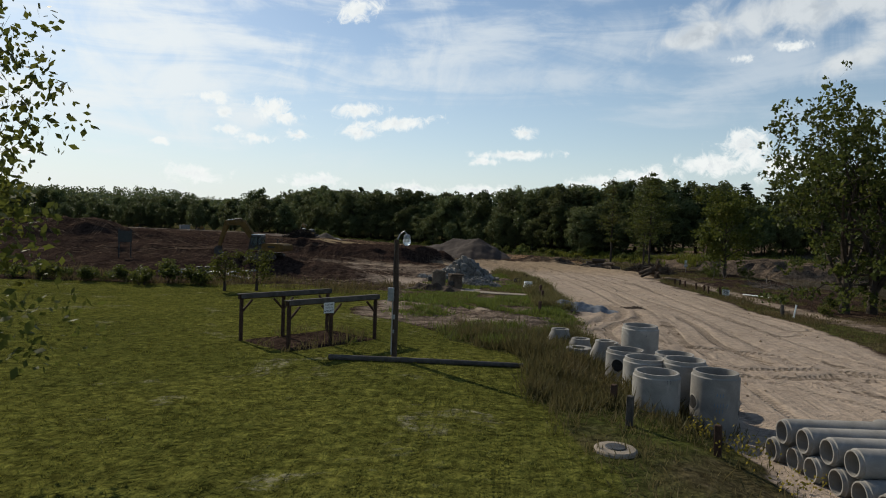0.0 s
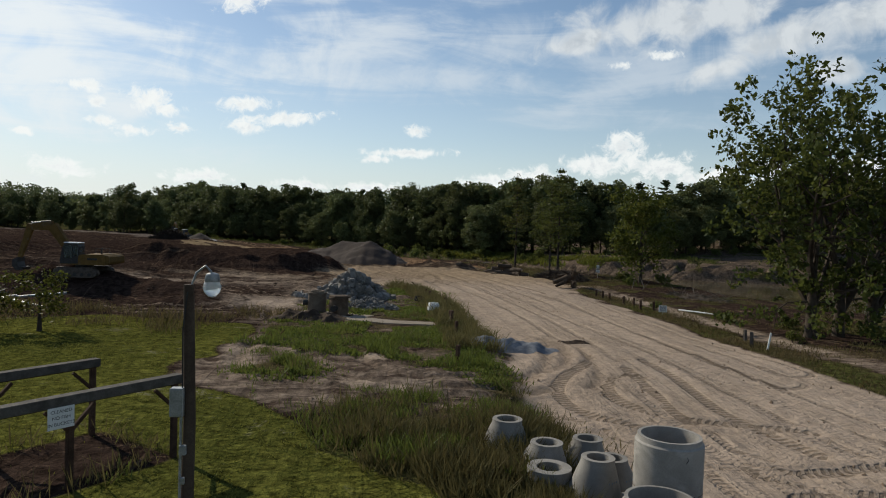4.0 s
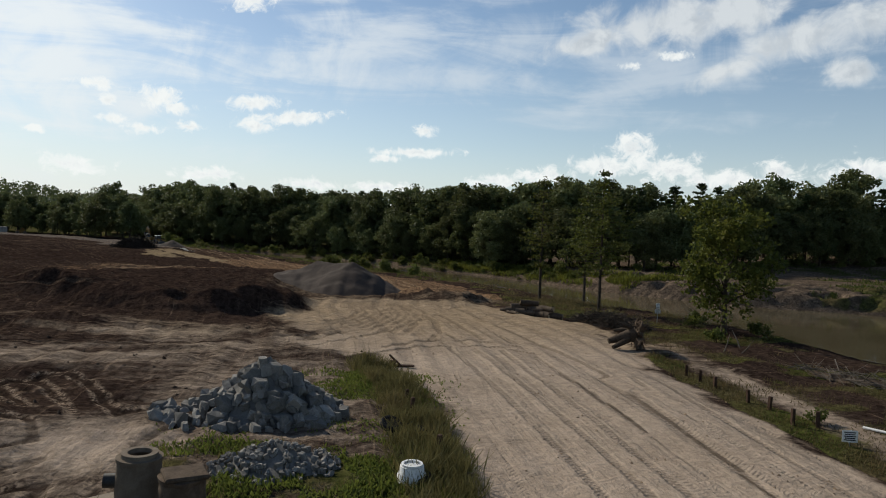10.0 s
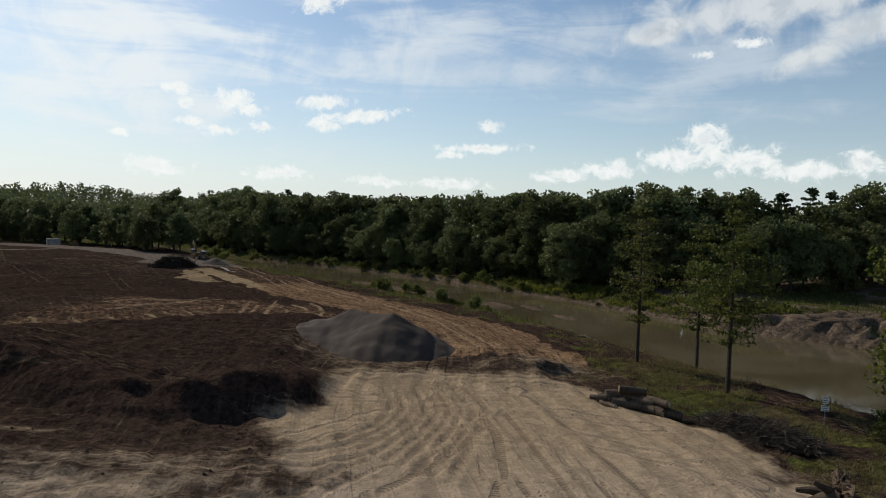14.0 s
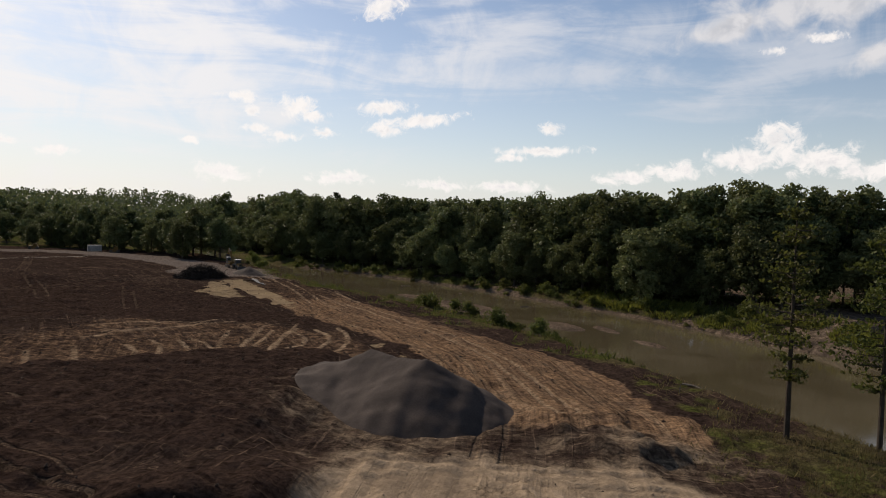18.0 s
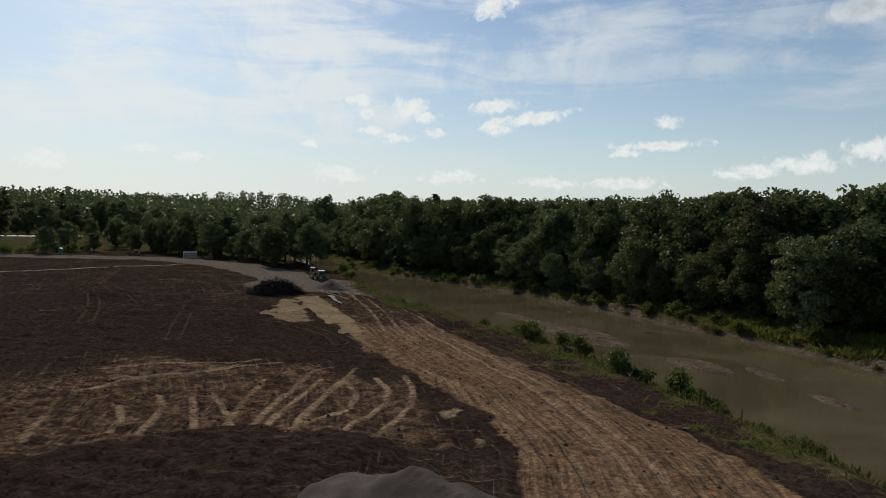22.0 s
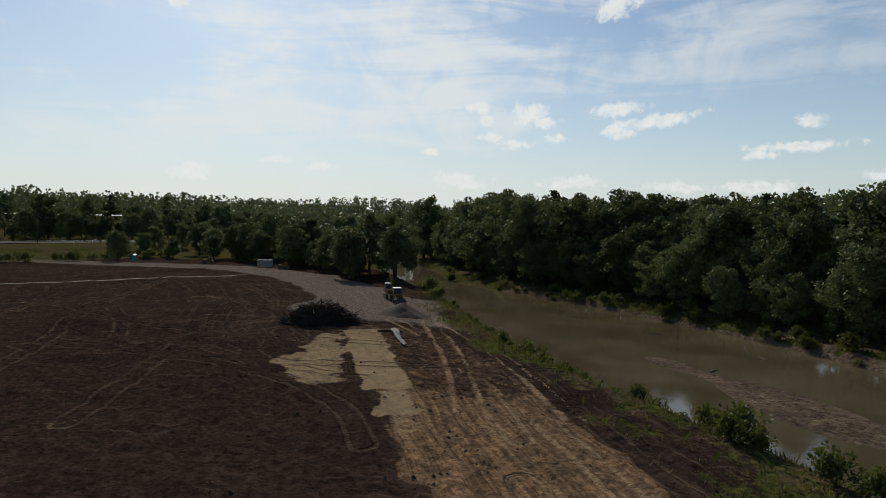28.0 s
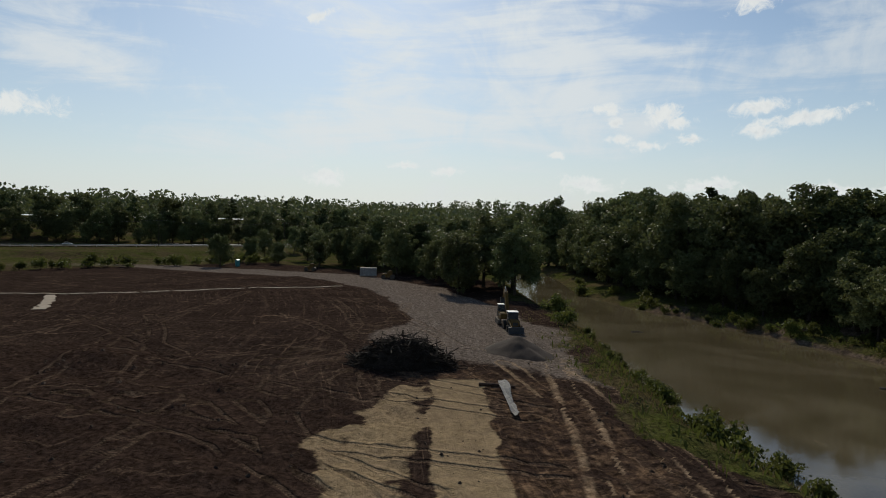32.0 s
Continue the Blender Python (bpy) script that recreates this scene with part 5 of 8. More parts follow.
def broadleaf(seed, H, R, leaf, per, mat, trunk_h=0.25, lean=0.0, n_limbs=7, clump=1.5, extra=30, label="", base_low=0.0, lumpy=1.0):
    rng = np.random.default_rng(seed)
    sh, ends = Shape(), []
    th = H * trunk_h
    r0 = 0.018 * H + 0.05
    top = Vector((lean * H, 0, H * 0.8))
    sh.tube([(0, 0, -0.4), (0.02, 0.01, 0.6), (lean * th, 0, th), (lean * H * 0.6, 0.1, H * 0.55), top], [r0 * 1.5, r0, r0 * 0.85, r0 * 0.5, r0 * 0.12], 9)
    for i in range(n_limbs):
        f = trunk_h + (0.9 - trunk_h) * (i + 0.5) / n_limbs * 0.75
        a = i * 2.4 + rng.random()
        wide = R * (0.75 + 0.35 * rng.random()) * (1.0 - 0.45 * max(0, f - 0.35))
        limb(sh, rng, (lean * H * f, 0, H * f), (math.cos(a), math.sin(a), 0.55 + 0.7 * f), wide, r0 * 0.42 * (1.1 - f), 2, ends, 0.4)
    blobs = []
    for p, L in ends:
        blobs.append((p, clump * (0.55 + 0.6 * rng.random())))
    mid = H * (0.58 + base_low)
    for i in range(extra):
        u = rand_unit(rng, 1)[0]
        k_ = (0.5 + 0.62 * rng.random() ** 0.8)
        wide = R * k_ * (1.0 + 0.25 * math.sin(5.1 * u[2] + seed))
        blobs.append(((lean * H * 0.6 + u[0] * wide, u[1] * wide, mid + u[2] * H * 0.42 * k_), clump * lumpy * (0.45 + 0.8 * rng.random())))
    blobs = [(c, r) for c, r in blobs if c[2] > H * 0.08]
    return sh.mesh("trunk", True), leaf_cloud("crown", rng, blobs, per, leaf, mat)


def pine(seed, H, R, leaf, per, mat, bare=0.25, ragged=False):
    rng = np.random.default_rng(seed)
    sh = Shape()
    r0 = (0.008 if ragged else 0.013) * H + 0.05
    sh.tube([(0, 0, -0.4), (0, 0, H * 0.5), (0.1, 0, H)], [r0 * 1.2, r0 * 0.7, 0.03], 8)
    blobs = []
    z = H * bare
    while z < H:
        f = (z - H * bare) / (H * (1 - bare))
        rad0 = R * (1.05 - f) ** 0.8 * (0.7 + 0.5 * rng.random())
        for q in range(6 if ragged else 4):
            a = rng.random() * 6.28
            rad = R * (1.08 - f ** 2.2) ** 0.7 * min(1, 0.45 + 2.2 * f) * (0.3 + 0.8 * rng.random()) if ragged else rad0
            tip = (rad * math.cos(a), rad * math.sin(a), z + 0.12 * rad)
            sh.tube([(0, 0, z), (tip[0] * 0.5, tip[1] * 0.5, z + 0.02), tip], [0.05, 0.035, 0.012], 4, False)
            for w in (0.45, 0.75, 1.0):
                blobs.append(((tip[0] * w, tip[1] * w, z + 0.12 * rad * w), max(0.35, (0.2 if ragged else 0.30) * rad * (0.7 + 0.4 * rng.random()))))
        z += H * 0.038 * (0.5 + rng.random() if ragged else 1)
    blobs.append(((0, 0, H), 0.5))
    return sh.mesh("trunk", True), leaf_cloud("crown", rng, blobs, per, leaf, mat, 0.85 if ragged else 0.45)


def tree(name, meshes, label, category, m, group=""):
    t = thing(name, label, category, m, group)
    part("trunk", meshes[0], M_BARK, t)
    part("crown", meshes[1], None, t)
    return t


def set_mat(meshes):
    if not meshes[0].materials:
        meshes[0].materials.append(M_BARK)
    return meshes


WOOD = [set_mat(broadleaf(s, 20, R, 0.5, 27, M_LEAF, 0.1, 0, 8, 1.5, 104, base_low=-0.1)) for s, R in ((1, 5.2), (2, 6.0), (3, 4.6), (4, 5.6), (5, 6.6))]
PINES = [set_mat(pine(s, 22, R, 0.5, 46, M_PINE, b, True)) for s, R, b in ((6, 4.6, 0.2), (7, 4.0, 0.3))]
wood_first = []
for i, ms in enumerate(WOOD):
    wood_first.append(tree("broadleaf_tree", ms, "dense dark green broadleaf tree in a wood by the river", "tree", pose(0, 0, 0), "trees of the wood"))
pine_first = [tree("pine_tree", ms, "tall dark pine rising above the wood", "tree", pose(0, 0, 0), "trees of the wood") for ms in PINES]
used = set()
rng = np.random.default_rng(77)


def plant(x, y, scale, kind="wood", sink=0.0):
    pool = wood_first if kind == "wood" else pine_first
    src = pool[int(rng.integers(len(pool)))]
    m = pose(x, y, height(x, y) - 0.1 - sink, 0, 0, float(rng.random() * 360)) @ Matrix.Diagonal((scale * (0.9 + 0.3 * rng.random()), scale * (0.9 + 0.3 * rng.random()), scale, 1))
    if src.name not in used:
        used.add(src.name)
        src.matrix_basis = m
        return src
    o = copy_thing(src, Matrix())
    o.matrix_basis = m
    return o


EDGE = np.array([(270, 240), (180, 262), (145, 258), (110, 250), (82, 243), (62, 246), (46, 254), (33, 266), (16, 287), (-3, 307), (-28, 332), (-62, 356), (-92, 384), (-115, 415), (-150, 460)], float)
for row, (off, gap, lo, hi) in enumerate(((2, 7.0, 0.5, 0.95), (10, 7.5, 0.95, 1.3), (20, 9.5, 1.15, 1.45))):
    L = float(np.hypot(*np.diff(EDGE, axis=0).T).sum())
    for p, q in zip(along(EDGE, int(L / gap)), along(EDGE, int(L / gap) + 1)[1:]):
        d = q - p
        d = d / (np.linalg.norm(d) + 1e-9)
        nrm = np.array((-d[1], d[0])) * -1
        x, y = p + nrm * (off + rng.normal() * 1.6) + d * rng.normal() * 1.5
        kind = "pine" if row >= 1 and rng.random() < (0.4 if x > 40 else 0.18) else "wood"
        plant(float(x), float(y), float(lo + (hi - lo) * rng.random()) * float(np.interp(x, [-60, -34, -26, -12, 5, 20, 32, 56, 70], [1.05, 0.97, 0.87, 0.88, 0.95, 0.98, 1.0, 1.02, 1.12])) * (0.8 if kind == "pine" else 1.0), kind)
# the near bank upstream, and the trees that close the site in the north and west
NORTH = np.array([(-98, 316), (-116, 336), (-140, 349), (-160, 354), (-182, 368), (-205, 400), (-235, 440), (-265, 470)], float)
for off, gap, lo, hi in ((0, 9, 0.45, 0.75), (12, 10, 0.7, 1.0)):
    for p in along(NORTH, int(250 / gap)):
        x, y = p + np.array((0.65, 0.75)) * off + rng.normal(size=2) * 1.8
        plant(float(x), float(y), float(lo + (hi - lo) * rng.random()))
WEST = np.array([(-430, 120), (-400, 220), (-372, 318), (-345, 380), (-318, 440), (-290, 510)], float)
for off, gap, lo, hi in ((8, 11, 0.7, 1.0), (24, 13, 0.95, 1.25)):
    for p in along(WEST, int(420 / gap)):
        x, y = p + np.array((-0.95, 0.25)) * off + rng.normal(size=2) * 2.5
        plant(float(x), float(y), float(lo + (hi - lo) * rng.random()), "pine" if rng.random() < 0.15 else "wood")
for x, y, sc in ((-198.5, 327, 0.55), (-200, 352, 0.42), (-181, 353, 0.5), (-163, 356, 0.6), (-215, 352, 0.5), (-232, 372, 0.6), (-244, 398, 0.62), (-190, 362, 0.6), (-172, 360, 0.7), (-207, 372, 0.66), (-222, 390, 0.7), (-252, 425, 0.7)):
    plant(x, y, sc)
for p in along(WEST, 34):
    x, y = p + np.array((-0.95, 0.25)) * 1 + rng.normal(size=2) * 2.0
    plant(float(x), float(y), float(0.4 + 0.25 * rng.random()))
# the two tall pines of the skyline
for x, y, s in ((-55.7, 409, 1.12), (-62, 405, 0.98), (-110, 421, 1.08), (-10, 362, 1.05), (-2, 358, 1.1), (5, 362, 1.08)):
    plant(x, y, s, "pine")

# far wooded hills, one mass of leaf clumps on the rising ground
r2 = np.random.default_rng(5)
n = 9000
fx, fy = r2.uniform(-1100, 700, n), r2.uniform(80, 1000, n)
keep = ((fx < -470) | (fy > 420 + 0.25 * np.abs(fx))) & (to_line(np.stack([fx, fy], 1), NEAR)[0] * 0 == 0)
nd, _ = to_line(np.stack([fx, fy], 1), NEAR)
fd, _ = to_line(np.stack([fx, fy], 1), FAR)
keep &= ~((nd > -8) & (fd < 45) & (fy < 520))
keep &= ~((fx > -330) & (fx < -60) & (nd < 0) & (fy < 520))
fx, fy = fx[keep], fy[keep]
fz = land_at(np.stack([fx, fy], 1))[0]
cs, ax_, ay_ = [], [], []
for j in range(44):
    h = r2.random(len(fx))
    u = rand_unit(r2, len(fx)) * (5.5 * (0.3 + 0.7 * np.sqrt(1 - h * 0.9)))[:, None]
    cs.append(np.stack([fx + u[:, 0], fy + u[:, 1], fz + 4 + 17 * h * (0.8 + 0.35 * np.abs(np.sin(fx * 12.9)))], 1))
    a = rand_unit(r2, len(fx))
    b = np.cross(a, rand_unit(r2, len(fx)))
    ax_.append(a * 1.25)
    ay_.append(b * 1.5)
far_woods = single("far_woods", quads("far_woods", np.concatenate(cs), np.concatenate(ax_), np.concatenate(ay_), M_FARLEAF), None, "distant dark green wooded hills along the horizon", "woods", None, "", "stuff")

# trees that stand alone
def cottonwood(seed, stems):
    """Several stems from the ground, long ascending limbs and small open clumps of leaves from low down to the top."""
    rng = np.random.default_rng(seed)
    sh, ends = Shape(), []
    for bx_, by_, H in stems:
        sh.tube([(bx_, by_, -0.4), (bx_, by_, 1.2), (bx_ * 1.05, by_ * 1.05, H * 0.3)], [0.52, 0.38, 0.3], 10)
        for i in range(5):
            a = 2.4 * i + 1.7 * bx_ + 0.5 * rng.random()
            limb(sh, rng, (bx_, by_, H * (0.1 + 0.045 * i)), (0.42 * math.cos(a), 0.42 * math.sin(a), 1.0), H * (0.78 - 0.05 * i), 0.24, 3, ends, 0.3, 0.06)
        for i in range(8):
            a = 2.4 * i + 0.8
            limb(sh, rng, (bx_, by_, 1.8 + 0.9 * i), (math.cos(a), math.sin(a), 0.25), 3.6 + 2.4 * rng.random(), 0.1, 2, ends, 0.45, 0.0)
    blobs = [(p, 0.38 + 0.48 * rng.random()) for p, L in ends if p.z > 0.8]
    return sh.mesh("trunk", True), leaf_cloud("crown", rng, blobs, 46, 0.3, M_LEAF_NEAR, 0.85, 0.2)


big = cottonwood(31, [(0.0, 0.0, 14.6), (2.9, 0.8, 15.0), (6.8, 2.2, 13.0)])
tree("cottonwood_tree", set_mat(big), "tall open-crowned cottonwood with several stems beside the drive", "tree", pose(36.0, 75.6, height(36.0, 75.6)))
t2 = broadleaf(32, 15.5, 4.2, 0.32, 36, M_LEAF_YEL, 0.08, 0.0, 12, 1.05, 62, base_low=-0.16)
tree("maple_tree", set_mat(t2), "yellow-green bushy tree on the river bank", "tree", pose(42.8, 124, height(42.8, 124) - 0.2, 0, 0, 40))
for x, y, H, R, seed, mt in ((34.7, 140.2, 18.0, 4.4, 33, M_LEAF_BANK), (37, 153.8, 17.0, 3.6, 34, M_LEAF_BANK), (30.2, 153.6, 18.0, 3.4, 35, M_LEAF_THIN)):
    th = pine(seed, H, R, 0.24, 60 if mt is M_LEAF_BANK else 32, mt, 0.27, True)
    tree("larch_tree", set_mat(th), "slender thin-leaved tree with a bare lower trunk on the bank", "tree", pose(x, y, height(x, y) - 0.2, 0, 0, seed * 37), "slender trees on the bank")
ov = broadleaf(36, 14, 4.8, 0.17, 52, M_LEAF_YEL, 0.15, 0.0, 12, 1.15, 46, base_low=-0.08)
tree("oak_tree", set_mat(ov), "leafy oak with backlit green leaves at the edge of the lawn", "tree", pose(-12.2, 27.0, height(-12.2, 27), 0, 0, 70))
for x, y, H, seed in ((-18.6, 67.9, 3.3, 41), (-16.2, 68.9, 3.5, 42)):
    sm = broadleaf(seed, H, 1.15, 0.14, 80, M_LEAF_YEL, 0.15, 0, 6, 0.45, 18)
    tree("sapling", set_mat(sm), "young yellow-green sapling at the back of the lawn", "tree", pose(x, y, height(x, y)), "saplings at the back of the lawn")


def shrub(seed, H, R, mat, leaf=0.22, per=70):
    rng_ = np.random.default_rng(seed)
    sh, ends = Shape(), []
    for i in range(7):
        a = rng_.random() * 6.28
        limb(sh, rng_, (0.1 * math.cos(a), 0.1 * math.sin(a), -0.1), (math.cos(a) * 0.7, math.sin(a) * 0.7, 1.0), H * 0.8, 0.03, 1, ends, 0.4)
    blobs = [((p.x * R / H * 1.2, p.y * R / H * 1.2, min(p.z, H)), 0.3 * H * (0.6 + 0.6 * rng_.random())) for p, L in ends]
    blobs += [((rng_.normal() * R * 0.4, rng_.normal() * R * 0.4, H * (0.2 + 0.5 * rng_.random())), 0.3 * H) for i in range(5)]
    return sh.mesh("stem", True), leaf_cloud("foliage", rng_, blobs, per, leaf, mat)


SHRUBS = [shrub(51, 2.0, 1.3, M_SHRUB), shrub(52, 1.6, 1.4, M_SHRUB), shrub(53, 2.4, 1.3, M_SHRUB)]
first_shrub = {}


def put_shrub(i, x, y, s, label="green leafy shrub on the river bank", group="shrubs on the river bank", name="shrub"):
    m = pose(x, y, height(x, y) - 0.05, 0, 0, (x * 91 + y * 37) % 360) @ Matrix.Scale(s, 4)
    if (i, name) not in first_shrub:
        t = thing(name, label, "shrub", m, group)
        part("stem", SHRUBS[i][0], M_BARK, t)
        part("foliage", SHRUBS[i][1], None, t)
        if not SHRUBS[i][0].materials:
            SHRUBS[i][0].materials.append(M_BARK)
        first_shrub[(i, name)] = t
        return
    o = copy_thing(first_shrub[(i, name)], Matrix())
    o.matrix_basis = m


bank_line = along(np.array([(26, 190), (12, 209), (2, 226), (-14, 243), (-30, 259), (-46, 279), (-62, 298), (-80, 318)], float), 46)
r3 = np.random.default_rng(9)
for i, p in enumerate(bank_line):
    q = p + r3.normal(size=2) * np.array((1.3, 1.0))
    put_shrub(i % 3, float(q[0]), float(q[1]), float(0.4 + 0.7 * r3.random() ** 2))
for x, y, s in ((-5.8, 226.5, 1.15), (-4.4, 224.5, 0.9), (8, 208, 0.9), (3.6, 216.5, 0.8), (-30, 254.5, 1.1), (-62.5, 292, 1.3), (-13.5, 240, 0.9), (-26, 250.5, 0.9)):
    put_shrub(0, x, y, s)
for x, y, s in ((-5.2, 229, 1.3), (-8, 232, 0.9), (0.6, 219.8, 1.15), (2.5, 217, 0.9), (8, 208.7, 1.15), (10, 206.5, 0.9), (14.3, 201.2, 1.2), (16, 199, 0.9), (-14.8, 239.2, 0.85), (-23.2, 251.2, 0.9), (-30.6, 255.2, 1.45), (-33.3, 258.7, 1.2), (-28.5, 252, 1.1), (-38.8, 266.5, 0.9), (-43.6, 271.9, 0.85), (-68, 300.8, 1.4), (-49.6, 278.5, 0.8), (18, 202.3, 0.9), (-7, 237.5, 1.0), (1.2, 227.5, 0.8)):
    put_shrub(int(abs(x)) % 3, x, y, s)
for i in range(40):   # thicket at the foot of the far wood
    t = i / 39
    p = along(EDGE, 200)[int(35 + t * 130)] + r3.normal(size=2) * 2.0
    put_shrub(i % 3, float(p[0] - 3), float(p[1] - 5), float(0.7 + 0.8 * r3.random()), "low bright green thicket along the far bank", "thicket on the far bank", "bush")
far_line = along(np.array(FAR, float)[3:13], 70)
for i, p in enumerate(far_line):
    q = p + np.array((0.7, 0.7)) * (1.0 + 3.5 * r3.random()) + r3.normal(size=2) * 0.8
    if q[0] < 58:
        put_shrub(i % 3, float(q[0]), float(q[1]), float(0.4 + 0.75 * r3.random()), "low bright green thicket along the far bank", "thicket on the far bank", "bush")
for i in range(34):
    put_shrub(i % 3, -206 - 14 * float(r3.random()) + 0.12 * i, 262 + 2.9 * i + float(r3.normal()), 0.8 + 0.9 * float(r3.random()), "dark scrub at the western edge of the field", "scrub at the field's edge", "thicket")
for x, y, s in ((39, 118, 0.9), (45, 121, 1.0), (41, 128, 0.7), (44, 132, 0.8), (31, 92, 0.5), (34, 84, 0.6), (37, 80, 0.7), (40, 74, 0.8), (33, 73, 0.55)):
    put_shrub(1, x, y, s)
for i in range(14):
    put_shrub(i % 3, -40 + i * 1.35 + float(r3.normal()) * 0.5, 71.5 + float(r3.normal()) * 0.7, 0.55 + 0.35 * float(r3.random()), "yellowing scrub behind the lawn", "scrub behind the lawn", "scrub")


# ---- grass and weeds ----
def blades(name, n, area, pick, h_lo, h_hi, width, mat, seed, label):
    r = np.random.default_rng(seed)
    P = np.stack([r.uniform(area[0], area[1], n), r.uniform(area[2], area[3], n)], 1)
    z, mk = land_at(P)
    w = pick(P, mk)
    keep = r.random(n) < w
    P, z, w = P[keep], z[keep], w[keep]
    m = len(P)
    h = (h_lo + (h_hi - h_lo) * r.random(m) ** 1.5) * (0.5 + 0.9 * lattice(seed, P[:, 0], P[:, 1], 1.5))
    a = r.random(m) * 2 * np.pi
    ax = np.stack([np.cos(a), np.sin(a), 0 * a], 1) * (width * (0.6 + 0.8 * r.random(m)))[:, None]
    lean = r.normal(size=(m, 3)) * 0.42
    ay = np.stack([lean[:, 0] * h, lean[:, 1] * h, h], 1) * 0.5
    c = np.column_stack([P, z - 0.02]) + ay
    return single(name, quads(name, c, ax, ay, mat), None, label, "grass", None, "", "stuff")


blades("lawn_grass", 90000, (-34, 6, 19, 77), lambda P, k_: k_["lawn"] * 0.95, 0.04, 0.13, 0.022, M_GRASS, 61, "short rough lawn grass lit from behind")
blades("tall_weeds", 90000, (-9, 16, 20, 108), lambda P, k_: np.clip(k_["weeds"] * (0.25 + 1.2 * (lattice(3, P[:, 0], P[:, 1], 2.2) > 0.45)), 0, 1) * (k_["u"] < 0) * (lattice(13, P[:, 0], P[:, 1], 0.9) > 0.38), 0.08, 0.42, 0.02, M_WEED, 62, "tall dry weeds and grasses along the drive")
blades("green_weeds", 340000, (-9, 14, 57, 100), lambda P, k_: np.clip(k_["weeds"] * 1.0, 0, 1) * (lattice(4, P[:, 0], P[:, 1], 1.6) > 0.4) * (k_["u"] < 0), 0.06, 0.26, 0.05, M_GREENWEED, 63, "low green weeds round the old manholes")
blades("ditch_grass", 170000, (-8, 12, 30, 60), lambda P, k_: k_["weeds"] * (k_["u"] < -5) * sstep(P[:, 1], 33, 38) * np.maximum(sstep(53.5 - P[:, 1], -1, 3), 0.5 * (lattice(18, P[:, 0], P[:, 1], 1.1) > 0.7)) * (0.12 + 0.88 * (lattice(8, P[:, 0], P[:, 1], 1.3) > 0.45)), 0.25, 0.8, 0.02, M_WEED, 68, "tall straw-coloured grass between lawn and drive")
blades("verge_grass", 110000, (4, 13, 65, 102), lambda P, k_: sstep(1.5 - np.abs(k_["u"] + np.interp(P[:, 1], [60, 80, 95, 104], [8.2, 8.0, 8.8, 10.5]) + 0.7), -0.4, 0.7) * (0.3 + 0.7 * (lattice(19, P[:, 0], P[:, 1], 1.3) > 0.42)), 0.2, 0.95, 0.022, M_WEED, 69, "dense tall olive weeds along the edge of the drive")
blades("tuft_grass", 120000, (-8, 9, 46, 68), lambda P, k_: k_["weeds"] * (lattice(20, P[:, 0], P[:, 1], 1.7) > 0.5) * 0.8, 0.1, 0.55, 0.022, M_GREENWEED, 70, "green and straw tufts on worn ground beside the lawn")
blades("verge_weeds", 160000, (25, 48, 40, 160), lambda P, k_: k_["weeds"] * (0.4 + 0.6 * (lattice(5, P[:, 0], P[:, 1], 2.5) > 0.4)), 0.06, 0.38, 0.028, M_WEED, 64, "dry weeds between the drive and the river")
blades("bank_weeds", 170000, (-75, 45, 135, 315), lambda P, k_: k_["weeds"] * (lattice(6, P[:, 0], P[:, 1], 3) > 0.35), 0.12, 0.6, 0.05, M_WEED, 65, "rough grass on the river bank")
blades("far_bank_grass", 90000, (-60, 200, 180, 350), lambda P, k_: k_["weeds"] * (k_["site"] < 2), 0.2, 1.1, 0.12, M_SHRUB, 66, "bright grass strip below the far wood")
blades("bank_reeds", 60000, (28, 76, 205, 280), lambda P, k_: sstep(to_line(P, FAR)[0], 0.5, 2.5) * sstep(15 - to_line(P, FAR)[0], 0, 5) * (lattice(21, P[:, 0], P[:, 1], 4) > 0.35), 0.5, 1.5, 0.13, M_REED, 71, "bright yellow-green reeds along the far bank")
blades("scrub_grass", 16000, (-45, -2, 66, 79), lambda P, k_: sstep(lattice(7, P[:, 0], P[:, 1], 3), 0.35, 0.6) * sstep(P[:, 1] + 0.1 * P[:, 0], 66, 69), 0.2, 0.9, 0.03, M_WEED, 67, "tall seeding grass at the back of the lawn")


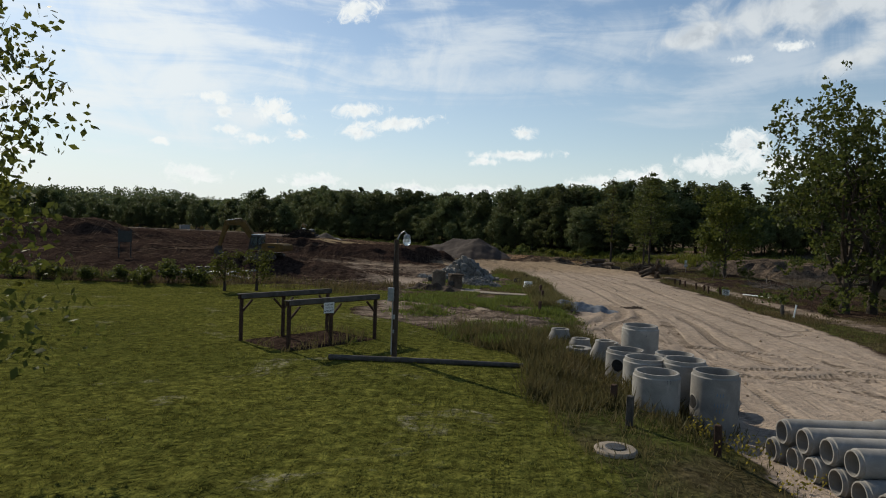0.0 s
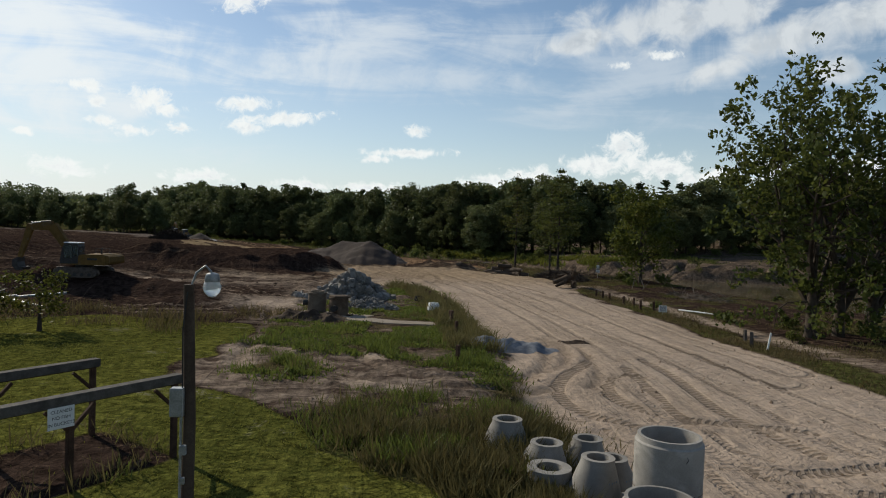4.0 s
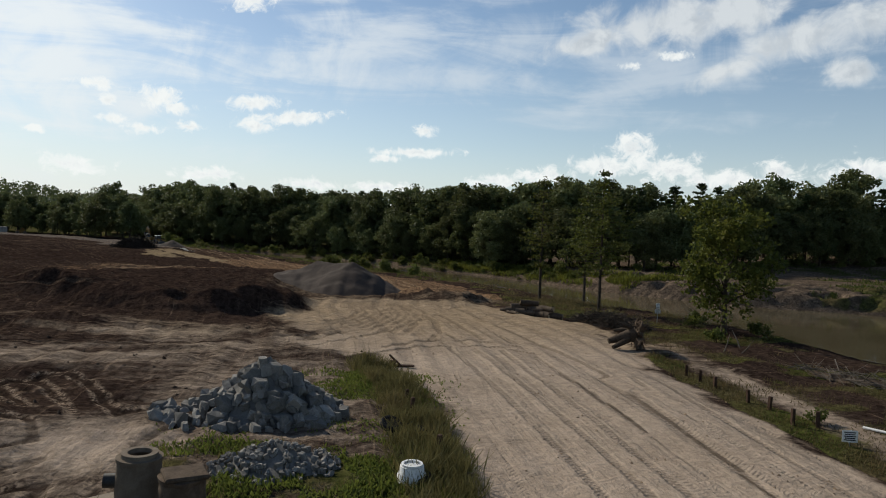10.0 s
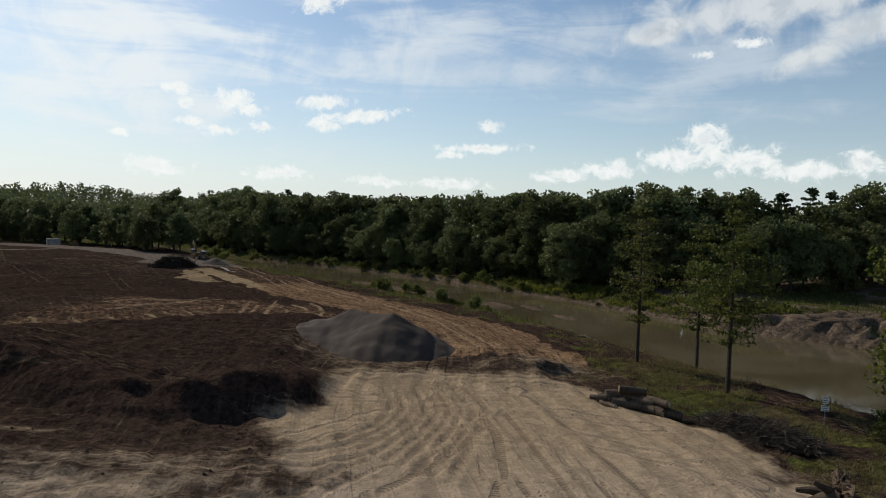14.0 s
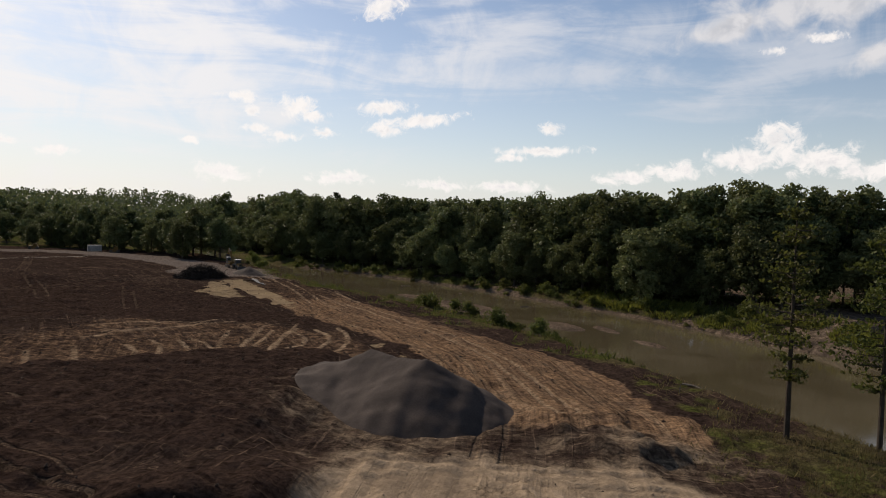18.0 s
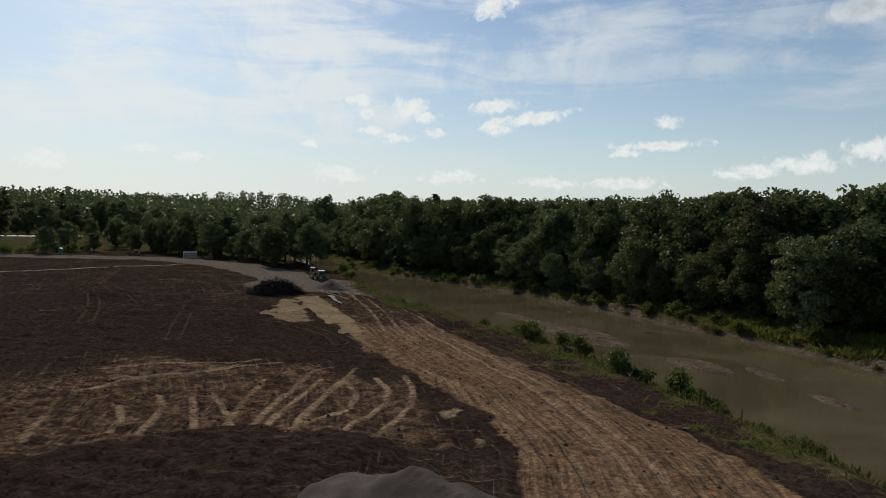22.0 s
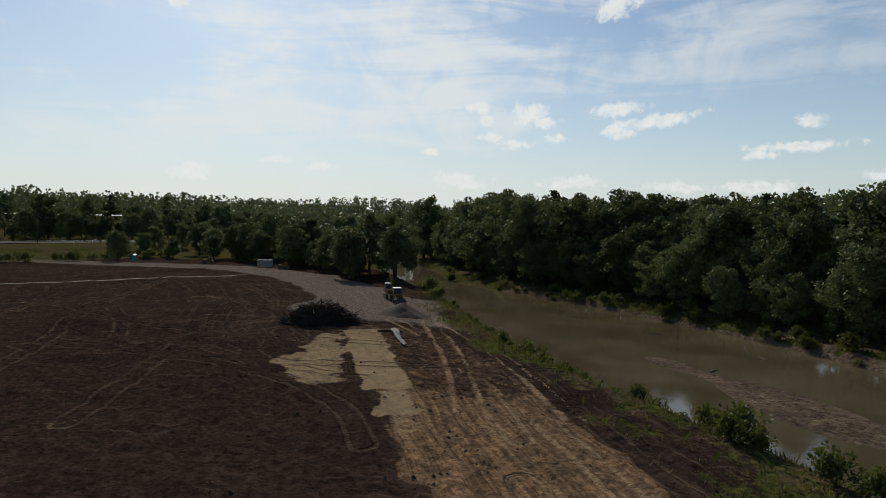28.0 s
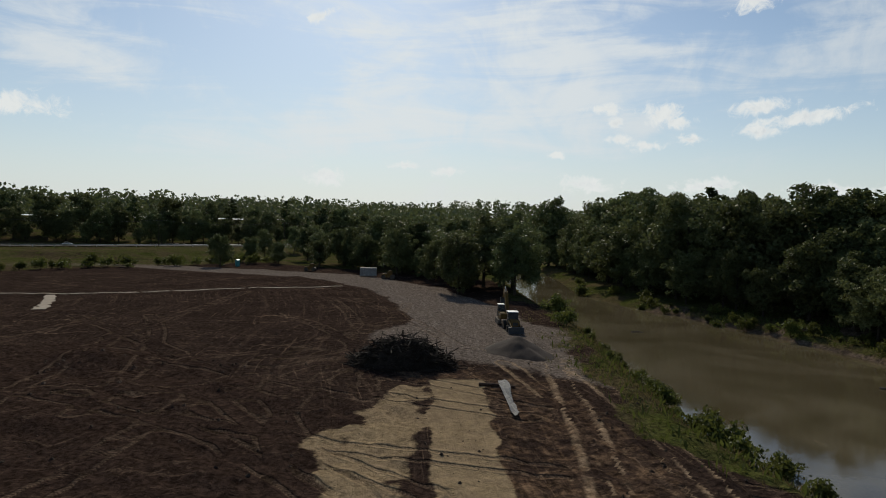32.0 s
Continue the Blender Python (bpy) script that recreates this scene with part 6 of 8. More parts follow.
# ---- the rack frames, the pole and the log on the lawn ----
def rack(x0, y0, x1, y1, label, sign=False):
    L = math.hypot(x1 - x0, y1 - y0)
    t = thing("timber_rack", label, "rack", pose(x0, y0, height(x0, y0), 0, 0, math.degrees(math.atan2(y1 - y0, x1 - x0))), "timber racks on the lawn")
    for i, f in enumerate((0.0, 0.46, 1.0)):
        part("post", Shape().box((f * L, 0, 1.0), (0.15, 0.15, 2.2), 0, 0.012), M_TIMBER, t)
        for s in (-1, 1):
            if 0 <= f * L + s * 0.5 <= L:
                mm = Matrix.Rotation(radians(s * 45), 3, "Y")
                part("brace", Shape().box((f * L + s * 0.3, 0.0, 1.72), (0.09, 0.1, 0.85), 0, 0.01, mm), M_TIMBER, t)
    part("beam", Shape().box((L / 2, 0, 2.2), (L + 0.3, 0.2, 0.22), 0, 0.015), M_TIMBER, t)
    part("side_board", Shape().box((L / 2, -0.2, 2.26), (L + 0.25, 0.035, 0.24), 0, 0.008), M_GREYWOOD, t, "grey weathered board")
    part("top_board", Shape().box((L / 2, 0.02, 2.335), (L + 0.35, 0.3, 0.04), 0, 0.008), M_GREYWOOD, t, "grey weathered board")
    if sign:
        board = part("notice", Shape().box((2.1, -0.27, 1.9), (0.62, 0.02, 0.52), 0, 0.004), M_WHITE, t, "small white notice with black lettering")
        for i, w in enumerate(("CLEANED", "NO FISH", "IN BUCKETS")):
            cu = bpy.data.curves.new("lettering", "FONT")
            cu.body, cu.size, cu.align_x, cu.extrude = w, 0.115, "CENTER", 0.002
            ob = new("lettering", cu)
            ob.parent = t
            ob.matrix_basis = pose(2.1, -0.283, 2.02 - i * 0.15, 90, 0, 0)
            dg = bpy.context.evaluated_depsgraph_get()
            txt = bpy.data.meshes.new_from_object(ob.evaluated_get(dg))
            bpy.data.objects.remove(ob)
            txt.materials.clear()
            part("lettering", txt, M_INK, board, "", False, pose(2.1, -0.283, 2.02 - i * 0.15, 90, 0, 0))
    return t


rack(-9.15, 45.8, -5.75, 49.9, "dark weathered timber rack on three posts standing on the lawn")
rack(-6.15, 43.75, -2.75, 47.85, "weathered timber rack with grey boards and a white notice", True)

pole = thing("light_pole", "short dark timber utility pole with a lamp on the lawn", "pole", pose(-1.1, 43.0, height(-1.1, 43)))
part("shaft", Shape().tube([(0, 0, -0.5), (0.02, 0, 2.5), (-0.05, 0, 5.35)], [0.135, 0.125, 0.105], 12), M_POLE, pole, "", True)
bx = part("meter_box", Shape().box((-0.2, -0.12, 2.9), (0.28, 0.2, 0.6), 0, 0.015), M_GALV, pole, "grey metal meter box")
part("box_lid", Shape().box((-0.2, -0.225, 2.9), (0.25, 0.012, 0.55), 0, 0.004), M_GALV, bx)
part("conduit", Shape().tube([(-0.12, -0.12, 0.2), (-0.12, -0.12, 2.65)], [0.03, 0.03], 8), M_GALV, pole, "grey conduit pipe")
part("switch_box", Shape().box((-0.06, -0.17, 1.9), (0.14, 0.1, 0.2), 0, 0.01), M_GALV, pole)
part("switch_box", Shape().box((-0.06, -0.17, 1.25), (0.1, 0.08, 0.14), 0, 0.01), M_GALV, pole)
part("cable", Shape().tube([(-0.1, -0.14, 3.2), (-0.12, -0.13, 4.4), (-0.05, -0.1, 5.2)], [0.018] * 3, 6), M_BLACKMET, pole)
arm = part("lamp_arm", Shape().tube([(-0.05, 0, 5.2), (0.1, 0, 5.6), (0.28, 0, 5.75), (0.4, 0, 5.62)], [0.025] * 4, 8), M_GALV, pole, "curved steel arm", True)
part("lamp_housing", Shape().lathe([(0.02, 0.2), (0.13, 0.16), (0.16, 0.05), (0.15, 0.0)], 16, (0.42, 0, 5.42)), M_GALV, arm, "", True)
part("globe", Shape().lathe([(0.15, 0.0), (0.19, -0.1), (0.17, -0.22), (0.09, -0.31), (0.005, -0.33)], 16, (0.42, 0, 5.42)), M_LAMPGLASS, arm, "clear glass globe", True)
lg = thing("fallen_pole", "long grey timber pole lying on the lawn", "pole", pose(-3.9, 42.25, height(0, 42) + 0.1, 0, 0, 1.0))
part("shaft", Shape().tube([(0, 0, 0), (3, 0.03, 0), (6, -0.02, 0.0), (8.6, 0, -0.02)], [0.12, 0.118, 0.11, 0.1], 14), M_GREYWOOD, lg, "", True)


# ---- precast concrete by the drive ----
ROAD_Z = lambda x, y: height(x, y)


def ring_shape(R, h, wall, lip=True):
    o = R
    prof = [(o - wall, 0.0), (o, 0.0), (o, h - 0.16)]
    prof += [(o - 0.05, h - 0.12), (o - 0.06, h)] if lip else [(o, h)]
    prof += [(o - wall, h), (o - wall, 0.0)]
    return Shape().lathe(prof, 48)


def scribble(parent, R, z, a0, n, mat, size=0.14, seed=0):
    r = np.random.default_rng(seed)
    for i in range(n):
        a = a0 + i * 0.13
        d = R + 0.006
        p = [(d * math.cos(a + s * 0.05 + 0.02 * r.normal()), d * math.sin(a + s * 0.05 + 0.02 * r.normal()), z + size * (w - 0.5)) for s, w in ((0, 0.0), (0.5, 0.6), (0.2, 1.0))]
        part("chalk_mark", Shape().tube(p, [0.008] * 3, 4), mat, parent)


def manhole(x, y, ztop, turn, ports, label, chalk=None, joint=False):
    zb = height(x, y) - 0.02
    h = ztop - zb
    t = thing("manhole_section", label, "concrete ring", pose(x, y, zb, 0, 0, turn), "precast manhole sections")
    R = 0.82
    part("ring", ring_shape(R, h, 0.14), M_CONCRETE, t, "", True)
    if joint:
        part("joint", Shape().lathe([(R + 0.004, h * 0.5 - 0.012), (R + 0.008, h * 0.5), (R + 0.004, h * 0.5 + 0.012)], 48), M_OLDCON, t)
    for a, z, r in ports:
        sh = Shape()
        ca_, sa_ = math.cos(radians(a)), math.sin(radians(a))
        n = 20
        pts = []
        for rr, dd in ((r + 0.05, 0.012), (r, 0.02), (r, -0.05)):
            for j in range(n):
                b = 2 * math.pi * j / n
                w = rr * math.cos(b)
                ang = w / R
                d = R + dd
                pts.append((d * math.cos(radians(a) + ang), d * math.sin(radians(a) + ang), z + rr * math.sin(b)))
        sh.add(pts, [(i * n + j, i * n + (j + 1) % n, (i + 1) * n + (j + 1) % n, (i + 1) * n + j) for i in range(2) for j in range(n)])
        p_ = part("port_rim", sh, M_CONCRETE, t)
        sh2 = Shape()
        disc = []
        for rr in (r, 0.5 * r, 0.001):
            for j in range(n):
                b = 2 * math.pi * j / n
                ang = rr * math.cos(b) / R
                disc.append(((R + 0.006) * math.cos(radians(a) + ang), (R + 0.006) * math.sin(radians(a) + ang), z + rr * math.sin(b)))
        sh2.add(disc, [(i * n + j, i * n + (j + 1) % n, (i + 1) * n + (j + 1) % n, (i + 1) * n + j) for i in range(2) for j in range(n)])
        part("rubber_boot", sh2, M_RUBBER, p_, "black rubber pipe boot")
    if chalk:
        for z, a0, n, mat in chalk:
            scribble(t, R, z, radians(a0), n, mat, 0.13, int(x * 10))
    return t


LAB = "grey precast concrete manhole ring standing on the sandy drive"
manhole(11.1, 37.35, 1.25, 0, ((190, 0.95, 0.24), (340, 0.75, 0.3)), "grey precast concrete manhole ring with two dark ports", ((1.35, 255, 3, M_BLUEINK), (1.0, 250, 5, M_BLUEINK), (0.8, 255, 3, M_BLUEINK)))
manhole(9.0, 37.2, 1.18, 0, (), LAB, ((1.2, 280, 2, M_INK),))
manhole(10.55, 39.1, 1.3, 0, ((215, 0.9, 0.24),), LAB)
manhole(9.2, 39.7, 1.2, 0, (), LAB, ((1.2, 290, 2, M_INK),))
manhole(10.75, 41.1, 1.15, 0, (), LAB, ((1.0, 270, 2, M_INK),))
manhole(9.0, 42.2, 1.05, 0, ((235, 0.85, 0.26),), "grey precast concrete manhole ring with a dark port", ((1.2, 285, 2, M_INK),))
manhole(10.05, 44.1, 1.85, 0, ((285, 1.1, 0.24),), "tall two-piece concrete manhole on the sandy drive", ((2.2, 275, 1, M_INK), (1.3, 250, 4, M_BLUEINK)), True)


def cone(x, y, R, h, r_top, skew, turn, label, chalk=False):
    t = thing("manhole_cone", label, "concrete cone", pose(x, y, height(x, y) - 0.02, 0, 0, turn), "precast manhole cones")
    prof = [(R - 0.12, 0), (R, 0), (R, 0.12), (r_top + 0.14, h - 0.12), (r_top + 0.14, h), (r_top, h), (r_top, h - 0.15), (R - 0.12, 0.1), (R - 0.12, 0)]
    part("cone", Shape().lathe(prof, 40, (0, 0, 0), lambda z: skew * z / h), M_CONCRETE, t, "", True)
    if chalk:
        for i in range(4):
            a = radians(-75 - turn + i * 9)
            r = R - 0.18
            part("chalk_mark", Shape().tube([(skew * 0.5 + r * 0.98 * math.cos(a), r * 0.98 * math.sin(a), h * 0.45), (skew * 0.58 + r * 0.95 * math.cos(a + 0.05), r * 0.95 * math.sin(a + 0.05), h * 0.6)], [0.01, 0.01], 4), M_BLUEINK, t)
    return t


CL = "light grey precast concrete manhole cone beside the weeds"
cone(8.6, 45.3, 0.78, 1.25, 0.3, 0.1, 0, CL, True)
cone(9.6, 46.3, 0.78, 1.15, 0.3, -0.15, 0, CL, True)
cone(7.75, 47.4, 0.75, 0.75, 0.33, 0.15, 0, CL)
cone(9.5, 48.9, 0.75, 0.85, 0.33, 0.15, 0, CL, True)
cone(7.0, 49.0, 0.72, 0.85, 0.33, 0.05, 0, CL, True)
t = thing("grade_ring", "flat round precast concrete ring beside the cones", "concrete ring", pose(7.6, 46.0, height(7.6, 46) - 0.02), "precast rings")
part("ring", ring_shape(0.6, 0.5, 0.25, False), M_CONCRETE, t, "", True)
t = thing("grade_ring", "flat round precast concrete ring beside the cones", "concrete ring", pose(9.3, 44.9, height(9.3, 44.9) - 0.02), "precast rings")
part("ring", ring_shape(0.55, 0.45, 0.25, False), M_CONCRETE, t, "", True)


def pipe(x, y, z, L=3.1, turn=3):
    t = thing("concrete_pipe", "grey precast concrete pipe stacked beside the drive", "pipe", pose(x, y, z, 0, 90, 0) if not turn else pose(x, y, z, 0, 0, turn) @ pose(0, 0, 0, 0, 90, 0), "stack of concrete pipes")
    r = 0.39
    part("barrel", Shape().lathe([(r - 0.085, 0), (r - 0.045, 0), (r - 0.04, 0.1), (r, 0.12), (r, L - 0.25), (r + 0.07, L - 0.16), (r + 0.07, L), (r - 0.03, L), (r - 0.085, L - 0.12), (r - 0.085, 0)], 36), M_CONCRETE, t, "", True)
    return t


pz = height(13, 32) + 0.38
for i, (y, dx_) in enumerate(((34.1, 0.0), (33.25, 0.25), (32.4, 0.35), (31.55, 0.6), (30.7, 0.75), (29.85, 0.9))):
    pipe(11.7 + dx_, y, pz)
for i, (y, dx_) in enumerate(((33.68, 0.1), (32.82, 0.3), (31.98, 0.55), (31.1, 0.75))):
    pipe(11.7 + dx_, y, pz + 0.68)
t = single("concrete_slab", Shape().lathe([(0.001, 0.1), (0.3, 0.1), (0.55, 0.09), (0.6, 0.05), (0.62, -0.1)], 14, (0, 0, 0)), M_SLAB, "round pale concrete slab in the grass with an iron cover", "slab", pose(6.5, 31.8, height(6.5, 31.8) + 0.02))
t = single("iron_cover", Shape().lathe([(0.001, 0.03), (0.28, 0.03), (0.3, 0.0)], 20), M_BLACKMET, "rusty iron cover on the round slab", "cover", pose(6.5, 31.8, height(6.5, 31.8) + 0.12))

# short timber posts along the drive
POSTS = [(7.45, 34.4, 0.95, 1), (7.4, 36.7, 0.75, 0), (9.6, 32.7, 0.9, 0), (7.1, 61.4, 0.9, 0), (8.1, 69.6, 0.9, 0), (8.3, 74.2, 1.0, 0), (8.5, 76.2, 0.8, 0), (9.0, 84.2, 0.9, 0), (8.2, 90.5, 0.8, 0), (8.0, 92, 0.8, 0),
         (29.6, 73.6, 0.8, 1), (28.4, 70.8, 1.0, 1), (28.9, 103.5, 0.8, 0), (29.0, 101.6, 0.8, 0), (29.1, 99.7, 0.8, 0), (29.3, 96, 0.8, 0), (29.7, 94.4, 0.8, 0), (29.2, 91.4, 0.9, 0), (30.4, 91.0, 0.9, 0)]
for x, y, h, grey in POSTS:
    t = single("timber_post", Shape().box((0, 0, h / 2 - 0.15), (0.19, 0.19, h + 0.3), 0, 0.02), M_GREYWOOD if grey else M_TIMBER, "short square weathered timber post beside the drive", "post", pose(x, y, height(x, y), 2 * math.sin(x * 7), 3 * math.cos(y * 5), x * 31 % 60), "posts along the drive")
t = single("marker_stake", Shape().box((0, 0, 0.5), (0.14, 0.05, 1.3), 0, 0.006), M_WHITE, "leaning white marker stake beside the drive", "stake", pose(28.6, 69.3, height(28.6, 69.3), 4, 8, 20))


def signpost(x, y, h, plates, label, turn=0):
    t = thing("sign", label, "sign", pose(x, y, height(x, y), 0, 0, turn))
    part("post", Shape().box((0, 0.03, h / 2 - 0.2), (0.06, 0.04, h + 0.4), 0, 0.004), M_GALV, t)
    for z, w, hh, bars_ in plates:
        pl = part("plate", Shape().box((0, 0, z), (w, 0.012, hh), 0, 0.003), M_WHITE, t, "white metal plate")
        for i in range(bars_):
            part("text_bar", Shape().box((0, -0.01, z + hh * (0.32 - 0.64 * i / max(1, bars_ - 1))), (w * (0.75 - 0.1 * (i % 2)), 0.004, hh * 0.09), 0, 0.001), M_INK, pl)
    return t


signpost(29.9, 87.9, 0.75, ((0.5, 0.75, 0.6, 5),), "low white notice with lines of text beside the drive", -12)
signpost(39.0, 132.0, 2.3, ((2.0, 0.42, 0.6, 3), (1.35, 0.6, 0.45, 3)), "two white plates on a steel post by the river", -14)
single("white_pole", Shape().tube([(-1.9, 0, 0.05), (0, 0.02, 0.07), (1.9, 0, 0.05)], [0.07, 0.07, 0.06], 8), M_WHITE, "white pole lying in the weeds", "pole", pose(33.9, 89.2, height(33.9, 89.2) + 0.05, 0, 0, -57), "", "", True)
for x, y, tilt in ((37.2, 113.5, 14), (39.8, 115.5, -24), (38.3, 112.5, 35)):
    single("dead_stick", Shape().tube([(0, 0, -0.2), (0.05, 0, 0.8), (0.0, 0.05, 1.7)], [0.06, 0.05, 0.02], 6), M_TWIG, "pale bare dead branch standing in the weeds", "branch", pose(x, y, height(x, y), tilt, tilt * 0.6, 0), "", "", True)


# ---- rubble, old manholes, heaps ----
def stone_mesh(seed, flat=1.0):
    r = np.random.default_rng(seed)
    b = bmesh.new()
    bmesh.ops.create_cube(b, size=1.0)
    bmesh.ops.subdivide_edges(b, edges=b.edges[:], cuts=1)
    for v in b.verts:
        d = v.co.normalized()
        v.co = d * (0.42 + 0.2 * r.random()) * Vector((1.0, 0.8 + 0.3 * r.random(), 0.6 * flat + 0.15 * r.random()))
    m = bpy.data.meshes.new("stone")
    b.to_mesh(m)
    b.free()
    m.materials.append(M_RUBBLE)
    return m


STONES = [stone_mesh(200 + i, 0.9 if i % 3 else 0.6) for i in range(7)]
rub = thing("rubble_heap", "heap of broken grey concrete lumps on sandy ground", "rubble", pose(1.0, 90.2, height(1, 90.2)))
r4 = np.random.default_rng(14)
core = Shape()
n_a, n_r = 28, 7
core.v = [((3.7 * (i / n_r) + 0.25 * math.sin(5 * j)) * math.cos(2 * math.pi * j / n_a), (3.0 * (i / n_r)) * math.sin(2 * math.pi * j / n_a), 2.5 * (1 - i / n_r) ** 1.1 - 0.15) for i in range(n_r + 1) for j in range(n_a)]
core.f = [(i * n_a + j, i * n_a + (j + 1) % n_a, (i + 1) * n_a + (j + 1) % n_a, (i + 1) * n_a + j) for i in range(n_r) for j in range(n_a)]
part("core", core, M_RUBBLE, rub)
for i in range(290):
    a, q = r4.random() * 6.283, r4.random() ** 0.55
    x, y = 3.9 * q * math.cos(a), 3.1 * q * math.sin(a)
    if i > 265:
        x, y = -3 - 2.2 * r4.random(), -1.0 + r4.normal() * 0.9
    z = max(0.12, 2.6 * (1 - min(1, math.hypot(x / 3.8, y / 3.0))) ** 1.1)
    ob = new("stone", STONES[i % 7])
    ob.parent = rub
    s = 0.45 + 0.75 * r4.random() ** 1.6
    ob.matrix_basis = Matrix.LocRotScale((x, y, z), Euler(r4.random(3) * 6.28), Vector((s, s, s)))
small = thing("stone_heap", "low heap of small grey crushed stones", "stones", pose(2.6, 83.2, height(2.6, 83.2)))
core = Shape()
core.v = [((2.3 * i / n_r) * math.cos(2 * math.pi * j / n_a), (1.8 * i / n_r) * math.sin(2 * math.pi * j / n_a) * 1.1, 0.95 * (1 - i / n_r) - 0.05) for i in range(n_r + 1) for j in range(n_a)]
core.f = [(i * n_a + j, i * n_a + (j + 1) % n_a, (i + 1) * n_a + (j + 1) % n_a, (i + 1) * n_a + j) for i in range(n_r) for j in range(n_a)]
part("core", core, M_RUBBLE, small)
for i in range(260):
    a, q = r4.random() * 6.283, r4.random() ** 0.5
    x, y = 2.5 * q * math.cos(a), 2.0 * q * math.sin(a)
    ob = new("stone", STONES[i % 7])
    ob.parent = small
    s = 0.16 + 0.24 * r4.random()
    ob.matrix_basis = Matrix.LocRotScale((x, y, max(0.03, 0.95 * (1 - q))), Euler(r4.random(3) * 6.28), Vector((s, s, s)))


def old_manhole(x, y, h, label, ring, arm_a):
    t = thing("old_manhole", label, "manhole", pose(x, y, height(x, y) + 0.05, 0, 1.5, 0), "dug-up manholes")
    body_ = Shape().lathe([(0.5, 0), (0.7, 0.0), (0.72, 0.4), (0.7, h * 0.6), (0.69, h - 0.15), (0.72, h - 0.12), (0.73, h), (0.5, h), (0.5, 0)], 36)
    if not ring:
        body_.v = [(p[0] * (1 + 0.09 * math.sin(9 * p[2] + 7 * p[0]) * math.cos(6 * p[1])), p[1] * (1 + 0.08 * math.sin(8 * p[0] + 5 * p[2])), p[2]) for p in body_.v]
    part("barrel", body_, M_OLDCON if ring else M_ROOT, t, "", True)
    if ring:
        part("neck_ring", Shape().lathe([(0.36, h), (0.58, h), (0.57, h + 0.14), (0.38, h + 0.14), (0.36, h)], 32), M_OLDCON, t, "", True)
    else:
        part("broken_lid", Shape().box((0.05, 0, h + 0.07), (1.3, 1.15, 0.16), 25, 0.06), M_ROOT, t, "broken earthy lid")
    a = radians(arm_a)
    part("pipe_stub", Shape().tube([(0.6 * math.cos(a), 0.6 * math.sin(a), h * 0.45), (1.05 * math.cos(a), 1.05 * math.sin(a), h * 0.45)], [0.23, 0.23], 16), M_BLACKMET, t, "dark broken pipe stub", True)
    return t


old_manhole(-1.35, 79.7, 1.45, "dug-up brown concrete manhole with a pipe stub on the slab", True, 190)
old_manhole(0.35, 78.6, 1.35, "dug-up earthy concrete manhole with a broken lid", False, 250)
single("concrete_path", Shape().add([(x, y, height(x, y) + dz_) for dz_ in (0.06, -0.15) for x, y in ((-3.4, 79.4), (-1.2, 81.6), (0.9, 79.9), (3.0, 78.1), (2.3, 77.0), (4.7, 75.5), (7.8, 74.8), (7.6, 73.5), (3.8, 74.1), (1.4, 75.5), (-0.5, 77.2))],
       [tuple(range(11)), tuple(range(21, 10, -1))] + [(j, (j + 1) % 11, (j + 1) % 11 + 11, j + 11) for j in range(11)]), M_SLAB, "pale broken concrete path leading through the weeds", "path", None, "", "structure")


def heap(name, x, y, rx, ry, h, mat, label, seed, peaks=((0, 0, 1.0),), rough_=0.12, n=56, category="heap", sharp=1.0, span=1.25):
    """A heap of loose material: cones of repose at the peaks, worn and rough."""
    sh = Shape()
    g = np.linspace(-span, span, n)
    U, V = np.meshgrid(g, g)
    u, v = U.ravel(), V.ravel()
    z = np.full(len(u), -1.0)
    acc = 0
    for px_, py_, s in peaks:
        acc = acc + np.exp(90 * (s + 0.02 - np.sqrt((u - px_) ** 2 + (v - py_) ** 2 + 0.0004) * sharp))
    z = np.maximum(np.log(acc + 1e-30) / 90, -1.0)
    z = np.where(z > -0.4, z, -0.4)
    X, Y = x + u * rx, y + v * ry
    z = h * np.minimum(z, 1) + rough_ * h * fbm(seed, X, Y, max(rx, ry) * (0.35 if rough_ < 0.5 else 0.28), 5) * np.clip(z + 0.3, 0, 1)
    base = land_at(np.stack([X, Y], 1))[0]
    sh.v = [(a - x, b - y, c + d) for a, b, c, d in zip(X, Y, base, z)]
    for i in range(n - 1):
        for j in range(n - 1):
            q = (i * n + j, i * n + j + 1, (i + 1) * n + j + 1, (i + 1) * n + j)
            if max(z[w] for w in q) > -0.12 * h:
                sh.f.append(q)
    return single(name, sh, mat, label, category, pose(x, y, 0), "", "", True)


CREST = [(0.18 - 0.066 * i, -0.02 + 0.052 * i, 0.94 - 0.01 * i - 0.06 * math.sin(math.pi * i / 10)) for i in range(11)] + [(-0.6, 0.1, 0.42)]
heap("gravel_mound", 1.0, 155.2, 8.0, 8.0, 4.4, M_GRAVEL, "large pointed mound of fine grey gravel", 301, CREST, 0.02, 120, "gravel", 1.05, 1.5)
heap("gravel_mound", -56.0, 266.0, 4.2, 3.6, 2.0, M_GRAVEL, "small grey gravel pile on the haul road", 302, ((0, 0, 1.0), (0.5, -0.35, 0.5)), 0.06, 40, "gravel")
heap("crushed_stone_mound", 10.9, 66.7, 2.3, 1.2, 0.8, M_BLUEGRAVEL, "low spread heap of blue-grey crushed stone", 303, ((0, 0, 0.9), (-0.5, 0, 0.8), (0.5, -0.1, 0.6)), 0.35, 44, "gravel", 0.8)
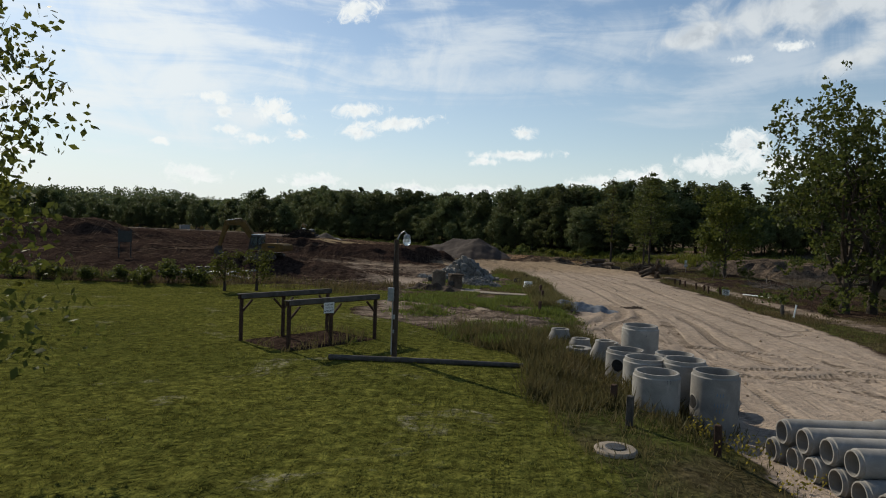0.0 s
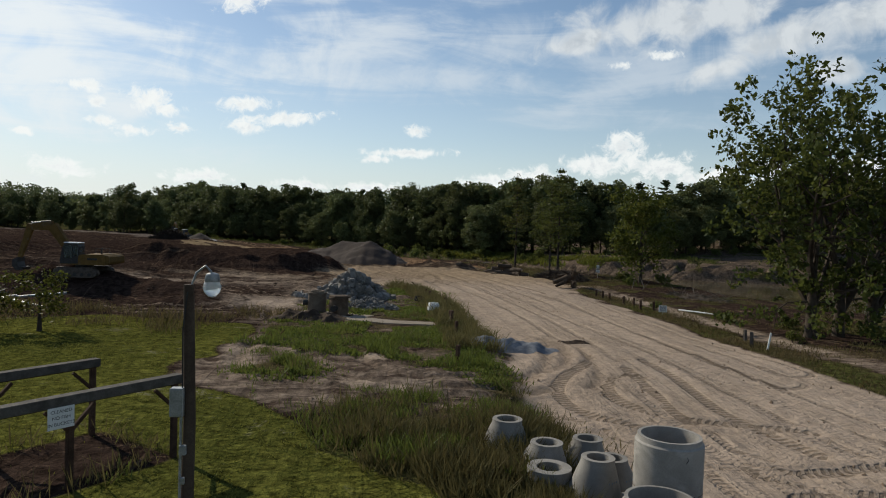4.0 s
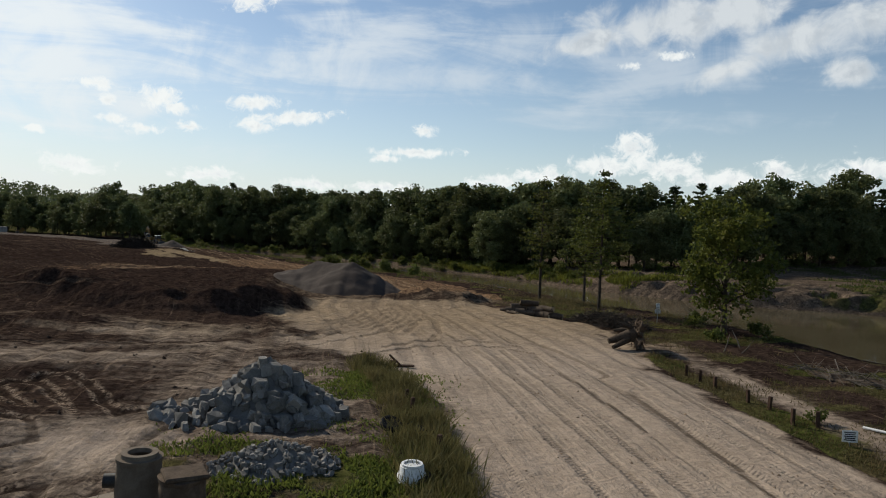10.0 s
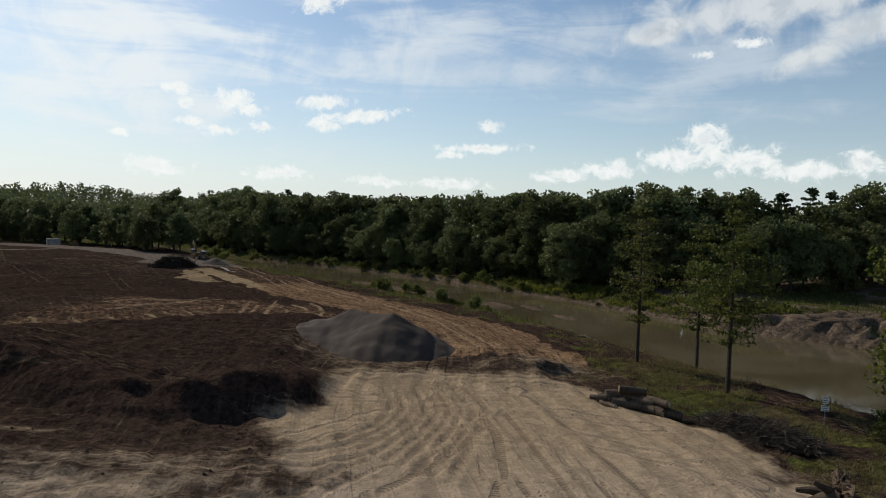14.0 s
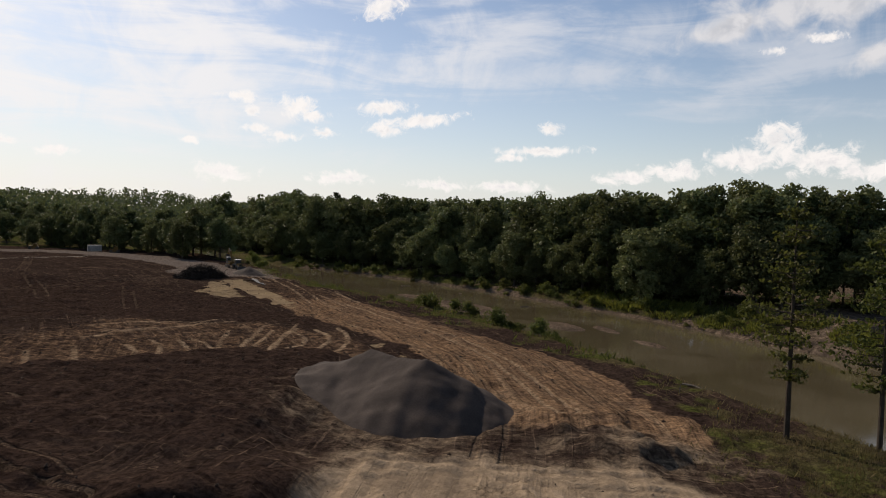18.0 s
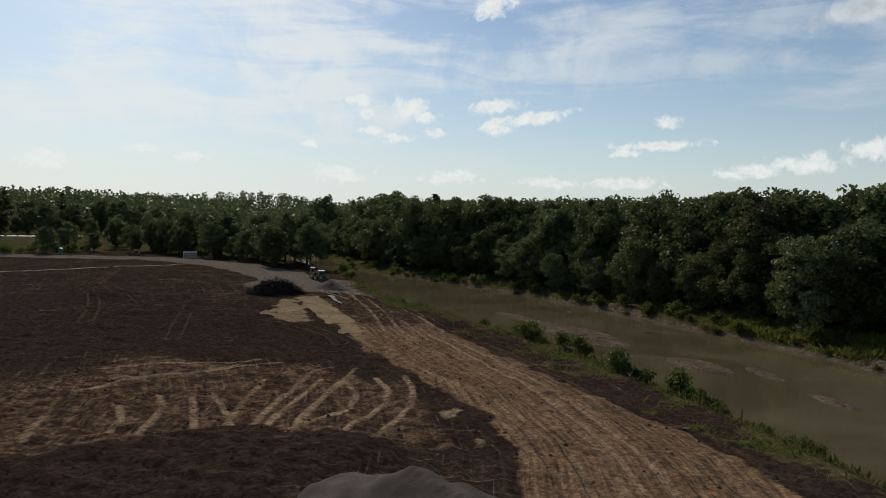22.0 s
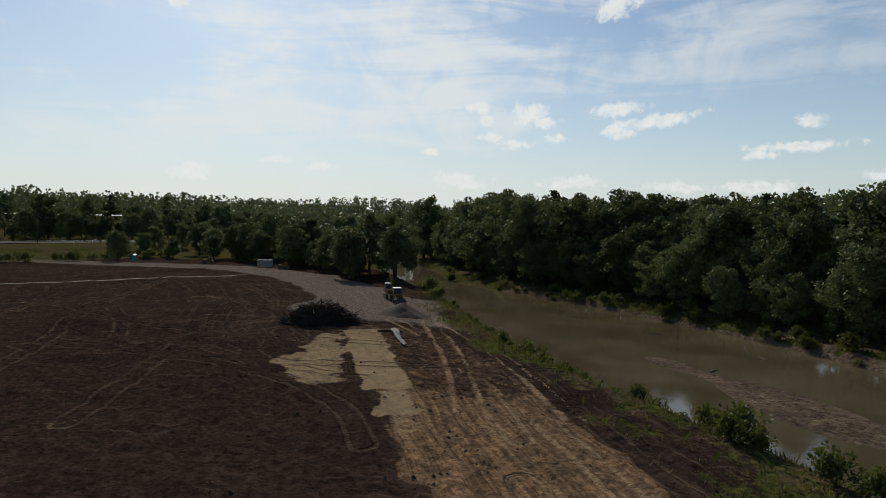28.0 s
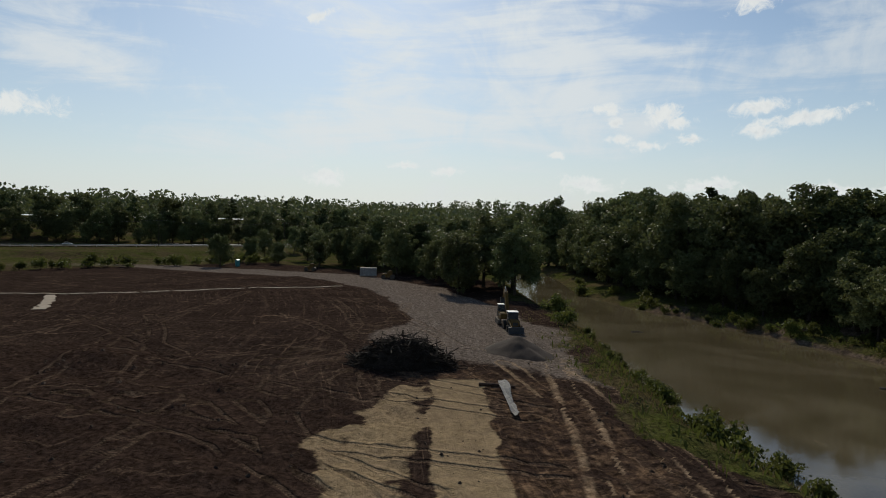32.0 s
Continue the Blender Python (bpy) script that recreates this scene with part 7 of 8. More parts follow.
heap("soil_mound", -1.3, 75.9, 2.6, 1.6, 0.85, M_DARKSOIL, "lumpy dark mound of dug soil beside the slab", 304, ((0, 0, 0.8), (-0.5, 0.1, 0.7), (0.5, 0.2, 0.45), (-0.2, -0.3, 0.6)), 0.6, 64, "soil")
heap("soil_mound", 15.4, 68.9, 1.0, 0.5, 0.16, M_DARKSOIL, "small dark patch of loose earth on the drive", 305, ((0, 0, 0.9), (0.5, -0.2, 0.7)), 0.9, 30, "soil")


def clods(name, n, area, pick, lo, hi, mat, seed, label):
    """Loose lumps scattered over the ground, joined."""
    r = np.random.default_rng(seed)
    P = np.stack([r.uniform(area[0], area[1], n), r.uniform(area[2], area[3], n)], 1)
    z, mk = land_at(P)
    keep = r.random(n) < pick(P, mk)
    P, z = P[keep], z[keep]
    m = len(P)
    s = (lo + (hi - lo) * r.random(m) ** 3)[:, None]
    unit = np.array(((1, 0, 0), (0, 1, 0), (-1, 0, 0), (0, -1, 0), (0, 0, 0.8), (0, 0, -0.5)), float)
    V = (unit[None] * s[:, None] * (0.6 + 0.7 * r.random((m, 6, 1))) + r.normal(size=(m, 6, 3)) * s[:, None] * 0.16 + np.column_stack([P, z + 0.15 * s[:, 0]])[:, None]).reshape(-1, 3)
    tri = np.array([(i, (i + 1) % 4, 4) for i in range(4)] + [((i + 1) % 4, i, 5) for i in range(4)])
    Fc = (tri[None] + 6 * np.arange(m)[:, None, None]).reshape(-1, 3)
    me_ = bpy.data.meshes.new(name)
    me_.from_pydata(V.tolist(), [], Fc.tolist())
    me_.materials.append(mat)
    return single(name, me_, None, label, "soil", None, "", "stuff")


clods("soil_clods", 11000, (-60, 28, 74, 160), lambda P, k_: np.clip(k_["site"] * (1 - k_["sand"]) * 0.28 + k_["dark"] * 0.1 + bell(P[:, 0], P[:, 1], 18, 148, 8, 5) * 0.3, 0, 1) * (lattice(15, P[:, 0], P[:, 1], 3.0) > 0.4), 0.04, 0.17, M_CLOD, 501, "loose dark clods of dug soil")
clods("field_clods", 26000, (-90, 20, 160, 262), lambda P, k_: np.clip(0.12 * (1 - k_["pale"]) + 0.35 * k_["orange"] * (np.abs(k_["u"]) > 6), 0, 1) * (k_["shore"] < 0.3) * (1 - k_["weeds"]) * (lattice(16, P[:, 0], P[:, 1], 4.0) > 0.45), 0.04, 0.22, M_CLOD, 502, "loose clods along the haul road and field")
clods("drive_stones", 9000, (0, 30, 40, 148), lambda P, k_: k_["sand"] * 0.5 * (lattice(17, P[:, 0], P[:, 1], 2.5) > 0.55), 0.02, 0.1, M_TANSOIL, 503, "small stones and lumps on the sandy drive")


# ---- uprooted stump, logs and brush ----
def stump(x, y):
    r = np.random.default_rng(71)
    t = thing("uprooted_stump", "uprooted tree stump with an earthy root plate lying on the sand", "stump", pose(x, y, height(x, y) + 0.02, 0, 0, -12) @ Matrix.Scale(1.2, 4))
    part("trunk", Shape().tube([(-1.75, -0.25, 0.45), (-1.2, -0.15, 0.62), (-0.5, -0.05, 0.85), (0.2, 0, 1.0)], [0.2, 0.28, 0.4, 0.6], 14), M_STUMPWOOD, t, "bare split trunk", True)
    for i, (p, q, a, b) in enumerate((((-0.3, -0.3, 0.7), (-1.5, -0.9, 0.12), 0.26, 0.14), ((-0.2, 0.3, 1.2), (-1.3, 0.5, 1.15), 0.26, 0.1), ((0.1, 0.1, 1.4), (-0.75, 0.0, 1.75), 0.24, 0.09), ((0.3, -0.3, 0.7), (0.35, -0.7, 0.0), 0.26, 0.16), ((0.3, 0.4, 0.7), (0.5, 0.8, 0.0), 0.24, 0.14))):
        m = [(p[k_] + q[k_]) / 2 + 0.08 * r.normal() for k_ in range(3)]
        part("root", Shape().tube([p, m, q], [a, (a + b) / 2, b], 9), M_STUMPWOOD if i < 3 else M_ROOT, t, "", True)
    pl = Shape()
    n_a, n_r = 26, 6
    for i in range(n_r + 1):
        for j in range(n_a):
            f, a = i / n_r, 2 * math.pi * j / n_a
            rad = f * (1.22 + 0.2 * math.sin(3 * a) + 0.2 * r.normal())
            pl.v.append((0.42 + 0.35 * (1 - f) + 0.15 * r.normal() * f, rad * math.cos(a), 1.12 + rad * math.sin(a)))
    pl.f = [(i * n_a + j, i * n_a + (j + 1) % n_a, (i + 1) * n_a + (j + 1) % n_a, (i + 1) * n_a + j) for i in range(n_r) for j in range(n_a)]
    k0 = len(pl.v)
    for i in range(n_r + 1):
        for j in range(n_a):
            v = pl.v[i * n_a + j]
            pl.v.append((v[0] - 0.35 * (1.2 - i / n_r), v[1] * 0.95, 1.12 + (v[2] - 1.12) * 0.95))
    pl.f += [(k0 + i * n_a + j, k0 + (i + 1) * n_a + j, k0 + (i + 1) * n_a + (j + 1) % n_a, k0 + i * n_a + (j + 1) % n_a) for i in range(n_r) for j in range(n_a)]
    pl.f += [(n_r * n_a + j, k0 + n_r * n_a + j, k0 + n_r * n_a + (j + 1) % n_a, n_r * n_a + (j + 1) % n_a) for j in range(n_a)]
    part("root_plate", pl, M_ROOT, t, "ragged plate of roots and earth")
    for i in range(150):
        a, f = r.random() * 6.283, 0.45 + 0.85 * r.random()
        p = np.array((0.45 + 0.2 * r.normal(), f * math.cos(a), 1.12 + f * math.sin(a)))
        d = np.array((0.35 * r.normal() + 0.2, math.cos(a) + 0.5 * r.normal(), math.sin(a) - 0.5 + 0.4 * r.normal())) * (0.2 + 0.35 * r.random())
        q = p + d
        q[2] = max(q[2], 0.02)
        part("rootlet", Shape().tube([p, p + d * 0.5 + r.normal(size=3) * 0.05, q], [0.03, 0.02, 0.006], 4, False), M_ROOT, t)


stump(28.6, 113.2)


def log(x, y, z, L, r_, turn, tilt, pale, seed):
    rr = np.random.default_rng(seed)
    t = thing("log", "bark-covered sawn log in a heap beside the drive", "log", pose(x, y, z, 0, tilt, turn), "heap of logs")
    pts = [(-L / 2 + L * i / 4, rr.normal() * 0.03, rr.normal() * 0.03) for i in range(5)]
    part("trunk", Shape().tube(pts, [r_ * (1 + 0.05 * rr.normal()) for i in range(5)], 14), M_LOG, t, "", True)
    for s in (0, 4):
        p = pts[s]
        part("cut_end", Shape().tube([(p[0] - 0.008 * (1 if s == 0 else -1), p[1], p[2]), (p[0] + 0.01 * (-1 if s == 0 else 1), p[1], p[2])], [r_ * 0.9, r_ * 0.88], 14), M_LOGEND if pale or s else M_LOG, t, "pale sawn end")


lz = height(24.5, 133.4)
for i, (x, y, z, L, r_, turn, tilt, pale) in enumerate(((22.8, 135.0, 0.3, 3.0, 0.3, -28, 0, 0), (24.0, 134.3, 0.32, 3.4, 0.32, -34, 1, 1), (25.6, 133.2, 0.34, 3.0, 0.34, -40, 0, 1), (26.6, 132.2, 0.32, 2.6, 0.32, -32, 0, 1), (23.6, 135.3, 0.85, 3.2, 0.34, -20, 2, 0),
                                                        (25.0, 134.0, 0.9, 2.6, 0.26, -30, -3, 1), (22.2, 134.2, 0.16, 2.2, 0.15, -62, 0, 0), (26.2, 134.2, 0.5, 2.8, 0.17, -55, 6, 1), (24.4, 136.3, 0.3, 2.6, 0.28, -15, 0, 1), (22.0, 135.9, 0.2, 2.4, 0.18, -48, 0, 1), (24.3, 134.6, 1.5, 2.6, 0.28, -28, 2, 1), (25.9, 132.9, 1.05, 2.4, 0.26, -36, -2, 1))):
    log(x, y, height(x, y) + z, L * 0.85, r_ * 1.25, turn + 22 * math.sin(i * 2.1), tilt, pale, 400 + i)


def brush_pile(x, y, rx, ry, h, n, label, seed, turn=0, thick=1.0, core_mat=None, twig=None):
    core_mat, twig = core_mat or M_ROOT, twig or M_TWIG
    r = np.random.default_rng(seed)
    t = thing("brush_pile", label, "brush pile", pose(x, y, height(x, y), 0, 0, turn))
    core_ = Shape()
    n_a, n_r = 26, 6
    core_.v = [((rx * 0.9 * i / n_r) * math.cos(2 * math.pi * j / n_a), (ry * 0.9 * i / n_r) * math.sin(2 * math.pi * j / n_a), h * 0.72 * (1 - (i / n_r) ** 2) + 0.12 * h * r.normal() * (i < n_r) - 0.1) for i in range(n_r + 1) for j in range(n_a)]
    core_.f = [(i * n_a + j, i * n_a + (j + 1) % n_a, (i + 1) * n_a + (j + 1) % n_a, (i + 1) * n_a + j) for i in range(n_r) for j in range(n_a)]
    part("packed_core", core_, core_mat, t, "packed dark brush and earth")
    sh = Shape()
    for i in range(n):
        a, q = r.random() * 6.283, r.random() ** 0.5
        c = np.array((rx * q * math.cos(a), ry * q * math.sin(a), h * (1 - q * q) * (0.5 + 0.55 * r.random()) + 0.05))
        d = r.normal(size=3) * np.array((1, 0.8, 0.35))
        d = d / np.linalg.norm(d) * (0.4 + 1.0 * r.random()) * min(rx, 2.2)
        w = (0.012 + 0.03 * r.random() ** 2) * thick
        p0, p1 = c - d * 0.5, c + d * 0.5
        p0[2], p1[2] = max(p0[2], 0.02), max(p1[2], 0.02)
        piece = Shape().tube([p0, (p0 + p1) / 2 + r.normal(size=3) * 0.08, p1], [w, w, w * 0.4], 4, False)
        if i < 120:
            part("branch", piece, twig, t)
        else:
            sh.add(piece.v, piece.f)
    part("brushwood", sh, twig, t)["kind"] = "stuff"


brush_pile(31.9, 128.0, 5.0, 1.9, 1.35, 720, "long heap of brown dead branches at the top of the bank", 72, -50, 1.3, M_ROOT, M_DEADWOOD)
brush_pile(-62.0, 251.8, 6.0, 3.6, 3.3, 900, "large dark brush pile on the dug field", 73, 25, 2.2, M_BRUSH, M_BRUSH)
brush_pile(41.5, 103, 4.5, 1.6, 0.5, 160, "low scatter of dead branches on the bank", 74, -60)

# ---- clutter round the old manholes ----
b_ = thing("plastic_tank", "white plastic tank cap standing in the weeds", "tank", pose(7.75, 81.4, height(7.75, 81.4)))
part("body", Shape().lathe([(0.001, 0.0), (0.52, 0.0), (0.54, 0.3), (0.46, 0.42), (0.44, 0.62), (0.001, 0.64)], 24), M_WHITE, b_, "", True)
part("rim", Shape().lathe([(0.3, 0.64), (0.4, 0.64), (0.4, 0.7), (0.3, 0.7), (0.3, 0.64)], 24), M_WHITE, b_, "", True)
part("cover", Shape().lathe([(0.55, 0.05), (0.62, 0.08), (0.62, 0.28), (0.55, 0.3)], 18, (0.1, 0.12, 0)), M_RUBBER, b_, "black plastic wrap")


def tyre(x, y, z, rx, ry, label):
    t = thing("discarded_wheel", label, "wheel", pose(x, y, z, rx, ry, 0), "old tyres")
    prof = [(0.27 + 0.0, -0.1), (0.36, -0.13), (0.46, -0.12), (0.5, -0.07), (0.5, 0.07), (0.46, 0.12), (0.36, 0.13), (0.27, 0.1), (0.27, -0.1)]
    part("casing", Shape().lathe(prof, 28), M_RUBBER, t, "", True)
    part("rim", Shape().lathe([(0.001, 0.02), (0.2, 0.02), (0.25, 0.08), (0.27, 0.09)], 20), M_TRACK, t, "rusty steel rim", True)


tyre(7.7, 88.2, height(7.7, 88.2) + 0.14, 0, 4, "worn black tyre lying in the weeds")
tyre(7.1, 87.7, height(7.1, 87.7) + 0.3, 24, 14, "worn black tyre leaning in the weeds")
tyre(8.2, 87.4, height(8.2, 87.4) + 0.12, 4, 0, "worn black tyre lying in the weeds")
p_ = thing("plank_trestle", "dark broken timber trestle at the edge of the drive", "timber", pose(8.0, 102.2, height(8, 102.2)))
part("plank", Shape().box((0.1, 0, 0.08), (1.7, 0.3, 0.12), 0, 0.01), M_TIMBER, p_)
part("plank", Shape().box((-0.35, 0.1, 0.42), (1.1, 0.28, 0.1), 0, 0.01, Matrix.Rotation(radians(42), 3, "Y")), M_TIMBER, p_)
part("block", Shape().box((-0.5, 0.2, 0.2), (0.35, 0.35, 0.4), 20, 0.02), M_TIMBER, p_)
sb_ = thing("signboard", "plain black board on two posts behind the lawn", "signboard", pose(-44.5, 99.5, height(-44.5, 99.5), 0, 0, 20))
for s in (-0.72, 0.72):
    part("post", Shape().box((s, 0.06, 1.7), (0.14, 0.12, 4.4), 0, 0.01), M_BLACKMET, sb_)
part("board", Shape().box((0, 0, 2.9), (1.7, 0.06, 1.5), 0, 0.01), M_DARKGREEN, sb_)
r5 = np.random.default_rng(33)
for i in range(12):
    x, y = -27 + r5.normal() * 2.6, 80.5 + r5.normal() * 1.1
    L = 2 + 3 * r5.random()
    single("steel_pipe", Shape().tube([(-L / 2, 0, 0), (L / 2, 0, 0)], [0.07 + 0.05 * r5.random()] * 2, 8), M_GALV if i % 3 else M_PLASTIC, "loose dull pipe among scrap behind the lawn", "pipe", pose(x, y, height(x, y) + 0.15 + 0.3 * r5.random(), 0, float(r5.normal() * 8), float(r5.normal() * 40)), "scrap pipes behind the lawn", "", True)
for i in range(3):
    single("scrap_drum", Shape().lathe([(0.001, 0), (0.3, 0), (0.31, 0.3), (0.3, 0.31), (0.31, 0.6), (0.3, 0.9), (0.27, 0.91), (0.001, 0.9)], 20), M_BLACKMET, "black steel drum among scrap behind the lawn", "drum", pose(-26.5 + i * 0.9, 81.2, height(-26.5 + i * 0.9, 81.2), 3 * i, 2, 0), "scrap drums", "", True)


# ---- machines ----
def excavator(x, y, z, turn, swing, label, reach=1.0, bucket_up=False):
    """A tracked excavator; x forward along the boom."""
    t = thing("excavator", label, "excavator", pose(x, y, z, 0, 0, turn))
    for s in (-1, 1):
        out_ = [(-1.95, 0.35), (-1.75, 0.1), (-1.4, 0.0), (1.4, 0.0), (1.75, 0.1), (1.95, 0.35), (1.85, 0.68), (1.5, 0.85), (-1.5, 0.85), (-1.85, 0.68)]
        tr = part("track", Shape().prism(out_, s * 1.25 - 0.27, s * 1.25 + 0.27), M_TRACK, t, "muddy steel track")
        for i in range(14):
            part("shoe", Shape().box((-1.55 + 0.24 * i, s * 1.25, 0.865), (0.17, 0.58, 0.05), 0, 0.008), M_TRACK, tr)
        for i in range(5):
            part("roller", Shape().tube([(-1.3 + 0.65 * i, s * 1.25 - 0.3, 0.25), (-1.3 + 0.65 * i, s * 1.25 + 0.3, 0.25)], [0.16, 0.16], 12), M_BLACKMET, tr)
    up = part("turntable", Shape().lathe([(0.6, 0.8), (0.72, 0.85), (0.72, 1.02), (0.6, 1.05)], 24), M_BLACKMET, t)
    M = Matrix.Rotation(radians(swing), 4, "Z")
    body = part("house", Shape().prism([(-2.4, 1.1), (-2.5, 1.25), (-2.5, 1.9), (-2.35, 2.05), (-0.4, 2.0), (0.5, 1.55), (1.3, 1.45), (1.35, 1.1)], -1.3, 1.3), M_YELLOW, t, "dusty pale yellow engine house", False, M)
    part("counterweight", Shape().prism([(-2.85, 1.2), (-2.95, 1.4), (-2.9, 1.85), (-2.7, 1.98), (-2.42, 1.98), (-2.42, 1.12)], -1.28, 1.28), M_YELLOW, body)
    part("stripe", Shape().box((-1.4, 1.31, 1.62), (0.9, 0.015, 0.18), 0, 0.003), M_BLACKMET, body)
    part("stripe", Shape().box((-1.4, -1.31, 1.62), (0.9, 0.015, 0.18), 0, 0.003), M_BLACKMET, body)
    part("grille", Shape().box((-1.7, -1.31, 1.35), (0.8, 0.02, 0.3), 0, 0.005), M_BLACKMET, body)
    part("exhaust", Shape().tube([(-1.8, 0.5, 2.0), (-1.8, 0.5, 2.5), (-1.9, 0.5, 2.6)], [0.07, 0.07, 0.06], 10), M_BLACKMET, body)
    part("handrail", Shape().tube([(-0.3, -1.2, 2.0), (-0.3, -1.2, 2.45), (-1.6, -1.2, 2.45), (-1.6, -1.2, 2.05)], [0.025] * 4, 6), M_BLACKMET, body)
    cab = part("cab", Shape().prism([(-0.15, 1.2), (-0.2, 2.75), (-0.05, 2.95), (1.05, 2.95), (1.3, 2.3), (1.45, 1.5), (1.4, 1.15)], 0.35, 1.32), M_BLACKMET, t, "dark cab with glass on all sides", False, M)
    part("cab_roof", Shape().box((0.47, 0.835, 2.985), (1.3, 1.05, 0.08), 0, 0.03), M_WHITE, cab, "white cab roof")
    for a, c, s_ in (("side", (0.05, 1.332, 2.3), (0.42, 0.02, 0.9)), ("side", (0.72, 1.332, 2.2), (0.75, 0.02, 1.1)), ("side", (0.05, 0.338, 2.3), (0.42, 0.02, 0.9)), ("side", (0.72, 0.338, 2.2), (0.75, 0.02, 1.1))):
        part("window", Shape().box(c, s_, 0, 0.005), M_GLASS, cab)
    part("windscreen", Shape().box((1.21, 0.835, 2.4), (0.02, 0.8, 0.95), 0, 0.004, Matrix.Rotation(radians(-20), 3, "Y")), M_GLASS, cab)
    part("rear_window", Shape().box((-0.2, 0.835, 2.45), (0.02, 0.75, 0.55), 0, 0.004), M_GLASS, cab)
    k1 = (3.1 * reach, 4.4) if not bucket_up else (2.6, 4.2)
    k2 = (5.3 * reach, 4.15) if not bucket_up else (4.3, 4.9)
    k3 = (6.0 * reach, 1.5) if not bucket_up else (5.2, 3.6)

    def plate(p, q, w0, w1, y0, y1):
        a, b = Vector((p[0], p[1])), Vector((q[0], q[1]))
        nrm = Vector((-(b - a).y, (b - a).x)).normalized()
        return [tuple(a + nrm * w0), tuple(b + nrm * w1), tuple(b - nrm * w1), tuple(a - nrm * w0)]

    boom = part("boom", Shape().prism(plate((0.9, 1.5), k1, 0.26, 0.42, 0, 0), -0.45, 0.0).prism(plate(k1, k2, 0.42, 0.22, 0, 0), -0.44, -0.01), M_YELLOW, t, "dusty yellow bent boom", False, M)
    stick = part("stick", Shape().prism(plate((k2[0] - 0.3, k2[1] + 0.3), k3, 0.3, 0.15, 0, 0), -0.4, -0.05), M_YELLOW, t, "", False, M)
    for p, q in (((1.3, 1.35), (2.6 * (1 if bucket_up else reach), 3.3)), ((3.2 * reach, 4.75) if not bucket_up else (2.7, 4.6), (k2[0] - 0.3, k2[1] + 0.45))):
        rod = part("cylinder", Shape().tube([(p[0], -0.22, p[1]), ((p[0] + q[0]) / 2, -0.22, (p[1] + q[1]) / 2)], [0.11, 0.11], 10), M_BLACKMET, boom)
        part("piston", Shape().tube([((p[0] + q[0]) / 2, -0.22, (p[1] + q[1]) / 2), (q[0], -0.22, q[1])], [0.05, 0.05], 8), M_GALV, rod, "bright steel piston")
    bk = [(k3[0] - 0.1, k3[1]), (k3[0] + 0.35, k3[1] - 0.2), (k3[0] + 0.4, k3[1] - 0.8), (k3[0] + 0.05, k3[1] - 1.15), (k3[0] - 0.55, k3[1] - 1.1), (k3[0] - 0.75, k3[1] - 0.85), (k3[0] - 0.15, k3[1] - 0.85), (k3[0] - 0.05, k3[1] - 0.4)]
    bb = part("bucket", Shape().prism(bk, -0.75, 0.3), M_BLACKMET, t, "worn dark steel bucket", False, M)
    for i in range(5):
        part("tooth", Shape().box((k3[0] - 0.82, -0.68 + 0.23 * i, k3[1] - 0.86), (0.22, 0.07, 0.07), 0, 0.01), M_TRACK, bb)
    return t


excavator(-22.6, 90.6, height(-22.6, 90.6) - 0.15, 172, 0, "dusty yellow tracked excavator standing on a soil mound", 1.0)
excavator(-68.4, 284.2, height(-68.4, 284.2), 128, 0, "yellow tracked excavator with its boom raised on the haul road", 0.9, True)


def loader(x, y, turn):
    t = thing("backhoe_loader", "yellow wheeled loader parked on the haul road", "loader", pose(x, y, height(x, y), 0, 0, turn))
    part("chassis", Shape().box((0, 0, 0.95), (3.6, 1.1, 0.5), 0, 0.05), M_BLACKMET, t)
    hood = part("hood", Shape().prism([(0.5, 1.0), (0.5, 1.75), (1.9, 1.6), (2.05, 1.4), (2.05, 0.9)], -0.5, 0.5), M_YELLOW, t)
    part("grille", Shape().box((2.06, 0, 1.25), (0.02, 0.7, 0.45), 0, 0.005), M_BLACKMET, hood)
    cab = part("cab", Shape().prism([(-1.0, 1.1), (-1.1, 2.5), (-0.95, 2.65), (0.35, 2.65), (0.5, 2.45), (0.6, 1.1)], -0.7, 0.7), M_BLACKMET, t)
    part("cab_roof", Shape().box((-0.3, 0, 2.7), (1.6, 1.5, 0.1), 0, 0.03), M_WHITE, cab, "pale cab roof")
    for s in (-1, 1):
        part("window", Shape().box((-0.28, s * 0.71, 2.0), (1.2, 0.02, 0.85), 0, 0.005), M_GLASS, cab)
        for wx, rr, w in ((-1.2, 0.72, 0.42), (1.4, 0.5, 0.32)):
            wh = part("wheel", Shape().tube([(wx, s * 0.95 - w / 2, rr), (wx, s * 0.95 + w / 2, rr)], [rr * 0.4, rr * 0.4], 16), M_YELLOW, t)
            ring_ = Shape()
            prof = [(rr * 0.45, -w / 2), (rr * 0.9, -w / 2), (rr, -w / 3), (rr, w / 3), (rr * 0.9, w / 2), (rr * 0.45, w / 2), (rr * 0.45, -w / 2)]
            ring_.lathe(prof, 24)
            part("tyre", ring_, M_RUBBER, wh, "black treaded tyre", True, pose(wx, s * 0.95, rr, 90, 0, 0))
        part("lift_arm", Shape().box((1.6, s * 0.65, 1.2), (2.6, 0.12, 0.22), 0, 0.02, Matrix.Rotation(radians(14), 3, "Y")), M_YELLOW, t)
    part("bucket", Shape().prism([(2.7, 0.1), (3.6, 0.1), (3.1, 0.3), (2.95, 0.9), (2.75, 0.95)], -1.1, 1.1), M_BLACKMET, t, "worn steel bucket")


loader(-64.6, 279.4, -50)

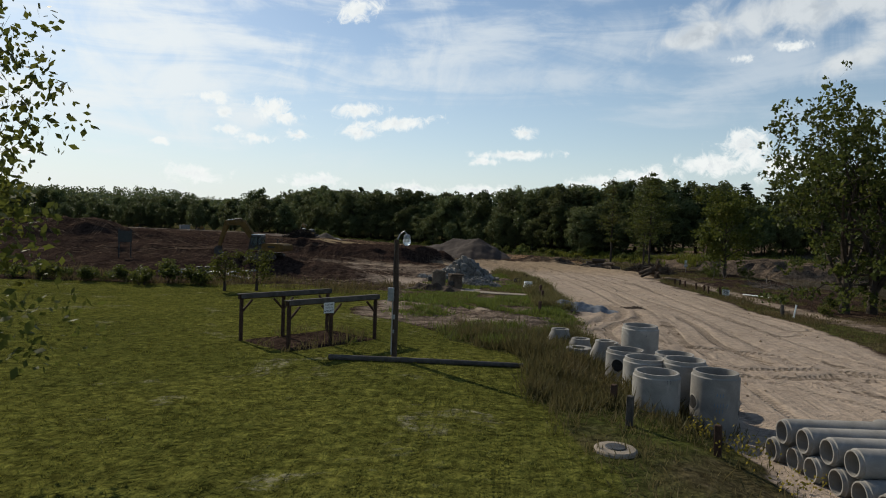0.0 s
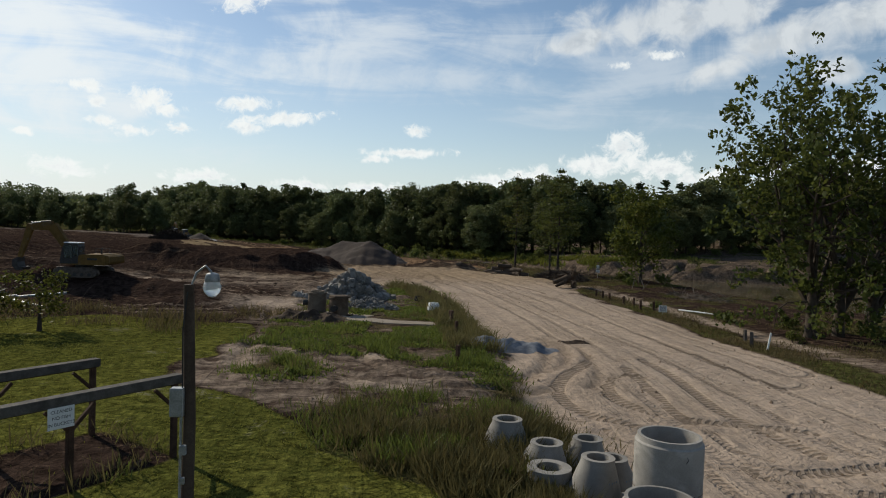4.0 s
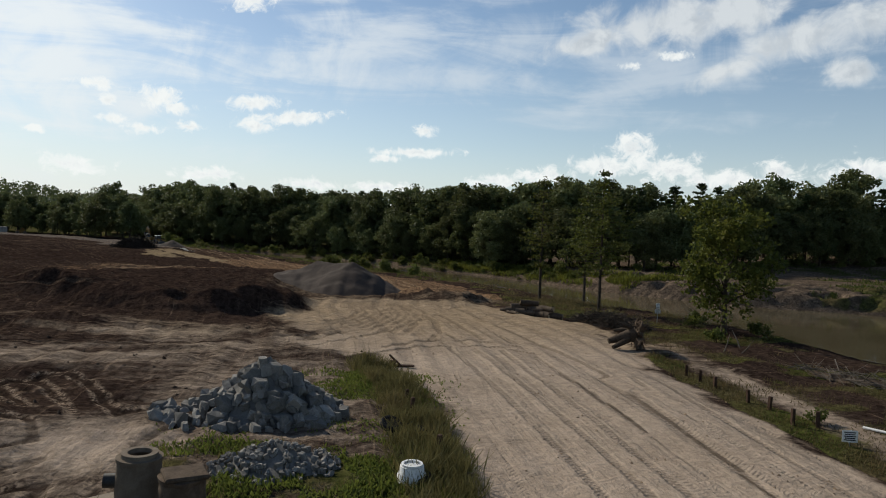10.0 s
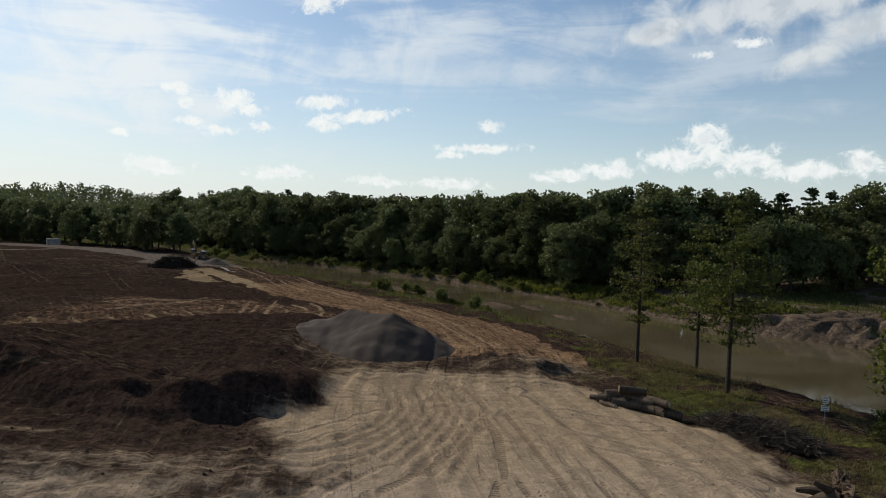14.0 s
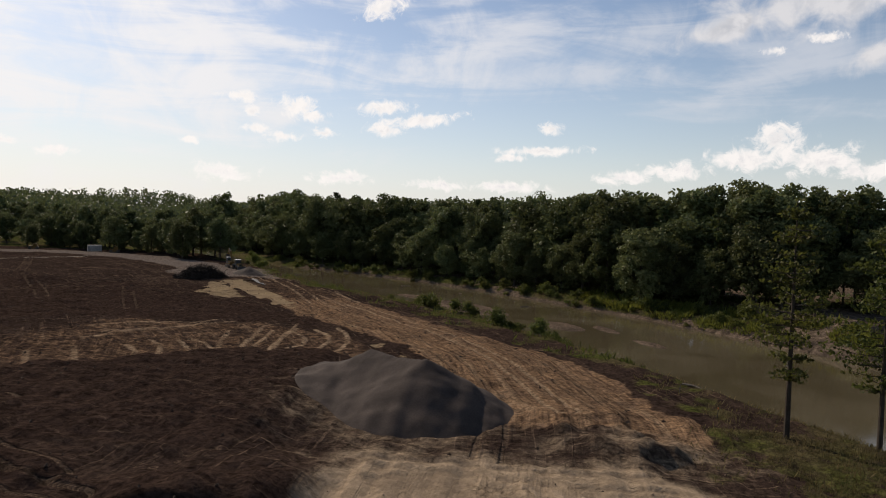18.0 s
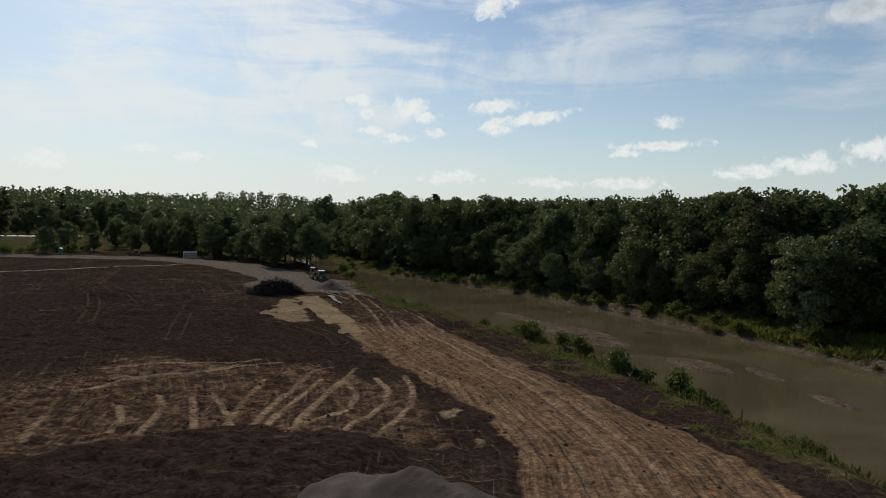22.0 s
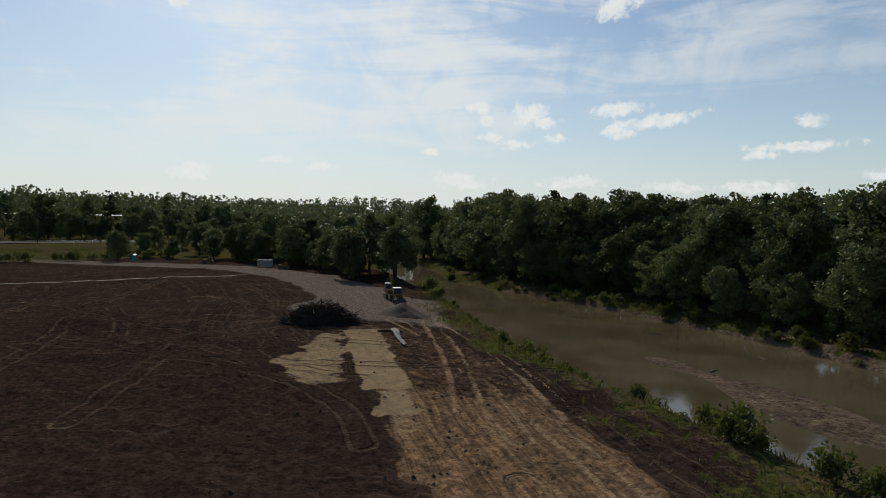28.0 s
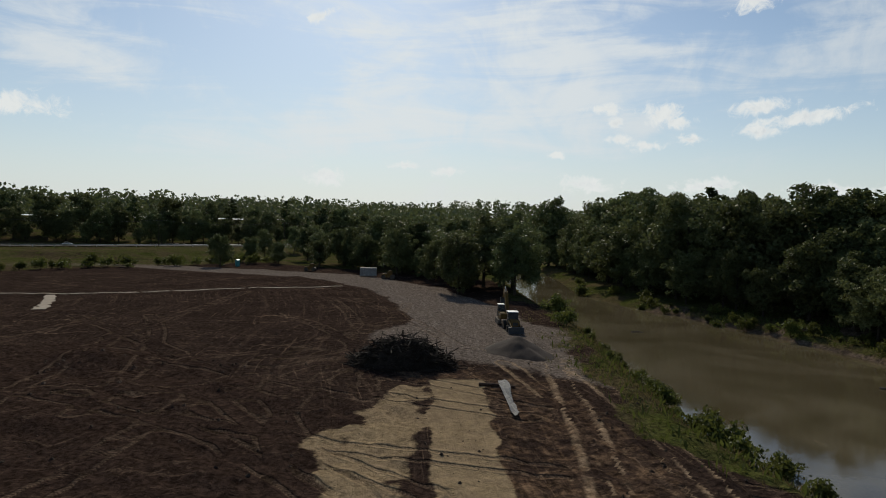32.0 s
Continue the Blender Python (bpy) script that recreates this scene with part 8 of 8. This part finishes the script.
# ---- the far end of the site ----
sheet = Shape()
r6 = np.random.default_rng(88)
for i in range(9):
    for j in range(4):
        f = i / 8
        x, y = -49.6 + 6.0 * f + (j - 1.5) * 0.2 * (1 - 0.75 * f) * (1 + 0.5 * math.sin(9 * f)), 251.4 - 8.0 * f + (j - 1.5) * 0.22
        sheet.v.append((x, y, height(x, y) + 0.08 + 0.22 * abs(r6.normal())))
sheet.f = [(i * 4 + j, i * 4 + j + 1, (i + 1) * 4 + j + 1, (i + 1) * 4 + j) for i in range(8) for j in range(3)]
single("plastic_sheet", sheet, M_PLASTIC, "crumpled dirty white plastic sheeting in a trench", "sheet")
single("drain_pipe", Shape().tube([(0, 0, 0.15), (2, 0.1, 0.2), (3.4, 0.0, 0.15)], [0.16] * 3, 10), M_TIMBER, "short dark pipe lying at the end of the pad", "pipe", pose(-51, 249.4, height(-51, 249.4), 0, 0, 20), "", "", True)
ct = thing("site_container", "small white metal site container at the field's edge", "container", pose(-143, 335.5, height(-143, 335.5), 0, 0, 40))
part("body", Shape().box((0, 0, 1.35), (4.6, 2.2, 2.3), 0, 0.03), M_PLASTIC, ct)
for i in range(8):
    part("rib", Shape().box((-1.9 + 0.54 * i, -1.11, 1.35), (0.1, 0.04, 2.3), 0, 0.01), M_PLASTIC, ct)
part("door", Shape().box((2.31, 0, 1.35), (0.04, 1.9, 2.0), 0, 0.01), M_GALV, ct)
for x, y in ((-169, 338), (-134, 333.5)):
    w = thing("earth_roller", "small dark site machine at the field's edge", "machine", pose(x, y, height(x, y), 0, 0, 30), "machines at the field's edge")
    part("body", Shape().prism([(-1.6, 0.5), (-1.6, 1.4), (-0.2, 1.5), (0.1, 2.3), (1.0, 2.3), (1.2, 1.2), (1.6, 1.1), (1.6, 0.5)], -0.8, 0.8), M_YELLOW, w)
    part("drum", Shape().tube([(1.2, -0.85, 0.6), (1.2, 0.85, 0.6)], [0.6, 0.6], 18), M_TRACK, w)
    part("drum", Shape().tube([(-1.2, -0.85, 0.6), (-1.2, 0.85, 0.6)], [0.6, 0.6], 18), M_TRACK, w)
pt = thing("portable_toilet", "teal plastic portable toilet by the highway bank", "toilet", pose(-199, 334, height(-199, 334)))
part("cabin", Shape().box((0, 0, 1.05), (1.1, 1.1, 2.1), 0, 0.04), M_TEAL, pt)
part("roof", Shape().prism([(-0.6, 2.1), (0, 2.35), (0.6, 2.1)], -0.6, 0.6), M_WHITE, pt)
part("door", Shape().box((0, -0.56, 1.0), (0.75, 0.02, 1.8), 0, 0.005), M_TEAL, pt)

# pale lime lines and a puddled drain across the dug field
def ribbon(name, pts, w, mat, label, category, lift=0.07):
    P = along(np.array(pts, float), max(8, int(np.hypot(*np.diff(np.array(pts, float), axis=0).T).sum() / 2)))
    sh = Shape()
    for i in range(len(P)):
        d = P[min(i + 1, len(P) - 1)] - P[max(i - 1, 0)]
        d = d / np.linalg.norm(d)
        ww = w * (0.7 + 0.6 * ((i * 0.37) % 1))
        for s in (-1, 1):
            q = P[i] + np.array((-d[1], d[0])) * s * ww / 2
            sh.v.append((q[0], q[1], height(*P[i]) + lift))
    sh.f = [(2 * i, 2 * i + 1, 2 * i + 3, 2 * i + 2) for i in range(len(P) - 1)]
    return single(name, sh, mat, label, category, None, "", "structure")


ribbon("drain_water", [(-175, 240), (-158, 250), (-144, 265), (-138, 287), (-124, 306)], 1.1, M_SLAB, "pale lined drain across the dug field", "drain")
ribbon("drain_water", [(-150, 255), (-141, 251), (-130, 244.5)], 2.0, M_SLAB, "pale lined drain across the dug field", "drain")

# ---- the highway in the west ----
HW = [(-398, 150), (-372, 240), (-342, 318), (-316, 375), (-289, 430), (-262, 490)]
ribbon("road", HW, 9.0, M_ASPHALT, "two-lane asphalt highway on a low bank", "road", 0.35)
hw = along(np.array(HW, float), 90)
gr = thing("guardrail", "long galvanised guardrail along the highway", "guardrail", pose(0, 0, 0))
rail = Shape()
pts_ = [(p[0] + 5.2, p[1] - 2.0, height(p[0] + 5.2, p[1] - 2.0) + 1.1) for p in hw]
rail.tube(pts_, [0.13] * len(pts_), 6)
part("rail", rail, M_GALV, gr)
for p in pts_[::2]:
    part("post", Shape().box((p[0], p[1], p[2] - 0.6), (0.18, 0.18, 1.3), 0, 0.02), M_GALV, gr)


def car(x, y, turn, mat, label):
    t = thing("car", label, "car", pose(x, y, height(x, y) + 0.38, 0, 0, turn), "cars on the highway")
    part("body", Shape().prism([(-2.2, 0.35), (-2.2, 0.85), (-1.5, 0.95), (-1.0, 1.45), (0.5, 1.45), (1.1, 0.95), (2.1, 0.8), (2.2, 0.4)], -0.88, 0.88), mat, t)
    part("windows", Shape().prism([(-1.3, 0.98), (-0.95, 1.38), (0.45, 1.38), (0.95, 0.98)], -0.895, 0.895), M_GLASS, t)
    for wx in (-1.35, 1.35):
        for s in (-1, 1):
            part("wheel", Shape().tube([(wx, s * 0.78, 0.32), (wx, s * 0.92, 0.32)], [0.32, 0.32], 16), M_RUBBER, t)


car(-332, 342, 65, M_CAR, "silver car on the highway")
car(-304, 400, 64, M_BLACKMET, "dark car on the highway")
tops = []
for i, (x, y) in enumerate(((-360, 255), (-336, 310), (-308, 372), (-282, 425), (-250, 470))):
    t = thing("utility_pole", "timber utility pole with a crossarm by the highway", "utility pole", pose(x, y, height(x, y)), "utility poles by the highway")
    part("shaft", Shape().tube([(0, 0, -0.5), (0, 0, 6), (0, 0, 13)], [0.2, 0.17, 0.13], 10), M_POLE, t)
    part("crossarm", Shape().box((0, 0, 12.3), (2.6, 0.14, 0.16), 30, 0.02), M_POLE, t)
    for s in (-1, 0, 1):
        part("insulator", Shape().tube([(s * 1.0, s * 0.6, 12.38), (s * 1.0, s * 0.6, 12.6)], [0.06, 0.04], 8), M_WHITE, t)
    tops.append((x, y, height(x, y) + 12.6))
for a, b in zip(tops[:-1], tops[1:]):
    for s in (-1, 0, 1):
        pts_ = [((a[0] + (b[0] - a[0]) * f) + s, (a[1] + (b[1] - a[1]) * f) + s * 0.6, a[2] + (b[2] - a[2]) * f - 1.6 * 4 * f * (1 - f)) for f in (0, 0.25, 0.5, 0.75, 1)]
        single("power_line", Shape().tube(pts_, [0.03] * 5, 4), M_BLACKMET, "thin black power line beside the highway", "cable", None, "power lines")

# stakes on the bank, driftwood in the river, goldenrod by the pipes
for x, y, s in ((26.5, 158, 1), (25.5, 166, 0)):
    k_ = thing("survey_stake", "thin wooden survey stake with orange tape on the bank", "stake", pose(x, y, height(x, y), 3, 4, 0), "survey stakes")
    part("lath", Shape().box((0, 0, 0.45), (0.06, 0.03, 1.1), 0, 0.004), M_GREYWOOD, k_)
    if s:
        part("tape", Shape().box((0, 0, 0.9), (0.07, 0.04, 0.16), 0, 0.004), M_ORANGE, k_, "orange tape")
for x, y, L, a in ((14, 258, 3, 30), (-9, 268, 2.4, 70), (-20, 296, 3.0, 10), (32, 172.5, 2.4, -60), (27.5, 169, 2.2, -45), (-60, 318, 2.5, 40), (-3, 281, 2, 120)):
    single("driftwood", Shape().tube([(-L / 2, 0, 0), (0, 0.1, 0.08), (L / 2, -0.05, 0.02)], [0.1, 0.09, 0.04], 8), M_TWIG, "pale driftwood stranded in the shallow river", "driftwood", pose(x, y, max(height(x, y), WATER) + 0.06, 0, 2, a), "driftwood", "", True)
rg = np.random.default_rng(99)
cs_, ax2, ay2 = [], [], []
for x, y, n_, R in ((10.2, 32.2, 130, 0.8), (9.5, 33.6, 70, 0.5), (11.0, 30.6, 80, 0.7)):
    c_ = np.stack([x + rg.normal(size=n_) * R * 0.5, y + rg.normal(size=n_) * R * 0.5, 0.35 + 0.5 * rg.random(n_)], 1)
    c_[:, 2] += height(x, y)
    cs_.append(c_)
    a_ = rand_unit(rg, n_)
    ax2.append(a_ * 0.035)
    ay2.append(np.cross(a_, rand_unit(rg, n_)) * 0.07)
single("goldenrod", quads("goldenrod", np.concatenate(cs_), np.concatenate(ax2), np.concatenate(ay2), M_GOLD), None, "yellow flowering goldenrod beside the concrete pipes", "flowers", None, "", "stuff")
